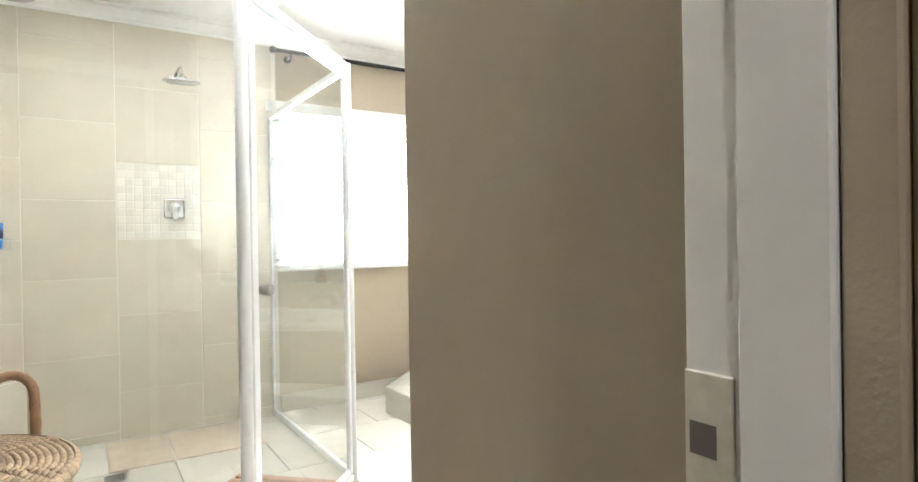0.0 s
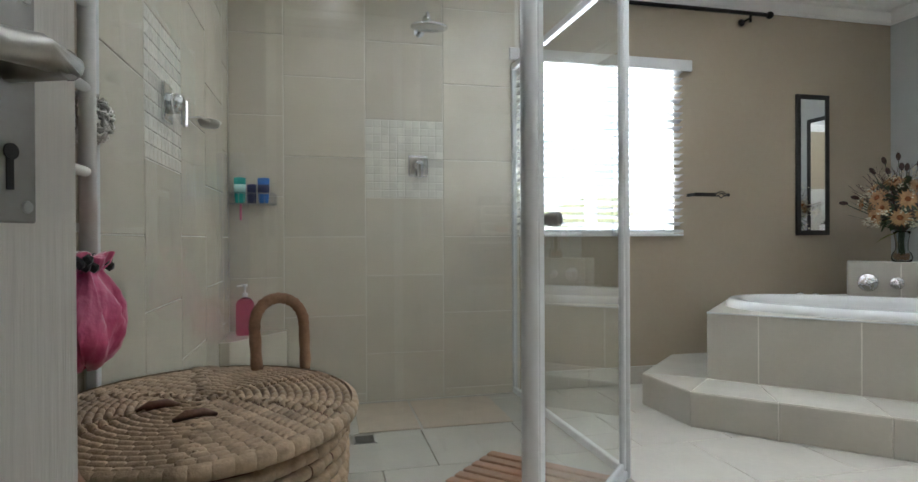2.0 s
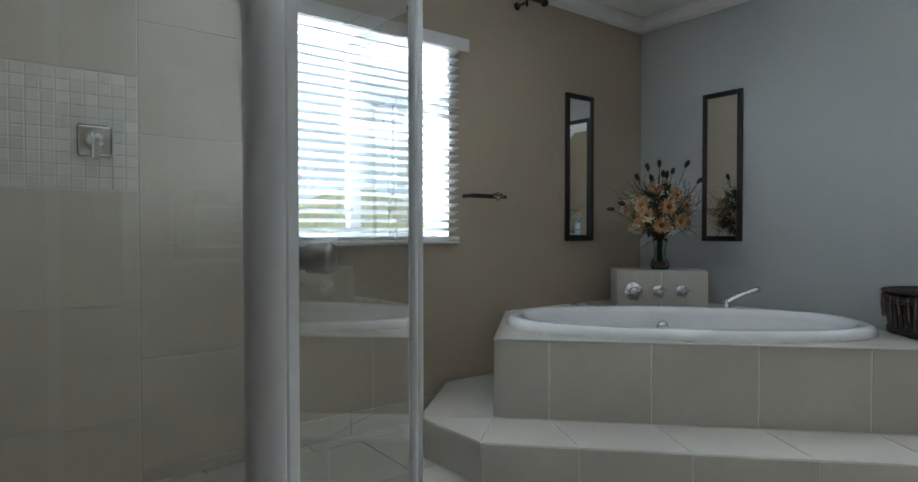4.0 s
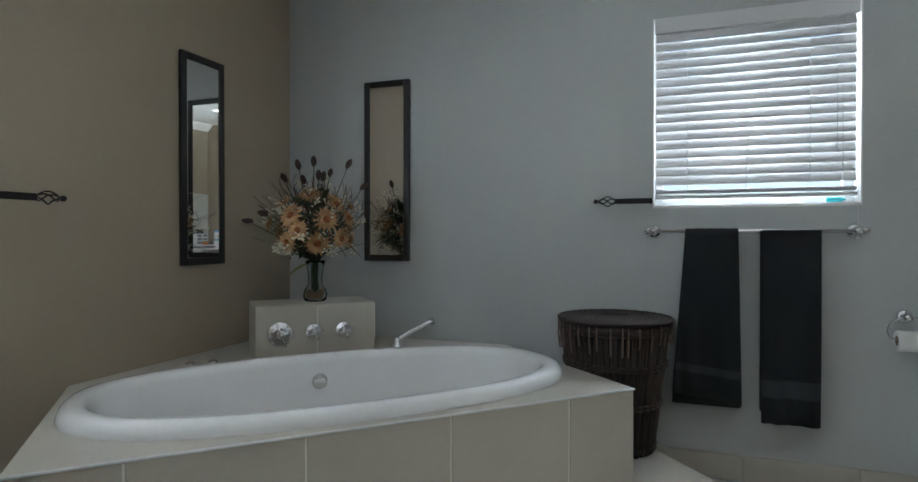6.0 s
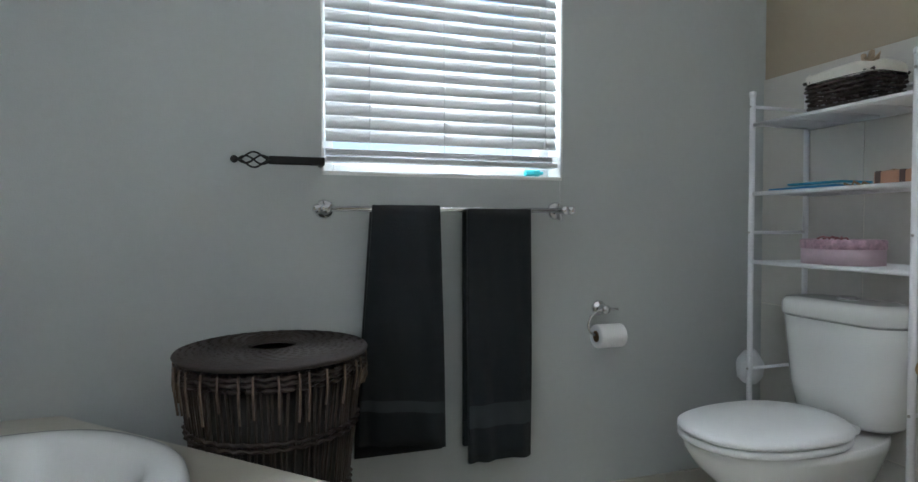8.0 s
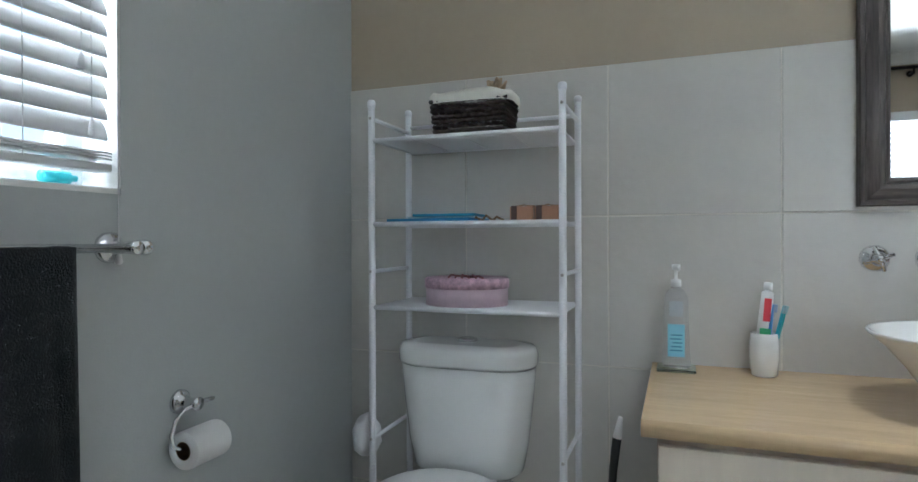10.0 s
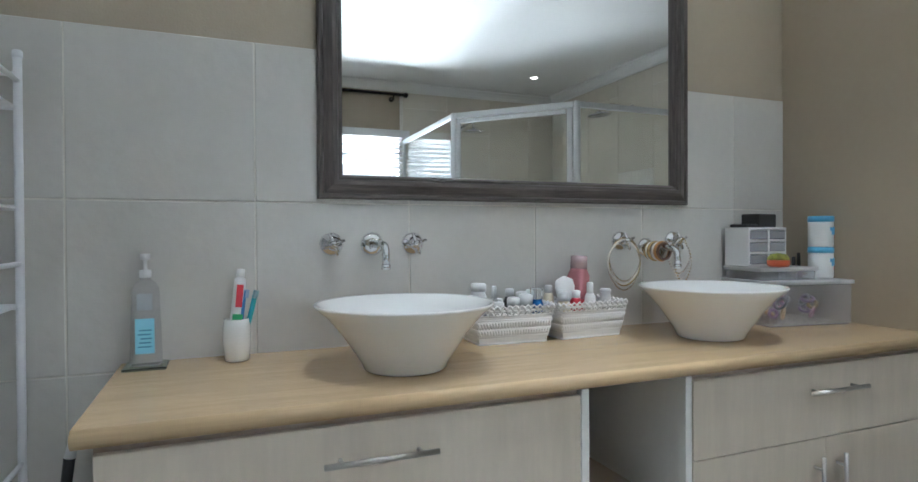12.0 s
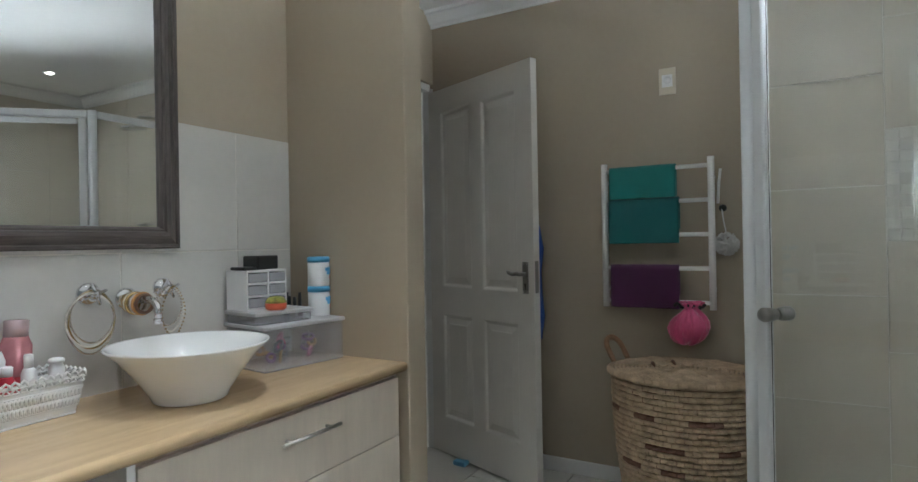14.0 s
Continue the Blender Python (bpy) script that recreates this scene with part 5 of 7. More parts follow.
def can(x, y, r, h, m, label, capr=0.7, caph=0.02, capm=None, name="bottle", sx=1.0, sy=1.0):
    x, y = x + 0.012, y - 0.014
    return bottle(name, pose(x, y, zb, random.uniform(-3, 3), random.uniform(-3, 3), random.uniform(0, 360) if sx == sy else 0), [(r * 0.94, 0), (r, 0.004), (r, h * 0.88), (r * 0.8, h * 0.96), (r * capr, h), (0.001, h)], m, label,
                  cap=[(r * capr * 1.02, h * 0.99), (r * capr * 1.02, h + caph), (r * capr * 0.8, h + caph + 0.003), (0.001, h + caph + 0.003)], capm=capm or PLASW, sx=sx, sy=sy, group="toiletries in the baskets")


deo = can(1.915, 0.080, 0.026, 0.145, PLASW, "white deodorant bottle with a navy band", 0.9, 0.02)
part("navy_band", lathe(B(), [(0.0264, 0.062), (0.0264, 0.098)], 22), NAVY, deo)
can(1.925, 0.128, 0.020, 0.105, NAVY, "small navy roll-on bottle in the basket")
can(1.865, 0.080, 0.013, 0.120, CLEAR, "slim clear spray bottle in the basket", 0.6, 0.035)
can(1.838, 0.075, 0.017, 0.095, OLIVE, "small bottle of olive oil with white cap")
can(1.870, 0.135, 0.023, 0.095, PLASW, "round white roll-on bottle in the basket", 0.95, 0.016)
can(1.810, 0.085, 0.019, 0.125, BLK, "small black glass bottle in the basket")
can(1.785, 0.135, 0.022, 0.098, CLEAR, "clear jar with white lid in the basket", 0.95, 0.034)
can(1.765, 0.085, 0.021, 0.115, PLASW, "short white cream bottle in the basket", 0.8)
can(1.738, 0.125, 0.022, 0.118, METB, "blue metal deodorant can with clear cap", 0.85, 0.03, CLEAR)
can(1.825, 0.140, 0.021, 0.105, PLASW, "small white plastic bottle in the basket", 0.9, 0.02)
tb_ = thing("cream_tube", pose(1.790, 0.070, zb + 0.02, 5, 70, 0), "white and green cream tube lying in the basket", "tube", "toiletries in the baskets")
part("tube", box(B(), -0.13, -0.016, -0.015, 0.02, 0.016, 0.012, 0.008, seg=2), flat("white_green_tube", (0.74, 0.78, 0.74)), tb_)
lotion = can(1.562, 0.080, 0.036, 0.205, ROSE, "tall rose pink lotion bottle with red print", 0.74, 0.038, PEARLP)
part("label_band", lathe(B(), [(0.0364, 0.045), (0.0364, 0.105)], 22), RED, lotion)
can(1.480, 0.120, 0.018, 0.130, PLASW, "white cream tube with orange print", 1.0, 0.006)
can(1.665, 0.075, 0.017, 0.130, CREAMP, "cream spray bottle in the basket", 0.7)
can(1.640, 0.130, 0.020, 0.110, CREAMP, "cream coloured bottle with ribbed side", 0.9)
can(1.598, 0.120, 0.018, 0.115, RED, "small dark red bottle in the basket")
can(1.550, 0.138, 0.017, 0.130, PLASW, "white lotion bottle in the basket", 0.6, 0.03)
br = thing("hair_brush", pose(1.628, 0.105, zb + 0.02, 6, 3, 0), "white oval hair brush standing in the basket", "brush")
lathe(bm := B(), [(0.001, 0.0), (0.012, 0.002), (0.012, 0.080), (0.030, 0.100), (0.036, 0.128), (0.030, 0.152), (0.001, 0.164)], 20, sy=0.4)
part("paddle", bm, PLASW, br)

# clear boxes with oddments
def clear_tub(m, w, d, h, label, lid=PLASW):
    ob = thing("storage_box", m, label, "storage box", "clear storage boxes")
    bm = B()
    t = 0.003
    box(bm, -w / 2, -d / 2, 0, w / 2, d / 2, t), box(bm, -w / 2, -d / 2, t, w / 2, -d / 2 + t, h), box(bm, -w / 2, d / 2 - t, t, w / 2, d / 2, h)
    box(bm, -w / 2, -d / 2 + t, t, -w / 2 + t, d / 2 - t, h), box(bm, w / 2 - t, -d / 2 + t, t, w / 2, d / 2 - t, h)
    g = part("body", bm, MILKY, ob)
    g.visible_shadow = False
    cover = part("lid", box(B(), -w / 2 - 0.008, -d / 2 - 0.008, h, w / 2 + 0.008, d / 2 + 0.008, h + 0.014, 0.004, seg=2), lid, ob, "frosted grey lid")
    cover.visible_shadow = False
    return ob


FROST = glassy("frosted_lid", (0.86, 0.86, 0.86), 0.35, 1.2)
FROST.node_tree.nodes["Principled BSDF"].inputs["Transmission Weight"].default_value = 0.65
clear_tub(pose(0.738, 0.156, CT + 0.0005, 0, 0, -9), 0.335, 0.235, 0.142, "clear plastic box with hair bands, frosted lid", FROST)
for k in range(16):
    c = random.choice([(0.55, 0.08, 0.18), (0.3, 0.3, 0.32), (0.5, 0.2, 0.3), (0.5, 0.32, 0.12), (0.1, 0.1, 0.12), (0.25, 0.12, 0.3)])
    hb = thing("hair_band", pose(0.62 + 0.24 * random.random(), 0.085 + 0.14 * random.random(), CT + 0.030 + 0.07 * random.random(), random.uniform(0, 80), random.uniform(0, 80), random.uniform(0, 180)), "small elastic hair band inside the clear box", "hair band", "hair bands")
    part("ring", tube(B(), arc((0, 0, 0), random.uniform(0.014, 0.024), 0, 340, 16, "xy"), 0.005, 6, closed=True), flat("band_cloth", c, 0.7), hb)
clear_tub(pose(0.800, 0.140, CT + 0.1575, 0, 0, -9), 0.225, 0.180, 0.030, "shallow frosted box of beads with a flat lid", FROST)
SMOKY = flat("smoky_drawer", (0.34, 0.34, 0.36), 0.25)
drw = thing("mini_drawers", pose(0.808, 0.086, CT + 0.2025, 0, 0, -4) @ Matrix.Diagonal((1.15, 1.15, 1.33, 1)), "small white drawer tower with clear drawers", "drawers")
part("body", box(B(), -0.075, -0.05, 0, -0.070, 0.05, 0.105), PLASW, drw), part("body", box(B(), 0.070, -0.05, 0, 0.075, 0.05, 0.105), PLASW, drw)
for k in range(4):
    part("shelf", box(B(), -0.070, -0.05, 0.0333 * k, 0.070, 0.05, 0.0333 * k + 0.005), PLASW, drw)
part("divider", box(B(), -0.006, -0.05, 0.005, 0.000, 0.052, 0.0999), PLASW, drw)
for k in range(3):
    for x0, x1 in ((-0.069, -0.007), (0.001, 0.069)):
        part("drawer", box(B(), x0, -0.045, 0.0333 * k + 0.006, x1, 0.053, 0.0333 * k + 0.030, 0.002), SMOKY, drw)
bk = thing("jewellery_case", pose(0.785, 0.082, CT + 0.3425, 0, 0, 8), "small black hinged case on the drawer tower", "case")
part("case", box(B(), -0.055, -0.035, 0, 0.055, 0.035, 0.050, 0.005, seg=2), BLK, bk)
clth = thing("folded_cloth", pose(0.874, 0.090, CT + 0.3425, 0, 0, -5), "flat black folded cloth on the drawer tower", "cloth")
part("cloth", box(B(), -0.033, -0.04, 0, 0.025, 0.04, 0.012, 0.005, seg=2), BLK, clth)
pot = thing("trinket_pot", (0.822, 0.196, CT + 0.2025), "round orange pot with a green patterned lid", "pot")
lathe(bm := B(), [(0.030, 0), (0.036, 0.006), (0.037, 0.022), (0.034, 0.024), (0.001, 0.024)], 24)
part("base", bm, flat("orange_red_glaze", (0.65, 0.12, 0.05), 0.3), pot)
lathe(bm := B(), [(0.036, 0.0245), (0.036, 0.030), (0.026, 0.044), (0.001, 0.048)], 24)
part("lid", bm, mat("green_gold_lid", (0.28, 0.30, 0.05), 0.4, var=0.7, scale=60), pot)
for k, (x, y) in enumerate(((0.660, 0.085), (0.640, 0.120), (0.672, 0.125), (0.648, 0.060))):
    bottle("nail_polish", (x + 0.01, y + 0.02, CT + 0.1575), [(0.013, 0), (0.013, 0.035), (0.006, 0.04), (0.001, 0.04)], (BLK, flat("plum_varnish", (0.12, 0.02, 0.07), 0.2), CLEAR, BLK)[k], "small dark nail varnish bottle on the box", cap=[(0.007, 0.04), (0.006, 0.075 + 0.015 * (k % 2)), (0.001, 0.077)], capm=BLK, group="nail varnish bottles")
BLUEL = flat("sky_blue_lid", (0.14, 0.48, 0.78), 0.35)
for z in (0.1575, 0.2705):
    j = thing("cotton_jar", Matrix.Translation((0.599, 0.190, CT + z)) @ Matrix.Diagonal((1.08, 1.08, 1.10, 1)), "white and sky-blue round pack, stacked on the box", "jar", "stacked blue-white jars")
    lathe(bm := B(), [(0.036, 0), (0.038, 0.003), (0.038, 0.083)], 28)
    part("body", bm, PLASW, j)
    lathe(bm := B(), [(0.0395, 0.083), (0.0395, 0.099), (0.037, 0.102), (0.001, 0.102)], 28)
    part("lid", bm, BLUEL, j)
    bm = B()
    for a0, z0, z1 in ((75, 0.040, 0.060), (85, 0.048, 0.066), (65, 0.052, 0.064)):
        box(bm, -0.010, 0.0375, z0, 0.010, 0.0388, z1, m=pose(0, 0, 0, 0, 0, a0 - 60))
    part("blue_print", bm, BLUEL, j)
    part("red_seal", lathe(B(), [(0.006, 0), (0.006, 0.0012), (0.001, 0.0012)], 12, m=pose(0, 0, 0, 0, 0, 40) @ Matrix.Translation((0, 0.0378, 0.032)) @ pose(0, 0, 0, -90)), flat("red_seal", (0.7, 0.05, 0.05)), j)

# ---- toilet corner ----
wc = thing("toilet", (3.390, 0.0, 0.0), "white ceramic close-coupled toilet with its lid down", "toilet")


def rounded(w, d, r, n=6):
    pts = []
    for cx, cy, a0 in ((w / 2 - r, d / 2 - r, 0), (-w / 2 + r, d / 2 - r, 90), (-w / 2 + r, -d / 2 + r, 180), (w / 2 - r, -d / 2 + r, 270)):
        for k in range(n + 1):
            a = radians(a0 + 90 * k / n)
            pts.append((cx + r * math.cos(a), cy + r * math.sin(a)))
    return pts


def loft(bm, loops, cap=True):
    rows = [[bm.verts.new(p) for p in lp] for lp in loops]
    n = len(rows[0])
    for a, b in zip(rows, rows[1:]):
        for k in range(n):
            bm.faces.new((a[k], a[(k + 1) % n], b[(k + 1) % n], b[k])).smooth = True
    if cap:
        bm.faces.new(rows[0][::-1]), bm.faces.new(rows[-1])
    return bm


loops = []
for z, w, d, r, yc in ((0.430, 0.290, 0.150, 0.06, 0.10), (0.445, 0.325, 0.165, 0.07, 0.105), (0.52, 0.355, 0.180, 0.08, 0.11), (0.65, 0.385, 0.190, 0.085, 0.112), (0.742, 0.400, 0.196, 0.09, 0.115)):
    loops.append([(x, y + yc, z) for x, y in rounded(w, d, r)])
part("cistern", loft(B(), loops), CERAMIC, wc)
loops = []
for z, w, d, r in ((0.742, 0.375, 0.176, 0.08), (0.747, 0.378, 0.178, 0.08), (0.748, 0.408, 0.204, 0.094), (0.753, 0.414, 0.209, 0.097), (0.780, 0.414, 0.209, 0.097), (0.793, 0.407, 0.203, 0.095), (0.801, 0.392, 0.192, 0.09), (0.806, 0.32, 0.13, 0.06)):
    loops.append([(x, y + 0.118, z) for x, y in rounded(w, d, r)])
part("cistern_lid", loft(B(), loops), CERAMIC, wc)
lathe(bm := B(), [(0.030, 0.802), (0.030, 0.813), (0.023, 0.817), (0.020, 0.814), (0.001, 0.815)], 24, (0, 0.118, 0))
part("flush_button", bm, CHROME, wc)


def pan_loop(z, w, y0, y1, n=40, p=2.3):
    yc = y0 + (y1 - y0) * 0.45
    out = []
    for k in range(n):
        t = 2 * math.pi * k / n
        c, s = math.cos(t), math.sin(t)
        L = (y1 - yc) if s > 0 else (yc - y0)
        out.append((w * math.copysign(abs(c) ** (2 / p), c), yc + L * math.copysign(abs(s) ** (2 / p), s), z))
    return out


part("pan", loft(B(), [pan_loop(0.0, 0.115, 0.10, 0.56), pan_loop(0.02, 0.112, 0.10, 0.555), pan_loop(0.15, 0.100, 0.09, 0.52), pan_loop(0.25, 0.120, 0.06, 0.56), pan_loop(0.34, 0.165, 0.04, 0.665), pan_loop(0.385, 0.180, 0.03, 0.695), pan_loop(0.408, 0.182, 0.03, 0.70), pan_loop(0.412, 0.175, 0.035, 0.69)]), CERAMIC, wc)
part("seat", loft(B(), [pan_loop(0.414, 0.180, 0.20, 0.70), pan_loop(0.418, 0.187, 0.20, 0.708), pan_loop(0.432, 0.187, 0.20, 0.708), pan_loop(0.436, 0.182, 0.205, 0.70)]), PLASW, wc)
part("seat_lid", loft(B(), [pan_loop(0.438, 0.182, 0.20, 0.702), pan_loop(0.442, 0.189, 0.195, 0.710), pan_loop(0.452, 0.188, 0.195, 0.709), pan_loop(0.462, 0.170, 0.205, 0.69), pan_loop(0.465, 0.10, 0.27, 0.60)]), PLASW, wc)
for x in (-0.085, 0.085):
    part("hinge", tube(B(), [(x - 0.028, 0.215, 0.440), (x + 0.028, 0.215, 0.440)], 0.013, 12), PLASW, wc)

# rack over the toilet
rack = thing("bathroom_rack", (0, 0, 0), "white tubular rack of three shelves standing over the toilet", "rack")
RX = (3.080, 3.612)
for x in RX:
    for y, zt in ((0.285, 1.485), (0.045, 1.505)):
        p = part("post", tube(B(), [(x, y, 0.0), (x, y, zt)], 0.0095, 12), RACKW, rack)
        lathe(bm := B(), [(0.0112, zt - 0.012), (0.0112, zt + 0.002), (0.008, zt + 0.006), (0.001, zt + 0.007)], 12, (x, y, 0))
        part("end_cap", bm, RACKW, p)
    for z in (1.44, 1.015, 0.55, 0.16):
        part("side_bar", tube(B(), [(x, 0.045, z), (x, 0.285, z)], 0.006, 8), RACKW, rack)
        for y in (0.285,):
            lathe(bm := B(), [(0.0045, 0.0), (0.003, 0.003)], 8, m=Matrix.Translation((x, y + 0.009, z)) @ pose(0, 0, 0, -90))
            part("screw", bm, STEEL, rack)
part("back_bar", tube(B(), [(RX[0], 0.045, 1.455), (RX[1], 0.045, 1.455)], 0.006, 8), RACKW, rack)
wire_mesh = mesh_of("wire", tube(B(), [(RX[0] + 0.004, 0, 0), (RX[1] - 0.004, 0, 0)], 0.0016, 4), RACKW)
for sz in (1.378, 1.146, 0.916):
    sh = part("shelf", tube(B(), [(RX[0], 0.285, sz), (RX[1], 0.285, sz)], 0.007, 8), RACKW, rack)
    part("rear_rail", tube(B(), [(RX[0], 0.045, sz), (RX[1], 0.045, sz)], 0.007, 8), RACKW, sh)
    for k in range(23):
        piece("wire", wire_mesh, pose(0, 0.052 + 0.226 * k / 22, sz + 0.002), sh)
    for x in (RX[0] + 0.006, RX[0] + 0.14, RX[0] + 0.27, RX[0] + 0.40, RX[1] - 0.006):
        part("cross_brace", tube(B(), [(x, 0.05, sz - 0.001), (x, 0.28, sz - 0.001)], 0.0024, 5), RACKW, sh)

bb = thing("small_basket", pose(3.352, 0.155, 1.3825, 0, 0, 2), "dark brown woven basket with a white cloth liner", "basket")
bm = B()
w0, d0, w1, d1, h = 0.192, 0.130, 0.214, 0.150, 0.108
box(bm, -w0 / 2 + 0.006, -d0 / 2 + 0.006, 0.0, w0 / 2 - 0.006, d0 / 2 - 0.006, 0.006)
for row in range(8):
    t = (row + 0.5) / 8
    w, d = (w0 + (w1 - w0) * t) / 2, (d0 + (d1 - d0) * t) / 2
    pts = []
    per = [(-w, -d), (w, -d), (w, d), (-w, d)]
    for i in range(4):
        a, b = Vector(per[i]), Vector(per[(i + 1) % 4])
        nseg = 20 if i % 2 == 0 else 12
        nn = Vector((b - a).yx).normalized()
        nn = Vector((nn.x, -nn.y))
        for k in range(nseg):
            off = 0.003 * (1 if (k + row) % 2 else -1)
            q = a + (b - a) * (k / nseg) + nn * off
            pts.append((q.x, q.y, h * t))
    tube(bm, pts, 0.0056, 5, closed=True)
part("weave", bm, DWICK, bb)
bm = B()
n = 48
for z, k0, wob in ((0.096, 1.13, 0.0), (0.104, 1.14, 0.003), (0.118, 1.13, 0.004), (0.127, 1.05, 0.004), (0.118, 0.90, 0.0), (0.114, 0.30, 0.0)):
    for k in range(n):
        a = 2 * math.pi * k / n
        c, s = math.cos(a), math.sin(a)
        bm.verts.new((w1 / 2 * k0 * math.copysign(abs(c) ** 0.45, c), d1 / 2 * k0 * math.copysign(abs(s) ** 0.45, s), z + wob * math.sin(5 * a + z * 90)))
bm.verts.ensure_lookup_table()
for r in range(5):
    for k in range(n):
        bm.faces.new((bm.verts[r * n + k], bm.verts[r * n + (k + 1) % n], bm.verts[(r + 1) * n + (k + 1) % n], bm.verts[(r + 1) * n + k])).smooth = True
part("liner", bm, mat("white_cotton", (0.74, 0.71, 0.64), 0.95, var=0.12, bump=0.002, bscale=90), bb, "creased white cotton liner")
bm = B()
for k in range(5):
    tube(bm, [(-0.085 + 0.008 * k, 0.03, 0.120), (-0.098 + 0.012 * k, 0.035 + 0.01 * (k % 2), 0.150 + 0.006 * (k % 3)), (-0.080 + 0.006 * k, 0.04, 0.126)], 0.006, 6)
part("bow", bm, mat("beige_ribbon", (0.48, 0.36, 0.24), 0.7), bb, "beige ribbon bow")

mags = [(3.46, 0.17, 0.0, (0.03, 0.20, 0.42), 0.26, 0.012), (3.43, 0.16, 0.0125, (0.42, 0.55, 0.62), 0.20, 0.004), (3.42, 0.17, 0.017, (0.02, 0.25, 0.42), 0.18, 0.007)]
for k, (x, y, dz, c, w, t) in enumerate(mags):
    b_ = thing("booklet", pose(x, y, 1.1505 + dz, 0, 0, 3 * k - 4), "thin blue paper booklet lying on the wire shelf", "booklet", "blue booklets")
    part("cover", box(B(), -w / 2, -0.07, 0, w / 2, 0.07, t, 0.001), flat("booklet_cover", c, 0.5), b_)
rb = thing("ribbon_scrap", (3.315, 0.205, 1.1505), "small brown ribbon bow lying on the shelf", "ribbon")
bm = B()
for k in range(5):
    tube(bm, [(0.03 * k - 0.06, 0.0, 0.004), (0.03 * k - 0.045, 0.012, 0.014 + 0.004 * (k % 2)), (0.03 * k - 0.03, 0.0, 0.004)], 0.0035, 6)
part("bow", bm, mat("brown_ribbon", (0.26, 0.16, 0.08), 0.6), rb)
for x in (3.202, 3.135):
    sb = thing("soap_pack", pose(x, 0.19, 1.1505, 0, 0, 4), "small boxed soap in peach and brown wrap", "soap", "boxed soaps")
    part("box", box(B(), -0.031, -0.04, 0, 0.031, 0.04, 0.040, 0.004, seg=2), flat("peach_wrap", (0.50, 0.27, 0.17), 0.4), sb)
    part("band", box(B(), 0.010, -0.0412, -0.0, 0.029, 0.0412, 0.0412, 0.003), flat("brown_band", (0.10, 0.06, 0.05), 0.4), sb)
    part("ribbon", tube(B(), [(-0.030, 0.0, 0.0415), (-0.010, 0.006, 0.0425), (0.0, -0.004, 0.046), (0.010, 0.004, 0.0425), (0.030, 0, 0.0415)], 0.0022, 6), flat("tan_ribbon", (0.35, 0.22, 0.12), 0.6), sb)
pb = thing("gift_box", (3.375, 0.165, 0.9205), "round pale pink floral gift box with a bow", "box")
PK = mat("pale_pink_card", (0.62, 0.47, 0.54), 0.5, var=0.10, scale=30)
PKF = mat("pink_floral_card", (0.55, 0.36, 0.44), 0.5, var=0.55, scale=55, fine=140)
lathe(bm := B(), [(0.118, 0), (0.118, 0.056), (0.001, 0.056)], 48, sy=0.85)
part("box", bm, PK, pb)
lathe(bm := B(), [(0.121, 0.048), (0.1215, 0.072), (0.117, 0.076), (0.001, 0.076)], 48, sy=0.85)
part("lid", bm, PKF, pb)
bm = B()
for k in range(6):
    tube(bm, [(-0.02, 0.03, 0.078), (-0.05 + 0.016 * k, 0.045, 0.082 + 0.003 * (k % 2)), (-0.07 + 0.02 * k, 0.065, 0.078)], 0.003, 6)
part("bow", bm, flat("dusky_ribbon", (0.38, 0.16, 0.17), 0.5), pb)
bag = thing("plastic_bag", (3.655, 0.24, 0.565), "small white plastic bag hanging on the rack", "bag")
bmesh.ops.create_icosphere(bm := B(), subdivisions=3, radius=0.055)
for v in bm.verts:
    q = noise.noise(v.co * 40) * 0.012
    v.co = Vector((v.co.x * 0.7, v.co.y * 0.9, v.co.z * (1.0 if v.co.z < 0 else 1.25))) * (1 + q * 12)
    v.co.z -= 0.03
for f in bm.faces:
    f.smooth = True
part("bag", bm, mat("white_polythene", (0.72, 0.72, 0.73), 0.35, var=0.05), bag)
tbr = thing("toilet_brush", pose(2.985, 0.16, 0.0, 0, 0, 0), "black and white toilet brush standing in its holder", "toilet brush")
lathe(bm := B(), [(0.050, 0), (0.052, 0.004), (0.044, 0.13), (0.040, 0.13), (0.044, 0.02), (0.001, 0.015)], 24)
part("holder", bm, PLASW, tbr)
part("handle", tube(B(), [(0, 0, 0.03), (0, 0.0, 0.30), (-0.012, 0.0, 0.50), (-0.022, 0, 0.585)], 0.009, 10, radii=[0.008, 0.008, 0.011, 0.012]), BLK, tbr)
part("grip", tube(B(), [(-0.0225, 0, 0.586), (-0.031, 0, 0.640)], 0.012, 10, radii=[0.0125, 0.006]), PLASW, tbr)

# ---- towel rail, towels, paper holder on the grey wall ----
tr = thing("towel_rail", (0, 0, 0), "chrome towel rail with round wall roses", "towel rail")
part("bar", tube(B(), [(XE - 0.068, 0.885, 1.090), (XE - 0.068, 1.705, 1.090)], 0.0085, 14), CHROME, tr)
for y in (0.905, 1.685):
    bm = B()
    lathe(bm, [(0.030, 0.0), (0.030, 0.006), (0.024, 0.012), (0.013, 0.016), (0.012, 0.055), (0.014, 0.075), (0.012, 0.082), (0.001, 0.084)], 24, m=Matrix.Translation((XE - 0.001, y, 1.090)) @ pose(0, 0, 0, 0, -90, 0))
    part("wall_rose", bm, CHROME, tr)
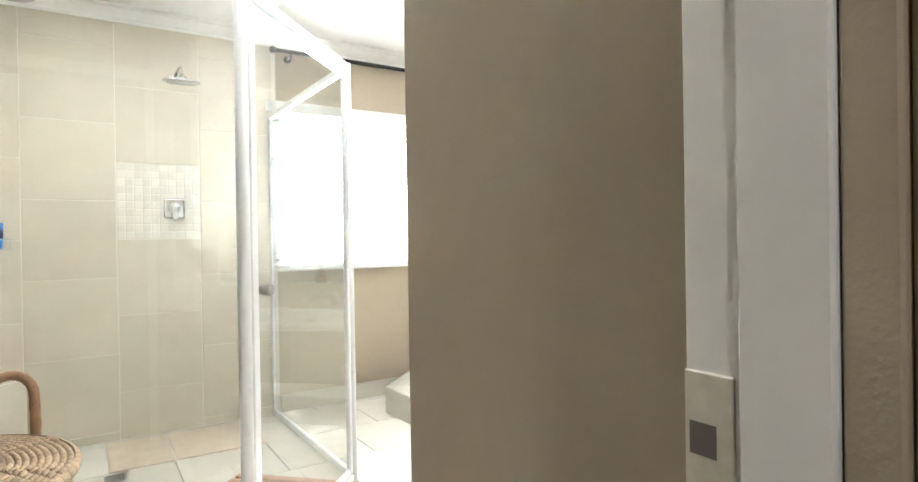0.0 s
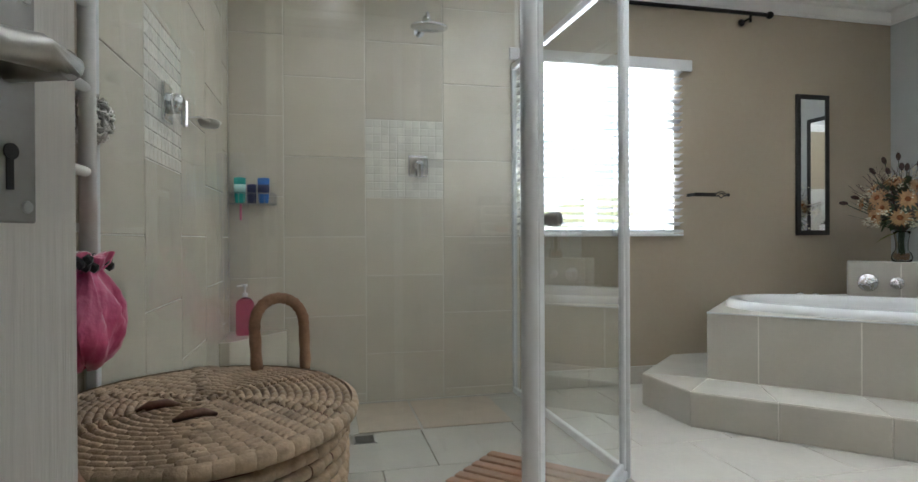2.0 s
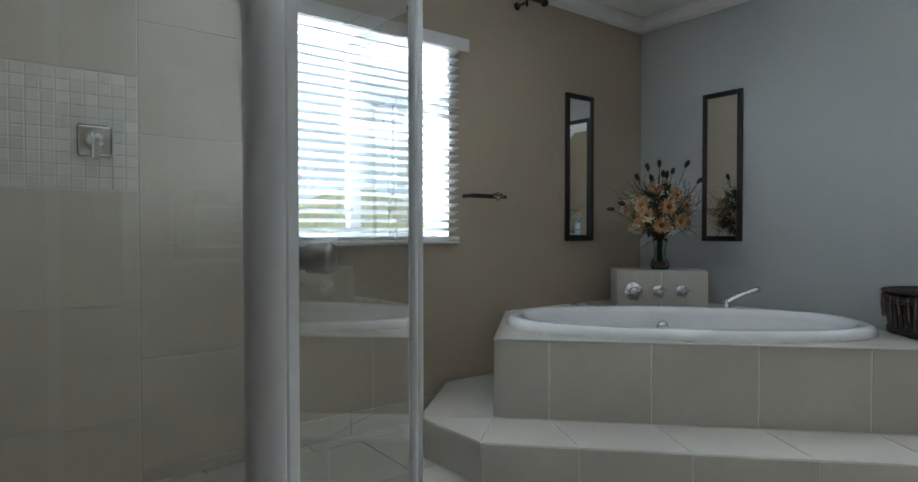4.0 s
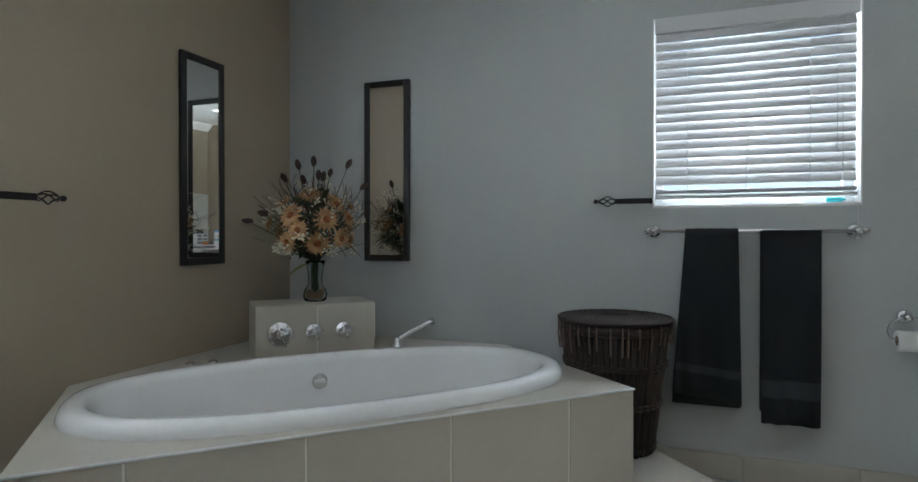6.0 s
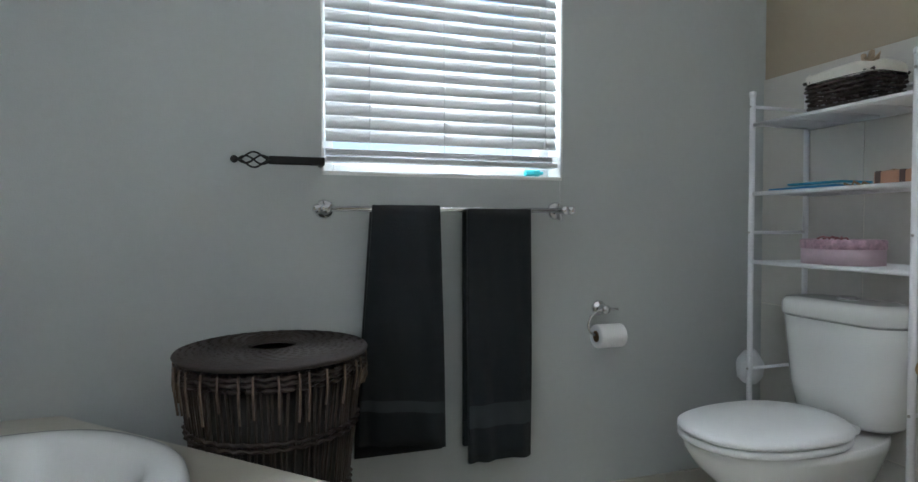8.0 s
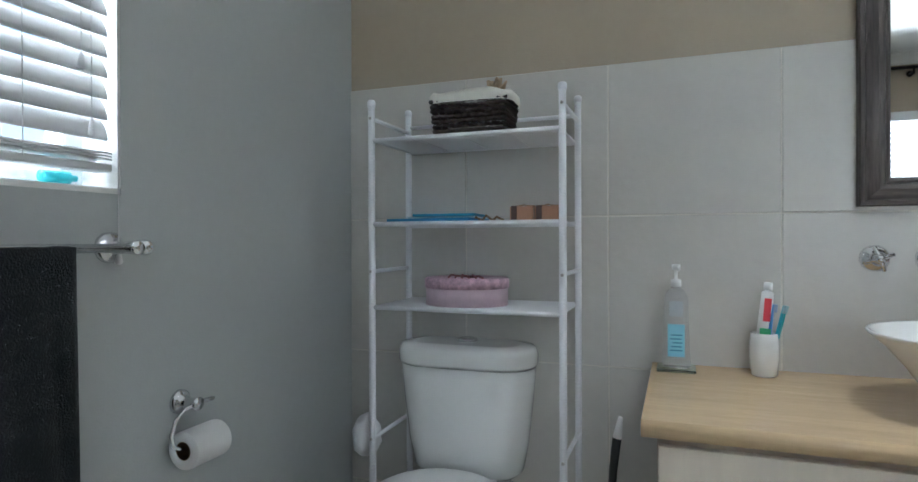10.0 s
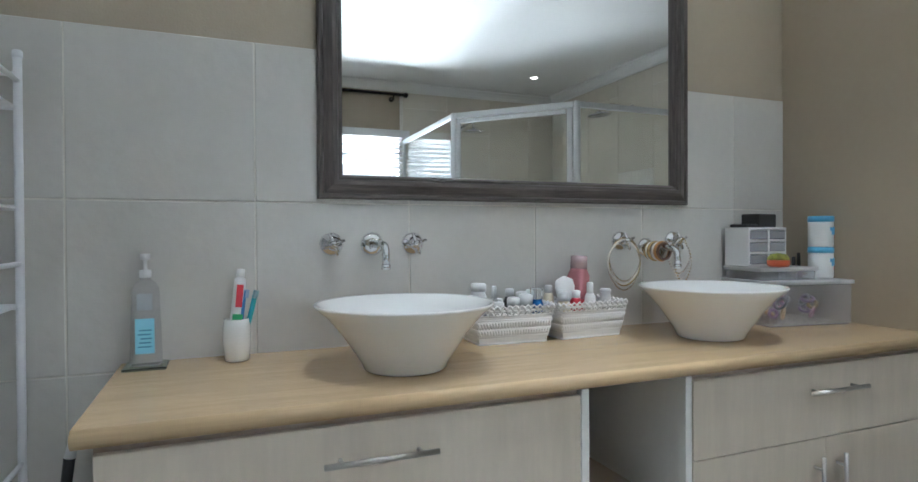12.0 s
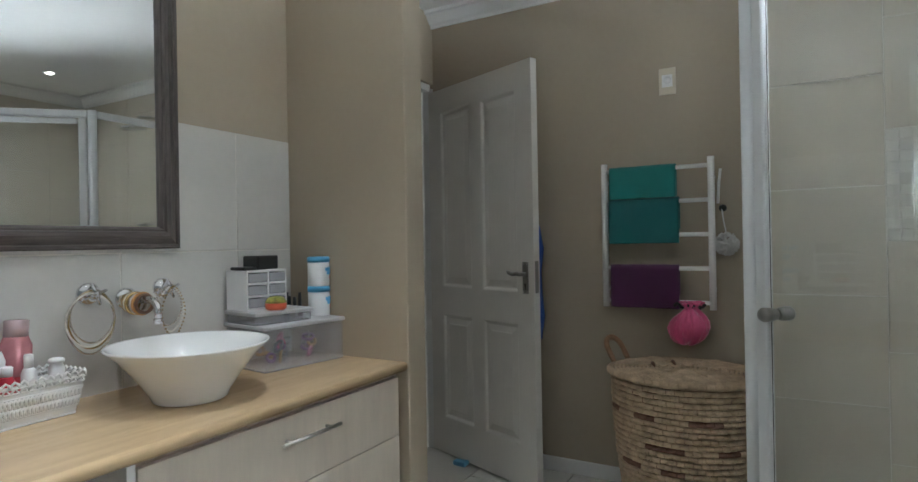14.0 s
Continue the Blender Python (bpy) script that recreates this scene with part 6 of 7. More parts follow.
for y, s in ((0.880, -1), (1.710, 1)):
    bmesh.ops.create_icosphere(bm := B(), subdivisions=3, radius=0.016, matrix=Matrix.Translation((XE - 0.068, y, 1.090)))
    part("end_ball", bm, CHROME, tr)


def towel(name, xr, zr, ya, yb, zf, zbk, material, label, flare=(0, 0), band=None, thick=0.009, face=-1, group="", sway=0.010, slant=0.0, rbar=0.013):
    """A towel folded over a bar that runs along y at (xr, zr); face -1 hangs its front to -x."""
    ob = thing(name, (xr, (ya + yb) / 2, zf), label, "towel", group)
    w = yb - ya

    def sheet(bm, z_lo, z_hi, grow):
        n, m = 26, 44
        prof = []
        for j in range(m + 1):
            t = j / m
            prof.append(t)
        total_f, total_b, cap = zr - zf, zr - zbk, math.pi * rbar
        L = total_f + cap + total_b
        rows = []
        for j in range(m + 1):
            s = L * j / m
            if s < total_f:
                px, pz, nx, nz, fall = face * rbar, zf + s, face, 0, 1 - s / total_f
            elif s < total_f + cap:
                a = (s - total_f) / rbar
                px, pz, nx, nz, fall = face * rbar * math.cos(a), zr + rbar * math.sin(a), face * math.cos(a), math.sin(a), 0
            else:
                px, pz, nx, nz, fall = -face * rbar, zr - (s - total_f - cap), -face, 0, (s - total_f - cap) / max(total_b, 0.01)
            row = []
            front = s < total_f
            for i in range(n + 1):
                u = i / n
                lo = -w / 2 - flare[0] * fall
                hi = w / 2 + flare[1] * fall
                y = lo + (hi - lo) * u
                wv = sway * fall * (math.sin(7 * u + 1.3 + 2 * fall) + 0.6 * math.sin(15 * u + 3 * fall))
                if not front:
                    wv = wv * 0.4
                zz = pz - zf + (slant * (u - 0.5) * fall if front else 0)
                row.append((Vector((px + nx * (grow + 0.0) + (face * abs(wv) if front else 0), y, zz + nz * grow))))
            rows.append(row)
        return rows
    bm = B()
    inner, outer = sheet(bm, 0, 0, 0.0005), sheet(bm, 0, 0, thick)
    R = [[bm.verts.new(v) for v in r] for r in inner]
    O = [[bm.verts.new(v + Vector((0, 0, 0.002 * noise.noise(v * 30)))) for v in r] for r in outer]
    m, n = len(R) - 1, len(R[0]) - 1
    total = (zr - zf) + math.pi * rbar + (zr - zbk)
    for j in range(m):
        s = total * (j + 0.5) / m
        for i in range(n):
            f1 = bm.faces.new((O[j][i], O[j][i + 1], O[j + 1][i + 1], O[j + 1][i]))
            f2 = bm.faces.new((R[j][i], R[j + 1][i], R[j + 1][i + 1], R[j][i + 1]))
            f1.smooth = f2.smooth = True
            if band and band[0] < s < band[1]:
                f1.material_index = 1
    for j in range(m):
        bm.faces.new((R[j][0], O[j][0], O[j + 1][0], R[j + 1][0])), bm.faces.new((R[j][n], R[j + 1][n], O[j + 1][n], O[j][n]))
    for i in range(n):
        bm.faces.new((R[0][i], R[0][i + 1], O[0][i + 1], O[0][i])), bm.faces.new((R[m][i], O[m][i], O[m][i + 1], R[m][i + 1]))
    part("cloth", bm, [material, BAND] if band else material, ob)
    return ob


towel("bath_towel", XE - 0.068, 1.090, 1.345, 1.553, 0.372, 0.332, TOWEL, "charcoal terry towel hanging folded over the rail", (0.016, 0.053), (0.090, 0.140), 0.015, group="charcoal towels", slant=0.035)
towel("bath_towel", XE - 0.068, 1.090, 1.040, 1.256, 0.292, 0.330, TOWEL, "charcoal terry towel hanging folded over the rail", (0.0, 0.0), (0.125, 0.175), 0.015, group="charcoal towels")
th = thing("toilet_roll_holder", (XE - 0.001, 0.733, 0.747), "chrome toilet roll holder with a curved arm", "toilet roll holder")
bm = B()
lathe(bm, [(0.027, 0), (0.027, 0.006), (0.020, 0.012), (0.012, 0.016), (0.011, 0.045), (0.015, 0.055), (0.001, 0.058)], 22, m=pose(0, 0, 0, 0, -90, 0))
part("rose", bm, CHROME, th)
pts = [(-0.048, -0.050, 0.0), (-0.048, -0.02, 0.001), (-0.048, 0.03, -0.004), (-0.048, 0.058, -0.022), (-0.048, 0.068, -0.050), (-0.048, 0.062, -0.075), (-0.048, 0.045, -0.085), (-0.048, 0.0, -0.086), (-0.048, -0.085, -0.086)]
part("arm", tube(B(), pts, 0.0048, 10), CHROME, th)
tr_ = thing("toilet_roll", (XE - 0.049, 0.720, 0.655), "white toilet roll on the chrome arm", "toilet roll")
R_ = pose(0, 0, 0, 90, 0, 0)
lathe(bm := B(), [(0.020, -0.050), (0.040, -0.050), (0.041, -0.047), (0.041, 0.047), (0.040, 0.050), (0.020, 0.050)], 32, m=R_)
part("paper", bm, PAPER, tr_)
bm = B()
lathe(bm, [(0.0198, -0.0502), (0.0198, 0.0502), (0.018, 0.0502), (0.018, -0.0502), (0.0198, -0.0502)], 24, m=R_)
part("core", bm, CARD, tr_)

# ---- west wall: heated rail, pouch, hook, switch ----
HX = XW + 0.085
hr = thing("heated_towel_rail", (0, 0, 0), "white wall-mounted towel rail with five bars", "towel rail")
for y in (1.003, 1.476):
    p = part("upright", tube(B(), [(HX, y, 0.868), (HX, y, 1.545)], 0.0145, 14), HEATW, hr)
    for z in (0.95, 1.46):
        part("wall_bracket", tube(B(), [(XW + 0.001, y, z), (HX, y, z)], 0.009, 10), HEATW, p)
for k in range(5):
    z = 1.508 - 0.1525 * k
    part("crossbar", tube(B(), [(HX, 1.003, z), (HX, 1.476, z)], 0.0095, 12), HEATW, hr)
towel("hand_towel", HX, 1.508, 1.030, 1.330, 1.374, 1.38, TEAL1, "jade green towel over the top bar", face=1, thick=0.008, group="coloured towels", sway=0.004, rbar=0.0105)
towel("hand_towel", HX, 1.3555, 1.026, 1.342, 1.165, 1.23, TEAL2, "deep teal towel over the second bar", face=1, thick=0.010, group="coloured towels", sway=0.004, rbar=0.0105)
towel("hand_towel", HX, 1.0505, 1.030, 1.338, 0.868, 0.93, PURPLE, "plum towel over a lower bar", face=1, thick=0.008, group="coloured towels", sway=0.004, rbar=0.0105)
pou = thing("drawstring_pouch", Matrix.Translation((HX + 0.03, 1.384, 0.715)) @ Matrix.Diagonal((0.9, 0.88, 0.95, 1)), "bright pink satin drawstring pouch hanging from the rail", "pouch")
bm = B()
n = 88
rowsz = [(0.0, 0.012), (0.004, 0.040), (0.014, 0.062), (0.030, 0.080), (0.052, 0.090), (0.078, 0.093), (0.104, 0.086), (0.128, 0.070), (0.148, 0.050), (0.160, 0.036), (0.168, 0.028), (0.176, 0.038), (0.186, 0.050), (0.197, 0.056)]
loops = []
for z, r in rowsz:
    loops.append([(0.62 * r * (1 + 0.15 * math.sin(9 * a + z * 34) + 0.09 * abs(math.sin(11 * a - z * 18)) + 0.05 * math.sin(23 * a + z * 60)) * math.cos(a), r * (1 + 0.10 * math.sin(6 * a + z * 28) + 0.06 * abs(math.sin(13 * a + z * 22))) * math.sin(a) - 0.14 * (0.14 - z), z + 0.006 * math.sin(5 * a + z * 40)) for a in (2 * math.pi * k / n for k in range(n))])
part("pouch", loft(bm, loops), PINKF, pou)
bm = B()
tube(bm, [(0, -0.03, 0.165), (-0.01, -0.02, 0.19), (-0.03, 0.0, 0.196), (-0.01, 0.02, 0.19), (0, 0.03, 0.165)], 0.003, 6)
for k in range(16):
    bmesh.ops.create_icosphere(bm, subdivisions=1, radius=0.010, matrix=Matrix.Translation((0.012 + 0.012 * math.sin(k * 2.1), -0.07 + 0.0093 * k, 0.182 + 0.008 * math.sin(k * 1.3))))
part("black_trim", bm, BLK, pou, "black lace trim and cord")
hk = thing("wall_hook", (XW + 0.001, 1.516, 1.318), "small round black wall hook", "hook")
lathe(bm := B(), [(0.012, 0), (0.012, 0.012), (0.016, 0.018), (0.016, 0.030), (0.001, 0.033)], 16, m=pose(0, 0, 0, 0, 90, 0))
part("knob", bm, BLK, hk)
lf = thing("bath_puff", (XW + 0.060, 1.532, 1.158), "white mesh bath puff hanging by a cord", "bath puff")
bm = B()
random.seed(5)
for k in range(70):
    d = Vector((random.gauss(0, 1), random.gauss(0, 1), random.gauss(0, 1))).normalized()
    c = d * 0.042
    s = d.orthogonal().normalized()
    t_ = d.cross(s)
    pts = [c + (s * math.cos(a) + t_ * math.sin(a)) * 0.016 + d * 0.008 * math.sin(3 * a) for a in (2 * math.pi * q / 9 for q in range(9))]
    tube(bm, pts, 0.0035, 4, closed=True)
part("mesh_ball", bm, mat("white_net", (0.74, 0.72, 0.68), 0.8), lf)
part("cord", tube(B(), [(0, 0, 0.045), (-0.015, -0.012, 0.10), (-0.034, -0.022, 0.175)], 0.0025, 6), PLASW, lf)
bkb = thing("back_brush", pose(XW + 0.030, 1.497, 1.340, 0, 0, 0), "white long-handled back brush hanging on the hook", "brush")
part("handle", tube(B(), [(0, 0.0, 0.0), (0, 0.004, 0.08), (0, 0.012, 0.155)], 0.006, 8), HEATW, bkb)
sw = thing("light_switch", (XW + 0.001, 1.286, 1.922), "cream wall switch plate with one round button", "switch")
part("plate", box(B(), 0, -0.038, -0.062, 0.009, 0.038, 0.062, 0.003, seg=2), flat("cream_switch", (0.62, 0.56, 0.44), 0.35), sw)
part("surround", box(B(), 0.009, -0.024, -0.028, 0.012, 0.024, 0.030, 0.002), PLASW, sw)
lathe(bm := B(), [(0.017, 0.012), (0.016, 0.016), (0.001, 0.017)], 20, m=pose(0, 0, 0.004, 0, 90, 0))
part("button", bm, PLASW, sw)


# ---- palm laundry basket ----
ROPE = mat("brown_palm_rope", (0.33, 0.19, 0.105), 0.7, var=0.4, scale=25, fine=120, bump=0.0015, bscale=120)
lb = thing("laundry_basket", (-0.288, 1.385, 0.0), "oval woven palm laundry basket with lid and looped handles", "laundry basket")
BA, BBB, BH = 0.245, 0.292, 0.616
NR, NS = 27, 58
verts, faces, mats_ = [], [], []


def blob(center, t, nrm, up, l, h, d, mi):
    """A rounded strip segment lying along t."""
    b = len(verts)
    for s, k in ((-0.5, 0.62), (-0.34, 1.0), (0.34, 1.0), (0.5, 0.62)):
        for u, o in ((-0.5, 0.0), (-0.32, 0.8), (0.0, 1.0), (0.32, 0.8), (0.5, 0.0)):
            verts.append(tuple(center + t * (l * s) + up * (h * u * (0.85 + 0.15 * k)) + nrm * (d * o * k)))
    for i in range(3):
        for j in range(4):
            a = b + i * 5 + j
            faces.append((a, a + 1, a + 6, a + 5))
            mats_.append(mi)


random.seed(11)
dark_runs = {(6, 52): 6, (6, 3): 5, (11, 49): 6, (11, 56): 5, (11, 10): 6, (15, 54): 7, (15, 5): 5, (20, 46): 6, (20, 53): 5, (20, 2): 6, (9, 19): 6, (13, 30): 6}
dark = {(r, (s + q) % NS) for (r, s), n_ in dark_runs.items() for q in range(max(2, n_ - 2))}
for r in range(NR):
    z = 0.015 + BH * (r + 0.5) / NR
    tz = z / BH
    k = 0.80 + 0.20 * math.sin(min(tz, 1) * 1.5)
    for s in range(NS):
        a = 2 * math.pi * (s + 0.5 * (r % 2)) / NS
        c = Vector((BA * k * math.cos(a), BBB * k * math.sin(a), z))
        t = Vector((-BA * math.sin(a), BBB * math.cos(a), 0)).normalized()
        nr = Vector((t.y, -t.x, 0))
        l = 2 * math.pi * 0.28 * k / NS
        blob(c + nr * random.uniform(-0.002, 0.003), t, nr, Vector((0, 0, 1)), l * 1.04, BH / NR * random.uniform(0.88, 1.0), 0.012, 1 if (r, s) in dark else 0)
me = bpy.data.meshes.new("woven_side")
me.from_pydata(verts, [], faces)
me.materials.append(WICKER), me.materials.append(WICKERD)
for p_, mi in zip(me.polygons, mats_):
    p_.material_index, p_.use_smooth = mi, True
ob = new("woven_side", me)
ob.parent = lb
tagged(ob, kind="stuff")
# added shell behind the weave, dark so the gaps look shaded
lathe(bm := B(), [(0.001, 0.004), (0.79, 0.004), (0.995, BH), (0.90, BH)], 48, sx=BA, sy=BBB)
part("shade_lining", bm, WICKERD, lb)
# lid: rings of wrapped strips
verts, faces, mats_ = [], [], []
LZ = BH + 0.018
# lid base in dark brown: shade between the strips put into its colour
lathe(bm := B(), [(0.001, LZ - 0.006), (1.0, LZ - 0.012), (1.0, LZ + 0.002), (0.001, LZ + 0.010)], 48, sx=BA + 0.004, sy=BBB + 0.004)
lid = part("lid", bm, WICKERD, lb, "woven palm lid")
NL = 18
for r in range(NL):
    f = (r + 0.6) / NL
    ns = max(8, int(66 * f))
    for s in range(ns):
        a = 2 * math.pi * (s + 0.5 * (r % 2)) / ns
        c = Vector(((BA + 0.012) * f * math.cos(a), (BBB + 0.012) * f * math.sin(a), LZ + 0.009 - 0.010 * f * f))
        t = Vector((-BA * math.sin(a), BBB * math.cos(a), 0)).normalized()
        l = 2 * math.pi * 0.285 * f / ns
        spoke = min((abs((math.degrees(a) - q + 180) % 360 - 180) for q in (35, 100, 160, 215, 280, 340)))
        blob(c, t, Vector((0, 0, 1)), Vector((t.y, -t.x, 0)), l * 0.97, 0.0140, 0.008 + (0.004 if spoke < 5 else 0), 0)
for s in range(60):
    a = 2 * math.pi * s / 60
    c = Vector(((BA + 0.016) * math.cos(a), (BBB + 0.016) * math.sin(a), LZ - 0.006))
    t = Vector((-BA * math.sin(a), BBB * math.cos(a), 0)).normalized()
    blob(c, t, Vector((t.y, -t.x, 0)), Vector((0, 0, 1)), 0.031, 0.026, 0.012, 0)
me = bpy.data.meshes.new("lid_weave")
me.from_pydata(verts, [], faces)
me.materials.append(WICKER), me.materials.append(WICKERD)
for p_ in me.polygons:
    p_.use_smooth = True
ob = new("lid_weave", me)
ob.parent = lid
tagged(ob, kind="stuff")
bm = B()
for q in (35, 100, 160, 215, 280, 340):
    a = radians(q)
    pts = []
    for k in range(22):
        f = 0.06 + 0.93 * k / 21
        w = 0.006 * (1 if k % 2 else -1)
        pts.append(((BA + 0.01) * f * math.cos(a) - w * math.sin(a), (BBB + 0.01) * f * math.sin(a) + w * math.cos(a), LZ + 0.0165 - 0.010 * f * f))
    tube(bm, pts, 0.0036, 5)
part("stitching", bm, WICKER, lid)
for x, y in ((-0.055, -0.055), (0.015, -0.125)):
    bm = B()
    tube(bm, [(x - 0.03, y - 0.012, LZ + 0.016), (x - 0.012, y - 0.004, LZ + 0.022), (x + 0.012, y + 0.004, LZ + 0.023), (x + 0.03, y + 0.012, LZ + 0.016)], 0.006, 8, radii=[0.003, 0.008, 0.007, 0.003])
    part("strap_end", bm, WICKERD, lid, "brown strap end on the lid")
for x, y, r0, hh, ry in ((0.120, 0.255, 0.050, 0.155, 20), (-0.115, -0.272, 0.045, 0.150, -25)):
    bm = B()
    pts = [(-r0, 0, -0.03), (-r0 * 1.08, 0, 0.03), (-r0 * 1.1, 0, 0.105)] + [(-r0 * 1.1 * math.cos(radians(q)), 0, 0.115 + r0 * 1.15 * math.sin(radians(q))) for q in range(10, 180, 20)] + [(r0 * 1.1, 0, 0.105), (r0 * 1.08, 0, 0.03), (r0, 0, -0.03)]
    m_ = Matrix.Translation((x, y, BH + (0.008 if y > 0 else -0.028))) @ pose(0, 0, 0, -8 if y > 0 else 32, 0, ry)
    pts = [m_ @ Vector(p) for p in pts]
    dense = []
    for a_, b_ in zip(pts, pts[1:]):
        dense += [a_.lerp(b_, q / 3) for q in range(3)]
    dense.append(pts[-1])
    tube(bm, dense, 0.0125, 10, radii=[0.0118 + 0.0016 * (k % 2) for k in range(len(dense))])
    part("handle", bm, ROPE, lb, "wrapped palm loop handle")

# ---- dark willow basket by the bath ----
db = thing("wicker_basket", (3.602, 1.838, STEPZ), "tall dark brown willow basket with a flat holed lid", "basket")
DHt, r0_, r1_ = 0.543, 0.160, 0.222
random.seed(3)
# near-black shell added inside, as the shade seen between the rods
lathe(bm := B(), [(0.001, 0.002), (r0_ - 0.01, 0.002), (r1_ - 0.014, DHt - 0.01), (r1_ - 0.03, DHt - 0.01)], 40)
part("shade_lining", bm, DARK, db)
bm = B()
for k in range(88):
    a = 2 * math.pi * k / 88 + random.uniform(-0.02, 0.02)
    pts = []
    for j in range(8):
        t = j / 7
        r = r0_ + (r1_ - r0_) * t + 0.003 * math.sin(t * 22 + k * math.pi) + 0.003
        b_ = a + 0.02 * math.sin(5 * t + k)
        pts.append((r * math.cos(b_), r * math.sin(b_), 0.004 + (DHt - 0.01) * t))
    part("rod", tube(B(), pts, random.uniform(0.0028, 0.0042), 5), DWICK, db)
bm.free()
bm = B()
for z, dr_ in ((0.02, 0.004), (0.032, 0.005), (0.20, 0.007), (0.215, 0.006), (0.36, 0.007), (0.375, 0.007), (0.50, 0.008), (0.515, 0.010), (0.527, 0.008)):
    r = r0_ + (r1_ - r0_) * z / DHt + dr_
    part("band", tube(B(), [((r + 0.003 * (1 if k % 2 else -1)) * math.cos(2 * math.pi * k / 72), (r + 0.003 * (1 if k % 2 else -1)) * math.sin(2 * math.pi * k / 72), z) for k in range(72)], 0.006, 5, closed=True), DWICK, db)
bm.free()
for k in range(34):
    a = 2 * math.pi * k / 34 + random.uniform(-0.05, 0.05)
    r = r1_ + 0.013
    z0 = DHt - 0.008
    part("pale_end", tube(B(), [(r * math.cos(a), r * math.sin(a), z0), ((r + 0.002) * math.cos(a), (r + 0.002) * math.sin(a), z0 - random.uniform(0.03, 0.06)), ((r - 0.006) * math.cos(a), (r - 0.006) * math.sin(a), z0 - random.uniform(0.07, 0.12))], 0.003, 5), DWICKL, db)
bm = B()
lathe(bm, [(0.056, DHt + 0.010), (r1_ + 0.014, DHt), (r1_ + 0.018, DHt + 0.006), (r1_ + 0.014, DHt + 0.012), (0.056, DHt + 0.016), (0.056, DHt + 0.010)], 48)
LIDW = mat("dark_willow_lid", (0.030, 0.021, 0.016), 0.85, var=0.5, scale=30, bump=0.002, bscale=90)
wlid = part("lid", bm, LIDW, db, "dark woven lid with a round hole")
for k in range(11):
    r = 0.060 + k * 0.0165
    part("coil", tube(B(), [(r * math.cos(2 * math.pi * q / 56), r * math.sin(2 * math.pi * q / 56), DHt + 0.0130 - 0.004 * k / 11 + 0.0015 * (1 if (q + k) % 2 else -1)) for q in range(56)], 0.0048, 5, closed=True), LIDW, wlid)

# ---- vase and bouquet ----
vp = uv(um + 0.015, VB + 0.13, PZ + 0.0005)
vase = thing("vase", Matrix.Translation(vp), "clear glass vase with pebbles on the pedestal", "vase")
lathe(bm := B(), [(0.045, 0.0), (0.052, 0.006), (0.055, 0.030), (0.048, 0.052), (0.033, 0.075), (0.032, 0.11), (0.040, 0.165), (0.046, 0.185), (0.043, 0.185), (0.037, 0.160), (0.028, 0.11), (0.029, 0.078), (0.043, 0.050), (0.050, 0.028), (0.044, 0.008), (0.001, 0.006)], 36)
g = part("glass", bm, glassy("vase_glass", (0.90, 0.94, 0.95), 0.02, 1.22), vase)
g.visible_shadow = False
random.seed(8)
bm = B()
for k in range(60):
    a, r = random.uniform(0, 6.28), 0.038 * math.sqrt(random.random())
    bmesh.ops.create_icosphere(bm, subdivisions=1, radius=random.uniform(0.006, 0.010), matrix=Matrix.Translation((r * math.cos(a), r * math.sin(a), 0.014 + 0.032 * random.random())))
part("pebbles", bm, mat("brown_pebble", (0.25, 0.15, 0.09), 0.4, var=0.6, scale=40), vase)

bq = thing("bouquet", Matrix.Translation(vp + Vector((0, 0, 0.07))), "dried-style bouquet of orange daisies and dark seed heads", "flowers")
ORNG = mat("orange_petal", (0.42, 0.25, 0.12), 0.7, var=0.35, scale=30, fine=90)
ORNC = mat("rust_flower_heart", (0.28, 0.10, 0.03), 0.9, var=0.5, scale=90)
STEM = mat("dark_green_stem", (0.035, 0.060, 0.028), 0.7, var=0.4)
LEAF = mat("olive_leaf", (0.045, 0.070, 0.030), 0.6, var=0.4, scale=20)
LEAFY = mat("yellow_green_leaf", (0.22, 0.24, 0.05), 0.6, var=0.3, scale=20)
BUDW = mat("cream_bud", (0.66, 0.62, 0.46), 0.8, var=0.25)
TEAS = mat("dark_teasel", (0.055, 0.030, 0.024), 0.9, var=0.6, scale=80, bump=0.002)
TWIG = mat("brown_twig", (0.085, 0.050, 0.045), 0.8, var=0.5)
stems = B()
NECK = Vector((0, 0, 0.10))


def stem_to(p, r=0.0022, bend=0.25):
    base = Vector((random.uniform(-0.015, 0.015), random.uniform(-0.015, 0.015), -0.03))
    mid = NECK + Vector((p.x * bend, p.y * bend, (p.z - NECK.z) * 0.45))
    tube(stems, [base, NECK + Vector((p.x * 0.06, p.y * 0.06, 0)), mid, p], r, 5)


def place(d):
    return Vector((0, 0, 1)).rotation_difference(d).to_matrix().to_4x4()


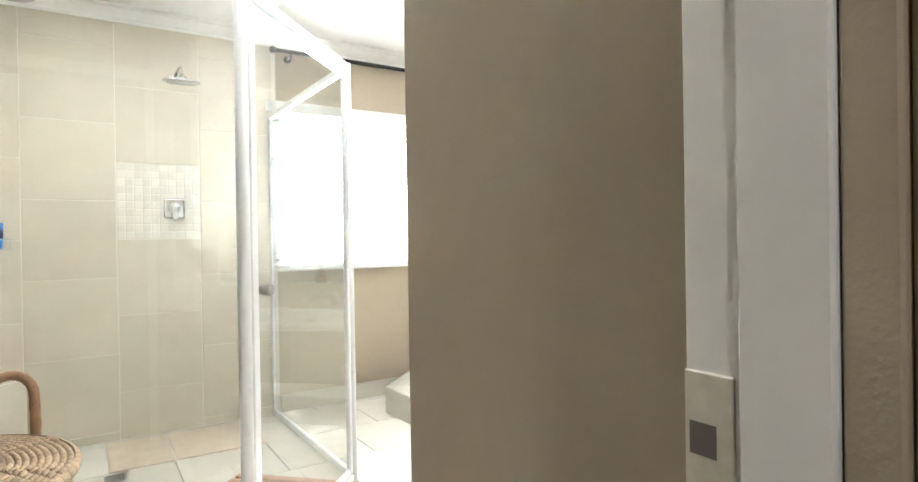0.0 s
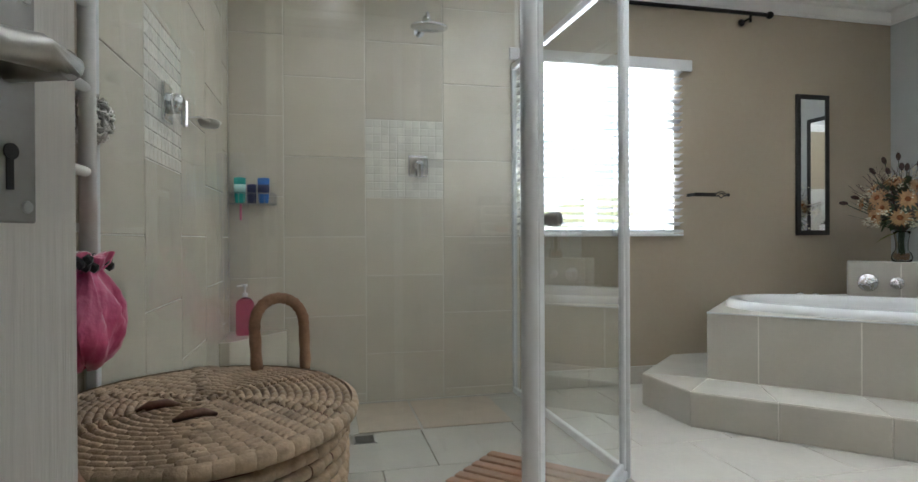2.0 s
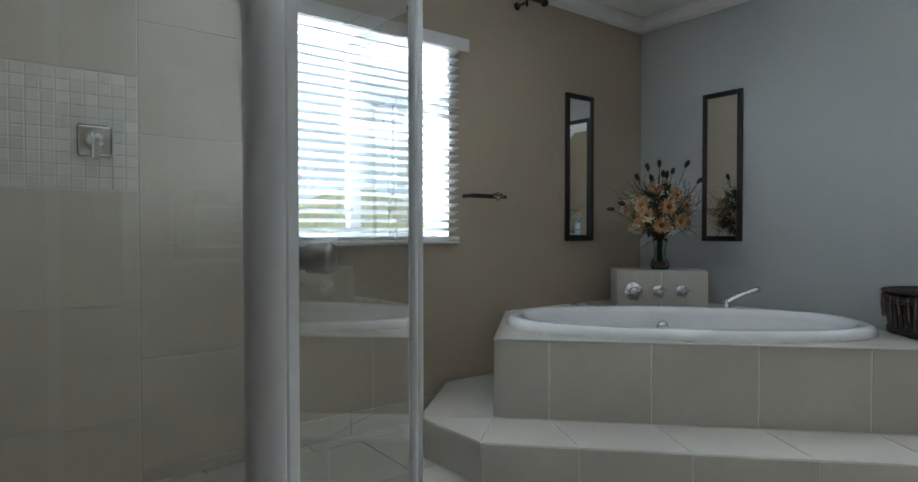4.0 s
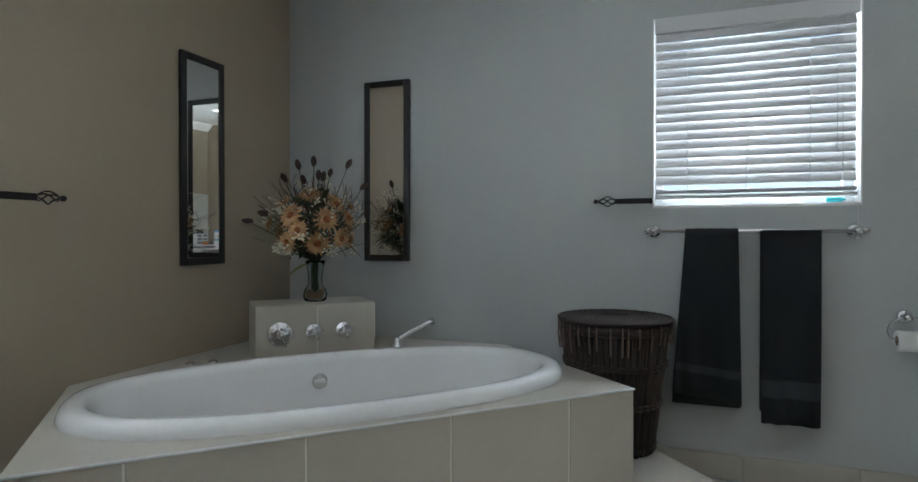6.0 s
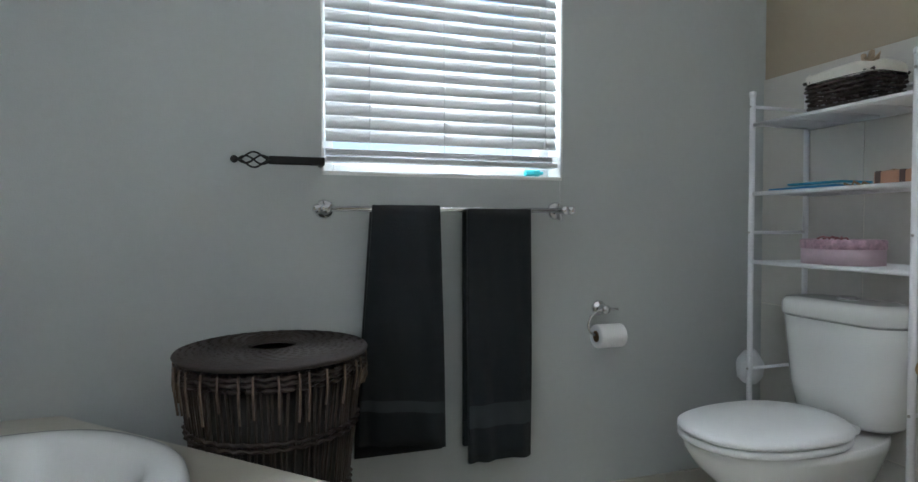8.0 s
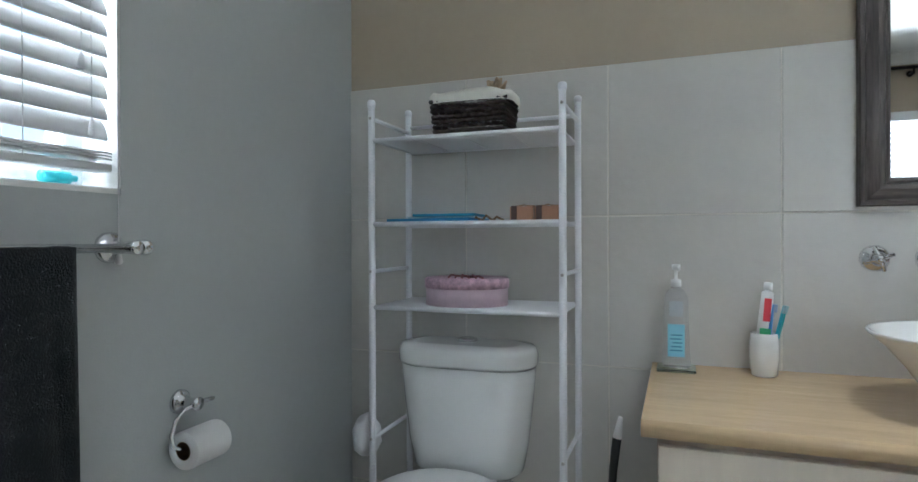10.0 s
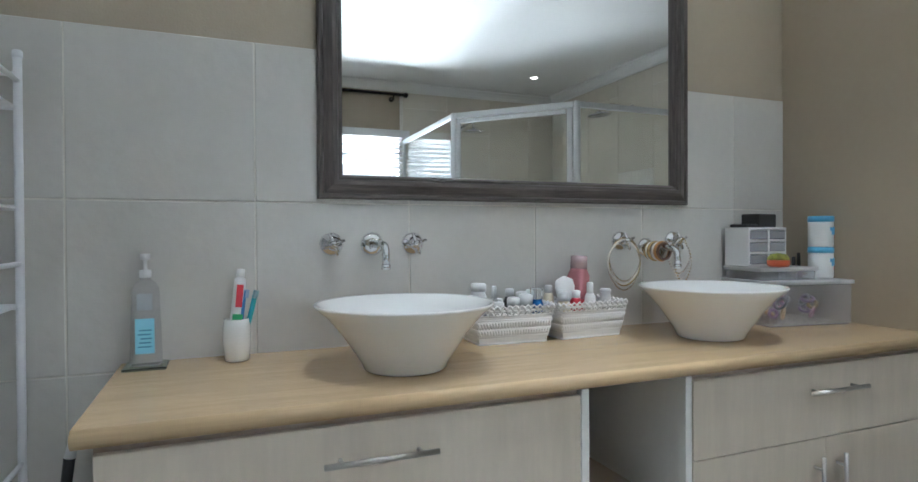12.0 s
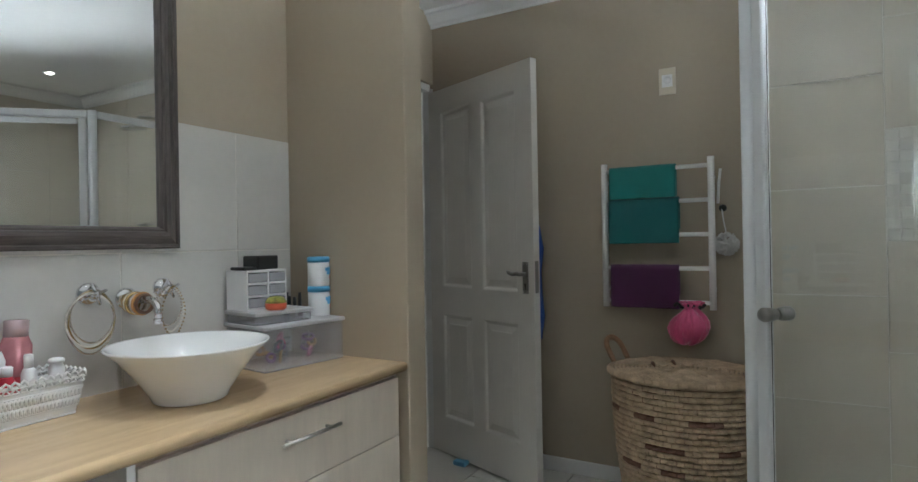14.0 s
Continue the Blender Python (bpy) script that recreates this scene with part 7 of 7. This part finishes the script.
def daisy(p, d, r):
    fl = part("flower", B(), ORNC, bq, "orange daisy with spiky petals")
    bm = B()
    m_ = Matrix.Translation(p) @ place(d)
    lathe(bm, [(0.001, -0.010), (r * 0.20, -0.006), (r * 0.26, 0.006), (r * 0.16, 0.014), (0.001, 0.016)], 12, m=m_)
    bm.to_mesh(fl.data)
    bm.free()
    bm = B()
    for layer, (n_, rr, lift) in enumerate(((15, r, 0.10), (13, r * 0.82, 0.42), (9, r * 0.58, 0.85))):
        for k in range(n_):
            a = 2 * math.pi * (k + 0.37 * layer + random.uniform(-0.2, 0.2)) / n_
            rr_ = rr * random.uniform(0.86, 1.1)
            q = Vector((math.cos(a), math.sin(a), 0))
            w = Vector((-q.y, q.x, 0)) * (r * 0.125)
            pts = [q * (r * 0.12), q * (rr_ * 0.55) + Vector((0, 0, lift * rr_ * 0.40)), q * rr_ + Vector((0, 0, lift * rr_ * 0.62 - 0.004))]
            v = [bm.verts.new(m_ @ x) for x in (pts[0] - w * 0.5, pts[0] + w * 0.5, pts[1] + w, pts[1] + Vector((0, 0, -0.003)), pts[1] - w, pts[2])]
            bm.faces.new((v[0], v[1], v[2], v[3])), bm.faces.new((v[0], v[3], v[4])), bm.faces.new((v[3], v[2], v[5])), bm.faces.new((v[4], v[3], v[5]))
    part("petals", bm, ORNG, fl)


def bq_dir(az, el):
    """az 0 faces the bath front, positive to its right; el up."""
    h = -V * math.cos(radians(az)) + U * math.sin(radians(az))
    return (h * math.cos(radians(el)) + Vector((0, 0, 1)) * math.sin(radians(el))).normalized()


C0 = Vector((0, 0, 0.275))
for az, el, dist, r in ((-8, -28, 0.135, 0.066), (-58, -24, 0.145, 0.062), (4, 8, 0.150, 0.062), (-48, 14, 0.145, 0.066), (52, 12, 0.135, 0.060), (-22, 48, 0.150, 0.062), (42, 48, 0.130, 0.055), (-88, 2, 0.165, 0.055), (75, 30, 0.150, 0.055), (70, -22, 0.140, 0.058), (150, 10, 0.135, 0.06), (-150, 15, 0.135, 0.06), (180, 45, 0.12, 0.06), (22, 30, 0.155, 0.052), (-35, -6, 0.15, 0.055), (28, -18, 0.15, 0.055), (-75, 35, 0.15, 0.05), (110, -5, 0.14, 0.055), (-120, -10, 0.14, 0.055)):
    d = bq_dir(az, el)
    p = C0 + d * (dist * 1.22)
    daisy(p, (d + Vector((0, 0, 0.15))).normalized(), r * 1.02)
    stem_to(p)
for k in range(52):   # sprays of small cream buds
    d = bq_dir(random.uniform(-180, 180), random.uniform(-35, 70))
    p = C0 + d * random.uniform(0.15, 0.245)
    stem_to(p, 0.0012)
    bm = B()
    for q in range(9):
        o = p + Vector((random.gauss(0, 0.016), random.gauss(0, 0.016), random.gauss(0, 0.014)))
        bmesh.ops.create_icosphere(bm, subdivisions=1, radius=random.uniform(0.0045, 0.0075), matrix=Matrix.Translation(o) @ Matrix.Diagonal((1, 1, 0.7, 1)))
        tube(bm, [p - d * 0.03, o], 0.0008, 3)
    part("bud_spray", bm, BUDW, bq, "spray of tiny cream buds")
for az, el, dist in ((-42, 62, 0.30), (-15, 72, 0.30), (38, 55, 0.335), (75, 40, 0.29), (-82, 4, 0.30), (-60, 50, 0.27), (-5, 58, 0.26), (10, 66, 0.24), (140, 60, 0.3), (-75, 12, 0.25), (-30, 52, 0.25)):
    d = bq_dir(az, el)
    p = C0 + d * dist
    stem_to(p, 0.0020, 0.35)
    lathe(bm := B(), [(0.001, -0.024), (0.008, -0.018), (0.013, -0.002), (0.012, 0.012), (0.006, 0.024), (0.001, 0.027)], 12, m=Matrix.Translation(p) @ place(d))
    part("seed_head", bm, TEAS, bq, "dark brown teasel seed head")
bm = B()
for k in range(130):   # fine curly twigs above
    d = bq_dir(random.uniform(-180, 180), random.uniform(42, 85))
    pts = [NECK]
    p = NECK + Vector((d.x, d.y, d.z)) * 0.12
    L_ = random.uniform(0.18, 0.31)
    for j in range(7):
        pts.append(p + d * (L_ * j / 6) + Vector((math.sin(j * 1.6 + k), math.cos(j * 1.3 + 2 * k), math.sin(j + k))) * 0.017)
    tube(bm, pts, 0.0013, 4)
part("twig_tangle", bm, TWIG, bq, "fine curly brown twigs")
bm = B()
for k in range(9):   # grass blades leaning out
    d = bq_dir(-90 + random.uniform(-40, 30) if k < 6 else random.uniform(0, 180), random.uniform(8, 45))
    tube(bm, [NECK, NECK + d * 0.16 + Vector((0, 0, 0.05)), NECK + d * 0.30 + Vector((0, 0, 0.06))], 0.0011, 4, radii=[0.0014, 0.0012, 0.0006])
part("grass_blades", bm, STEM, bq)


def leaf(p, d, l, w, m_, lab=""):
    bm = B()
    s = d.cross(Vector((0, 0, 1))).normalized()
    n_ = s.cross(d)
    rows = []
    for j in range(7):
        t = j / 6
        c = p + d * (l * t) - Vector((0, 0, 0.25 * l * t * t))
        ww = w * math.sin(math.pi * min(t * 0.92 + 0.06, 1)) ** 0.8
        rows.append([bm.verts.new(c - s * ww + n_ * ww * 0.25), bm.verts.new(c), bm.verts.new(c + s * ww + n_ * ww * 0.25)])
    for a, b in zip(rows, rows[1:]):
        for k in range(2):
            bm.faces.new((a[k], a[k + 1], b[k + 1], b[k])).smooth = True
    part("leaf", bm, m_, bq, lab)


for k in range(120):
    d = bq_dir(random.uniform(-180, 180), random.uniform(-40, 75))
    leaf(C0 + d * random.uniform(0.04, 0.13), d, random.uniform(0.07, 0.13), random.uniform(0.010, 0.018), LEAF)
leaf(NECK + Vector((0, 0, 0.01)), bq_dir(-75, -12), 0.135, 0.022, LEAFY, "yellow-green drooping leaf")
leaf(NECK + Vector((0, 0, 0.08)), bq_dir(-60, 10), 0.12, 0.02, LEAFY, "yellow-green leaf")
leaf(NECK + Vector((0, 0, 0.16)), bq_dir(45, 30), 0.14, 0.016, LEAFY, "yellow-green leaf")
tagged(part("stem_tangle", stems, STEM, bq), kind="stuff")

# ---- tiles: one object each, alike sizes share a mesh ----
_cache = {}


def tile_mesh(w, h, t, material, c=0.0016):
    """A flat tile with chamfered edges, lying in x and y, its face at z = t."""
    key = (round(w, 4), round(h, 4), round(t, 4), material.name)
    if key not in _cache:
        bm = B()
        loops = [[bm.verts.new((sx * (w / 2 - d), sy * (h / 2 - d), z)) for sx, sy in ((-1, -1), (1, -1), (1, 1), (-1, 1))] for d, z in ((0, 0), (0, t - c), (c, t))]
        for a, b in zip(loops, loops[1:]):
            for k in range(4):
                bm.faces.new((a[k], a[(k + 1) % 4], b[(k + 1) % 4], b[k]))
        bm.faces.new(loops[-1])
        _cache[key] = mesh_of("tile", bm, material)
    return _cache[key]


def lay(x0, x1, y0, y1, gap, t, material, place_, parent, name="tile"):
    if x1 - x0 < 0.02 or y1 - y0 < 0.015:
        return
    w, h = x1 - x0 - gap, y1 - y0 - gap
    jig = pose(0, 0, random.uniform(-0.0003, 0.0003), random.uniform(-0.03, 0.03), random.uniform(-0.03, 0.03), 0)
    piece(name, tile_mesh(w, h, t, material), place_ @ Matrix.Translation(((x0 + x1) / 2, (y0 + y1) / 2, 0)) @ jig, parent)


random.seed(21)
# floor: running bond, rows along x
FP = 0.46
r = 0
y = 3.10 - 7 * FP - FP
while y < YN:
    off = 0.15 if r % 2 == 0 else 0.38
    x = off - 4 * FP
    while x < XE:
        x0, x1, y0, y1 = max(x, XW + 0.001), min(x + FP, XE - 0.001), max(y, -0.16), min(y + FP, YN - 0.001)
        if x1 > x0 and y1 > y0:
            lay(x0, x1, y0, y1, 0.005, 0.009, FTILE, Matrix.Translation((0, 0, -0.009)), floor)
        x += FP
    y += FP
    r += 1
# south wall: square tiles up to head height
SWT = Matrix(((1, 0, 0, 0), (0, 0, 1, 0), (0, 1, 0, 0), (0, 0, 0, 1)))
xs_ = [PX1, 0.82, 1.255, 1.69, 2.12, 2.558, 3.0, 3.435, XE]
zs_ = [0.0, 0.30, 0.735, 1.170, 1.606]
bm = B()
box(bm, PX1 + 0.001, YS, 0.0, XE - 0.001, YS + 0.0065, 1.604)
wall_grout = tagged(part("tile_bed", bm, GROUT, wall_s), "")
for a, b in zip(xs_, xs_[1:]):
    for c, d in zip(zs_, zs_[1:]):
        place_ = Matrix(((-1, 0, 0, 0), (0, 0, 1, YS + 0.001), (0, 1, 0, 0), (0, 0, 0, 1)))
        lay(-b, -a, c, d, 0.004, 0.009, CTILE, place_, wall_s)
# shower walls: columns of square tiles, each second column shifted by half a tile
TP = 0.444


def shower_wall(cols, place_, parent, mosaic_col, ztop, width_sign=1):
    for k, (a, b, shift) in enumerate(cols):
        z = 1.606 - 5 * TP + (TP / 2 if shift else 0)
        while z < ztop:
            z0, z1 = max(z, 0.002), min(z + TP, ztop)
            if k == mosaic_col and abs(z - (1.606 - TP)) < 0.01:
                mp = (b - a) / 10
                for i in range(10):
                    for j in range(10):
                        lay(a + i * mp, a + (i + 1) * mp, z0 + j * TP / 10, z0 + (j + 1) * TP / 10, 0.004, 0.009, MOSAIC, place_, parent, "mosaic_tile")
            elif z1 > z0:
                lay(a, b, z0, z1, 0.004, 0.009, WTILE, place_, parent)
            z += TP


north_place = Matrix(((1, 0, 0, 0), (0, 0, -1, YN - 0.001), (0, 1, 0, 0), (0, 0, 0, 1)))
bm = B()
box(bm, XW + 0.001, YN - 0.0065, 0.0, 1.078, YN, ZC - 0.083)
part("tile_bed", bm, GROUT, wall_n)
shower_wall([(XW + 0.010, -0.285, 0), (-0.285, 0.160, 1), (0.160, 0.607, 0), (0.607, 1.052, 1)], north_place, wall_n, 2, ZC - 0.083)
west_place = Matrix(((0, 0, 1, XW + 0.001), (1, 0, 0, 0), (0, 1, 0, 0), (0, 0, 0, 1)))
bm = B()
box(bm, XW, 1.690, 0.0, XW + 0.0065, YN - 0.011, ZC - 0.083)
part("tile_bed", bm, GROUT, wall_w)
shower_wall([(1.690, 2.112, 1), (2.112, 2.558, 0), (2.558, 3.004, 1), (3.004, 3.45, 0), (3.45, YN - 0.011, 1)], west_place, wall_w, 1, ZC - 0.083)
# tile skirtings
for name, a, b, place_ in (("east", 0.012, 1.87, Matrix(((0, 0, -1, XE - 0.0005), (1, 0, 0, 0), (0, 1, 0, 0), (0, 0, 0, 1)))), ("north", 1.085, 2.09, north_place)):
    sk = tagged(new("baseboard_" + name), "beige tile skirting along the wall foot", "skirting", kind="structure")
    q = a
    while q < b - 0.03:
        q1 = min(q + 0.435, b)
        lay(q, q1, 0.0, 0.115, 0.004, 0.009, BTILE, place_, sk, "skirting_tile")
        q = q1
bm = B()
box(bm, XW + 0.0005, 0.0, 0.0, XW + 0.014, 1.685, 0.072, 0.004)
structure("baseboard_west", bm, WHITE, "white painted wooden skirting board", "skirting")
